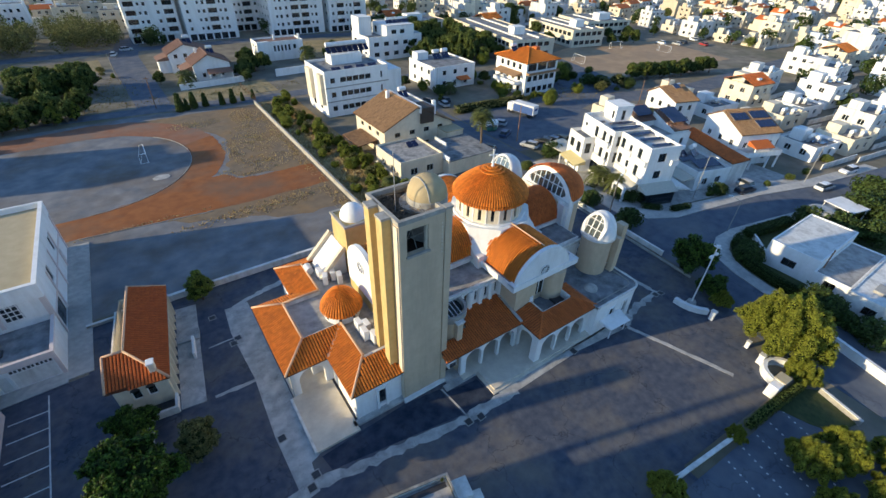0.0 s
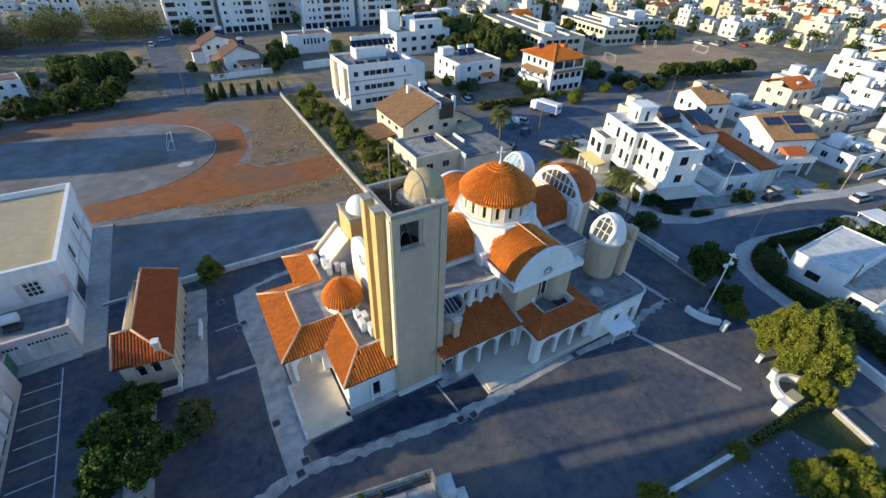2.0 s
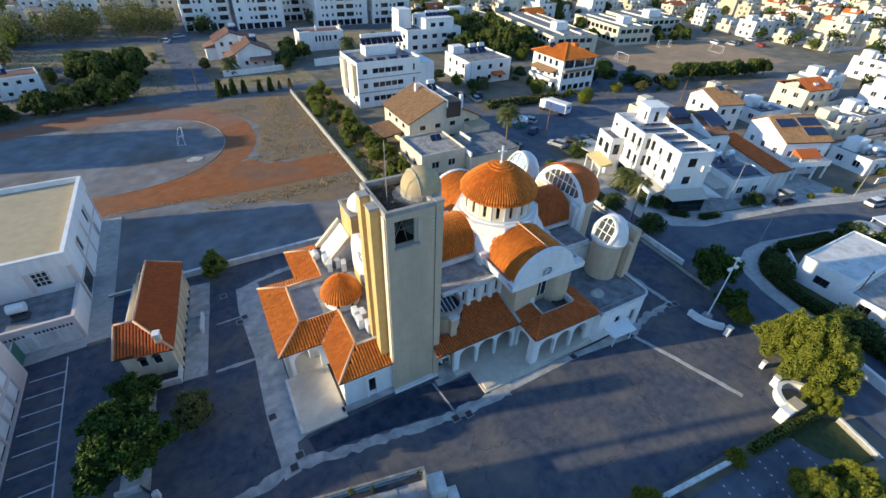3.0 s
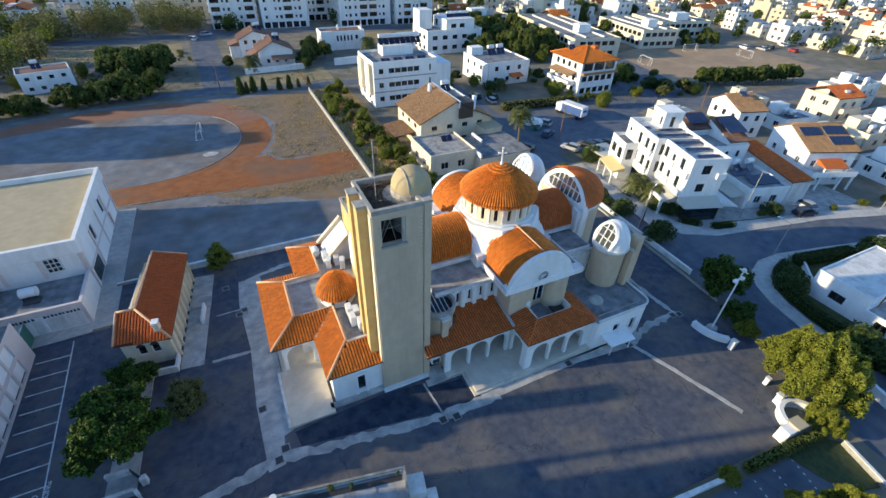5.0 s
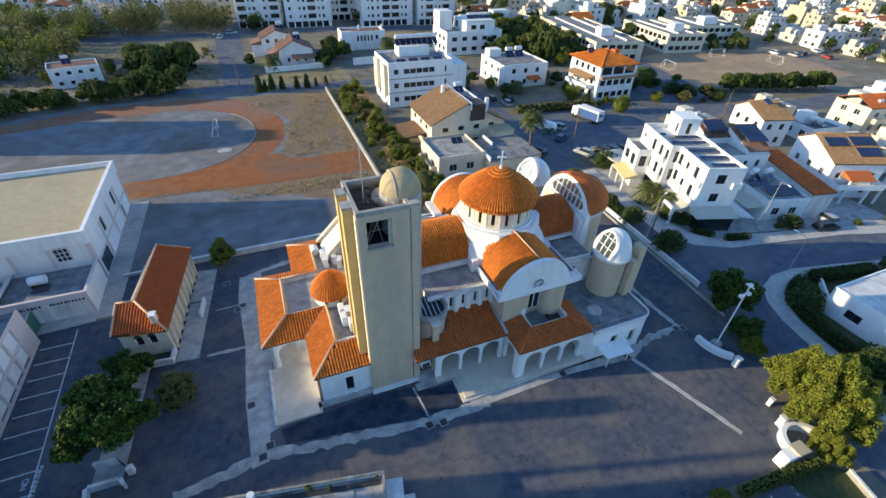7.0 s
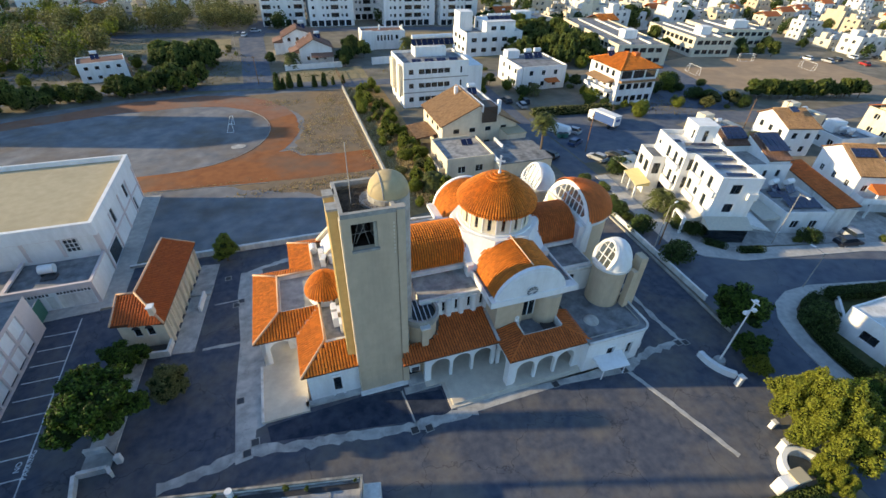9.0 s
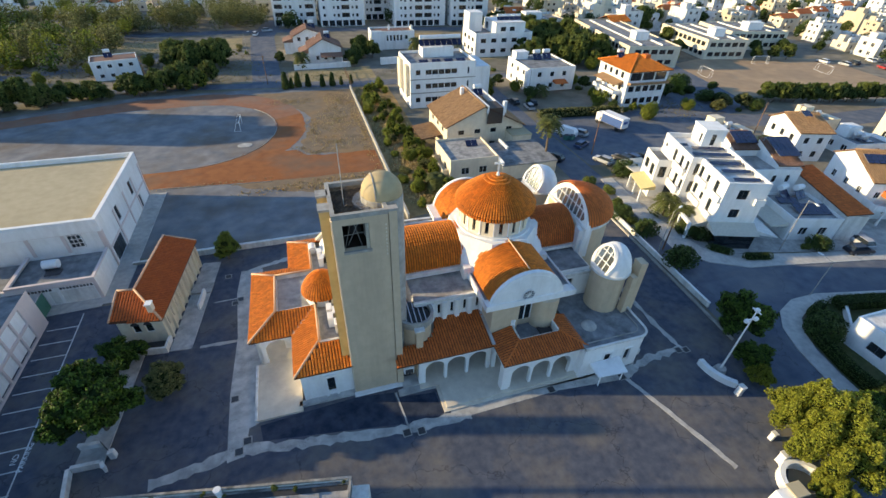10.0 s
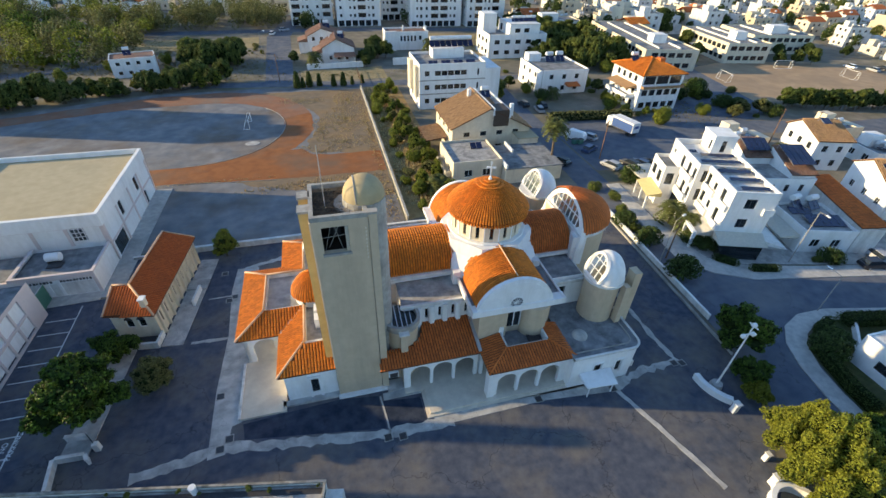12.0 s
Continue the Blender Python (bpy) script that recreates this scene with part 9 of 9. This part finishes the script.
hedge("hedge", "curved tall clipped hedge behind the pavement", [(66.5, 8.4), (66.9, 12.4), (67.8, 15.8), (69.3, 18.3), (71.4, 20.0), (73.4, 20.6)], 1.3, 1.7, M_LEAF_DARK, 33)
hedge("hedge", "straight clipped hedge beside the street", [(76.3, 20.5), (86.5, 18.5)], 2.2, 1.5, M_LEAF_DARK, 34)
hedge("hedge", "long olive-green hedge beside the parking area", [(70.4, 93.4), (92.0, 91.4)], 2.6, 2.2, M_LEAF_OLIVE, 35, 0.22, 20)
hedge("hedge", "green hedge beside the yard gate", [(40.6, 2.8), (45.0, 2.5), (49.9, 2.1)], 1.0, 1.4, M_LEAF_MID, 36)
hedge("hedge", "green hedge beside the car shed", [(73.0, 63.4), (77.5, 62.8)], 1.4, 1.5, M_LEAF_MID, 37)


# ---- street furniture, vehicles and small things ----
def car(x, y, turn, paint, length=4.2, width=1.72, height=1.45, name="car", label="parked car", z=0.04, van=False):
    ob = thing(name, label, "car", "parked cars", pose(x, y, z, 0, 0, turn))
    l2, w2 = length / 2, width / 2
    bm = bmesh.new()
    hood = height * (0.62 if not van else 0.75)
    rows = [(-l2, 0.35, hood * 0.95), (-l2 + 0.1, 0.25, hood), (l2 - 0.9, 0.25, hood), (l2 - 0.08, 0.28, hood * 0.82), (l2, 0.4, hood * 0.6)]
    secs = [[bm.verts.new((u, s * w2 * k, zz)) for s, zz, k in ((-1, a, 0.96), (1, a, 0.96), (1, (a + b) / 2, 1.0), (1, b, 0.93), (-1, b, 0.93), (-1, (a + b) / 2, 1.0))] for u, a, b in rows]
    for p, q in zip(secs, secs[1:]):
        for i in range(6):
            j = (i + 1) % 6
            bm.faces.new((p[i], p[j], q[j], q[i]))
    bm.faces.new(secs[0][::-1])
    bm.faces.new(secs[-1])
    bmesh.ops.recalc_face_normals(bm, faces=bm.faces[:])
    part("body", bm, paint, ob)
    rear, front = (-l2 + 0.12, l2 - 1.25) if not van else (-l2 + 0.05, l2 - 0.7)
    gb = bmesh.new()
    lo = [gb.verts.new(p) for p in ((rear, -w2 * 0.9, hood - 0.02), (front + 0.35, -w2 * 0.9, hood - 0.02), (front + 0.35, w2 * 0.9, hood - 0.02), (rear, w2 * 0.9, hood - 0.02))]
    hi = [gb.verts.new(p) for p in ((rear + 0.35, -w2 * 0.74, height), (front - 0.45, -w2 * 0.74, height), (front - 0.45, w2 * 0.74, height), (rear + 0.35, w2 * 0.74, height))]
    for i in range(4):
        j = (i + 1) % 4
        gb.faces.new((lo[i], lo[j], hi[j], hi[i]))
    gb.faces.new(hi)
    part("glasshouse", gb, M_GLASS if not van else paint, ob)
    part("roof_panel", soft_box(rear + 0.38, front - 0.48, -w2 * 0.73, w2 * 0.73, height - 0.01, height + 0.05, 0.02), paint, ob)
    if van:
        part("windscreen", prism(bmesh.new(), [(front - 0.35, -w2 * 0.7), (front + 0.3, -w2 * 0.84), (front + 0.3, w2 * 0.84), (front - 0.35, w2 * 0.7)], hood + 0.05, [height - 0.1, hood + 0.1, hood + 0.1, height - 0.1]), M_GLASS, ob)
    for u in (-l2 + 0.75, l2 - 0.8):
        for s in (-1, 1):
            wh = part("wheel", beam(bmesh.new(), (u, s * (w2 - 0.18), 0.3), (u, s * (w2 + 0.02), 0.3), 0.6, n=14), M_TYRE, ob)
            part("rim", beam(bmesh.new(), (u, s * (w2 + 0.02), 0.3), (u, s * (w2 + 0.035), 0.3), 0.36, n=10), M_METAL, wh)
    for s in (-1, 1):
        part("headlight", boxes((l2 - 0.14, l2 - 0.02, s * w2 * 0.7 - 0.16, s * w2 * 0.7 + 0.16, hood * 0.66, hood * 0.8)), M_WHITEMETAL, ob)
    return ob


car(71.0, 66.6, 115, CAR_SILVER, label="silver hatchback parked on the asphalt")
car(61.6, 70.4, 115, CAR_DARK, label="dark car parked at the roadside")
car(73.9, 81.0, 120, CAR_SILVER, label="silver car parked beside a white van")
car(70.7, 81.4, 120, CAR_WHITE, 5.0, 1.95, 2.1, "van", "white delivery van parked in the lot", van=True)
car(107.2, 20.6, -10, CAR_WHITE, label="white car driving lane side on the street")
car(120.5, 21.0, 170, CAR_WHITE, label="white car parked at the kerb")
car(67.9, 104.8, 95, CAR_DARK, label="dark car parked in the lane")
car(70.4, 100.2, 85, CAR_SILVER, label="silver car parked in the lane")
car(72.6, 103.0, 85, CAR_DARK, label="dark car parked in the lane")
car(73.6, 59.6, 80, CAR_SILVER, 4.4, 1.75, 1.6, label="silver car under a shade canopy")
car(70.8, 74.8, 30, CAR_BLUE, label="dark blue car parked in the lot")
car(75.4, 66.4, 110, CAR_DARK, label="dark car parked by the hedge")
car(77.6, 66.2, 110, CAR_BLUE, label="dark blue car parked by the hedge")
car(80.0, 65.8, 110, CAR_DARK, label="dark car parked by the hedge")
car(92.0, 28.6, -10, CAR_DARK, label="dark car parked on the forecourt")
car(94.6, 30.4, 80, CAR_SILVER, label="silver car parked on the forecourt")
car(113.0, 74.0, 170, CAR_WHITE, label="white car parked on the far street")
car(-1.0, 204.0, 80, CAR_WHITE, label="white car in the distant lane")
car(3.4, 211.0, 10, CAR_SILVER, label="silver car in the distant street")
for k in range(12):
    car(205 + 5.5 * k + rnd.uniform(-1, 1), 112 + rnd.uniform(-8, 12), rnd.uniform(-20, 20) + 80, (CAR_WHITE, CAR_SILVER, CAR_DARK, CAR_RED)[k % 4], label="distant parked car on a gravel lot")

truck = thing("box_truck", "white and blue box truck parked in the lot", "truck", "", pose(84.7, 82.6, 0.04, 0, 0, -77))
part("cargo_box", soft_box(-3.6, 3.0, -1.2, 1.2, 0.95, 3.3, 0.04), M_WHITEMETAL, truck)
each("side_curtain", boxes((-3.3, 2.8, -1.23, -1.2, 1.0, 2.9), (-3.3, 2.8, 1.2, 1.23, 1.0, 2.9)), M_BLUE, truck)
part("cab", soft_box(-5.3, -3.75, -1.1, 1.1, 0.6, 2.7, 0.15, 2), CAR_WHITE, truck)
part("windscreen", boxes((-5.33, -5.29, -0.95, 0.95, 1.6, 2.4)), M_GLASS, truck)
part("rear_sign", boxes((3.0, 3.03, -0.7, 0.7, 2.0, 2.6)), M_BLUE, truck)
part("chassis", boxes((-5.0, 3.0, -0.5, 0.5, 0.5, 0.95)), M_DARKMETAL, truck)
for u in (-4.6, 1.6):
    for s in (-1, 1):
        part("wheel", beam(bmesh.new(), (u, s * 0.85, 0.45), (u, s * 1.12, 0.45), 0.9, n=16), M_TYRE, truck)

shade = thing("carport", "pale canvas carport roof on thin posts", "carport", "", pose(73.6, 59.6, 0))
part("cloth", prism(bmesh.new(), [(-2.6, -2.4), (2.6, -2.4), (2.6, 2.4), (-2.6, 2.4)], 2.3, [2.4, 2.4, 2.7, 2.7]), M_FABRIC, shade)
for x, y in ((-2.5, -2.3), (2.5, -2.3), (-2.5, 2.3), (2.5, 2.3)):
    part("post", boxes((x - 0.05, x + 0.05, y - 0.05, y + 0.05, 0, 2.35)), M_METAL, shade)


def street_lamp(x, y, h, turn, name="street_lamp", label="slim street lamp with a curved arm", wood=False):
    ob = thing(name, label, "street lamp" if not wood else "utility pole", "street poles", pose(x, y, 0, 0, 0, turn))
    part("pole", tube(bmesh.new(), 0, 0, -0.1, h, 0.12 if wood else 0.08, 0.07 if wood else 0.045, 10), M_BROWNWOOD if wood else M_CEMENT, ob)
    if wood:
        part("crossarm", boxes((-0.6, 0.6, -0.05, 0.05, h - 0.5, h - 0.4)), M_BROWNWOOD, ob)
    else:
        part("arm", beam(bmesh.new(), (0, 0, h - 0.1), (1.5, 0, h + 0.2), 0.06, n=6), M_CEMENT, ob)
        part("lamp_head", soft_box(1.3, 2.0, -0.14, 0.14, h + 0.12, h + 0.28, 0.04), M_WHITEMETAL, ob)


street_lamp(60.2, 36.2, 8.0, 20)
street_lamp(62.4, 37.4, 7.0, 200, "utility_pole", "wooden utility pole beside the street", True)
street_lamp(80.3, 32.4, 9.0, 250)
street_lamp(74.9, 23.0, 6.0, 100)
street_lamp(70.8, 70.6, 8.5, 30, "utility_pole", "brown utility pole in the parking lot", True)
street_lamp(107.0, 24.0, 8.0, 250)
street_lamp(64.0, 122.0, 8.0, 180)
street_lamp(76.0, 112.0, 7.0, 180)
street_lamp(4.0, 136.0, 8.0, 0, "utility_pole", "wooden utility pole by the lane", True)
street_lamp(-28.0, 142.0, 8.0, 0, "utility_pole", "wooden utility pole by the lane", True)
street_lamp(-2.5, 168.0, 8.0, 0)
street_lamp(72.0, 9.0, 6.0, 0, "utility_pole", "utility pole behind the hedge", True)
street_lamp(113.0, 68.5, 9.0, 0, "utility_pole", "tall wooden utility pole behind the villa", True)
street_lamp(120.5, 66.0, 9.0, 0, "utility_pole", "tall wooden utility pole behind the villa", True)

# loudspeaker pole with a planter at the yard's gate
pole = thing("floodlight_pole", "tall white pole with lamps in a curved planter", "lamp post", "", pose(53.0, 16.4, 0))
part("pole", tube(bmesh.new(), 0, 0, 0, 9.4, 0.11, 0.065, 12), M_WHITEMETAL, pole)
part("foot", tube(bmesh.new(), 0, 0, 0, 0.5, 0.7, 0.55, 16), M_CONCRETE, pole)
part("crossarm", boxes((-0.6, 0.6, -0.05, 0.05, 8.2, 8.3), (-0.06, 0.06, -0.5, 0.5, 9.3, 9.4)), M_WHITEMETAL, pole)
for u, zz in ((-0.6, 8.0), (0.6, 8.0), (0.0, 9.4)):
    part("floodlight", soft_box(u - 0.22, u + 0.22, -0.2, 0.2, zz - 0.1, zz + 0.25, 0.05), M_WHITEMETAL, pole)


def curved_wall(name, label, cx, cy, r, a0, a1, h, w, material=M_WHITE):
    ob = thing(name, label, "wall")
    pts_o, pts_i = arc(cx, cy, r + w / 2, r + w / 2, a0, a1, 16), arc(cx, cy, r - w / 2, r - w / 2, a0, a1, 16)
    part("wall_body", prism(bmesh.new(), pts_o + pts_i[::-1], 0, h), material, ob)
    return ob


curved_wall("planter_wall", "curved white planter wall at the yard gate", 55.4, 17.3, 4.0, 172, 232, 0.8, 0.55)
gp = thing("gate_pier", "white gate pier with a small cap", "gate pier", "gate piers", pose(52.4, 13.3, 0))
part("pier", soft_box(-0.28, 0.28, -0.28, 0.28, 0, 1.3, 0.04), M_WHITE, gp)
part("cap", soft_box(-0.36, 0.36, -0.36, 0.36, 1.3, 1.42, 0.03), M_WHITE_OLD, gp)
copy_thing(gp, pose(51.4, 8.3, 0) @ Matrix.Scale(0.75, 4))
copy_thing(gp, pose(50.2, 6.3, 0))
curved_wall("gate_wall", "curved white gate wall beside a block with a tan cap", 50.2, 3.7, 2.05, 20, 172, 1.0, 0.42)
curved_wall("gate_wall", "low white wall stub by the gate", 50.9, 5.2, 1.1, 95, 150, 0.9, 0.5)
gw = thing("gate_block", "white gate block with a tan tiled cap", "gate pier", "", pose(46.4, 3.5, 0, 0, 0, -3))
part("block", soft_box(-0.3, 1.0, -0.5, 0.5, 0, 1.7, 0.05), M_WHITE, gw)
part("side_block", soft_box(0.9, 1.9, -0.42, 0.42, 0, 1.95, 0.05), M_WHITE, gw)
part("cap", soft_box(0.6, 2.1, -0.62, 0.62, 1.95, 2.1, 0.05), M_SANDROOF, gw)

# planter and skips beside the parish house
strip = sheet("planting_strip", [(-11.7, 23.4), (-9.3, 23.4), (-8.4, 36.4), (-10.5, 37.2)], 0.16, M_CONCRETE, "pale concrete strip under the trees", "pavement")
for p, q in (((-11.6, 25.6), (-9.75, 25.4)), ((-11.6, 23.5), (-9.3, 23.4)), ((-9.2, 23.35), (-8.85, 22.7)), ((-11.75, 23.4), (-11.3, 20.6))):
    long_wall("strip_wall", p, q, 0.75, 0.22, M_WHITE_OLD, "low weathered white wall round the planting strip")
grille = thing("metal_gate", "dark metal gate leaf between low white walls", "gate", "", pose(-9.65, 25.3, 0.1, 0, 0, -51))
part("gate_frame", boxes((0, 1.45, -0.03, 0.03, 0, 0.08), (0, 1.45, -0.03, 0.03, 0.92, 1.0), (0, 0.07, -0.03, 0.03, 0.08, 0.92), (1.38, 1.45, -0.03, 0.03, 0.08, 0.92)), M_DARKMETAL, grille)
part("panel", boxes((0.07, 1.38, -0.012, 0.012, 0.08, 0.92)), M_DARKMETAL, grille)
gate_end = thing("gate_pier", "short white pier at the metal gate", "gate pier", "gate piers", pose(-8.6, 24.1, 0.0))
part("pier", soft_box(-0.25, 0.25, -0.25, 0.25, 0, 1.0, 0.03), M_WHITE_OLD, gate_end)

# goals on the sports fields
def goal(x, y, turn, w=5.0, h=2.2, d=1.4):
    g = thing("football_goal", "white metal football goal frame", "goal", "football goals", pose(x, y, 0, 0, 0, turn))
    bm = bmesh.new()
    for s in (-w / 2, w / 2):
        beam(bm, (s, 0, 0), (s, 0, h), 0.12, n=8)
        beam(bm, (s, 0, h), (s, d * 0.4, h), 0.08, n=6)
        beam(bm, (s, d * 0.4, h), (s, d, 0), 0.08, n=6)
        beam(bm, (s, 0, 0.05), (s, d, 0.05), 0.08, n=6)
    beam(bm, (-w / 2, 0, h), (w / 2, 0, h), 0.12, n=8)
    beam(bm, (-w / 2, d, 0.05), (w / 2, d, 0.05), 0.08, n=6)
    part("goal_frame", bm, M_WHITEMETAL, g)


goal(-1.6, 103.5, 90, 5.0, 2.1)
goal(145, 117, 80, 6, 2.4)
goal(179, 127, 170, 6, 2.4)
goal(193, 112, 80, 6, 2.4)
slab = sheet("concrete_slab", arc(-0.4, 92.6, 1.5, 1.1, 0, 330, 14), 0.08, M_CONCRETE, "small pale concrete slab in the dust", "slab")
# fence by the lane
fence = thing("fence", "rusty post fence at the end of the scrub strip", "fence")
for k in range(9):
    part("post", boxes((27.2 - 0.04, 27.2 + 0.04, 128 + 2 * k - 0.04, 128 + 2 * k + 0.04, 0, 1.8)), M_BROWNWOOD, fence)
part("rail", boxes((27.17, 27.23, 128, 144, 1.6, 1.68)), M_BROWNWOOD, fence)
part("rail", boxes((27.17, 27.23, 128, 144, 0.8, 0.88)), M_BROWNWOOD, fence)
# bins by the parking
for x, y in ((69.4, 79.0), (70.6, 78.7), (89.0, 90.0)):
    b = thing("waste_bin", "dark green wheeled waste bin", "bin", "waste bins", pose(x, y, 0.03, 0, 0, 15))
    part("tub", soft_box(-0.6, 0.6, -0.45, 0.45, 0.1, 1.1, 0.06), M_GREENCLOTH, b)
    part("lid", soft_box(-0.63, 0.63, -0.48, 0.48, 1.1, 1.22, 0.05), M_DARKMETAL, b)
# roof weeds on the near house
for k in range(7):
    put(S_MID, 11.3 - 2.7 * k - (1.3 if k % 2 else 0.2), 14.55 + 0.54 * k, 0.2 + 0.1 * (k % 3), 50 * k, 2.75)
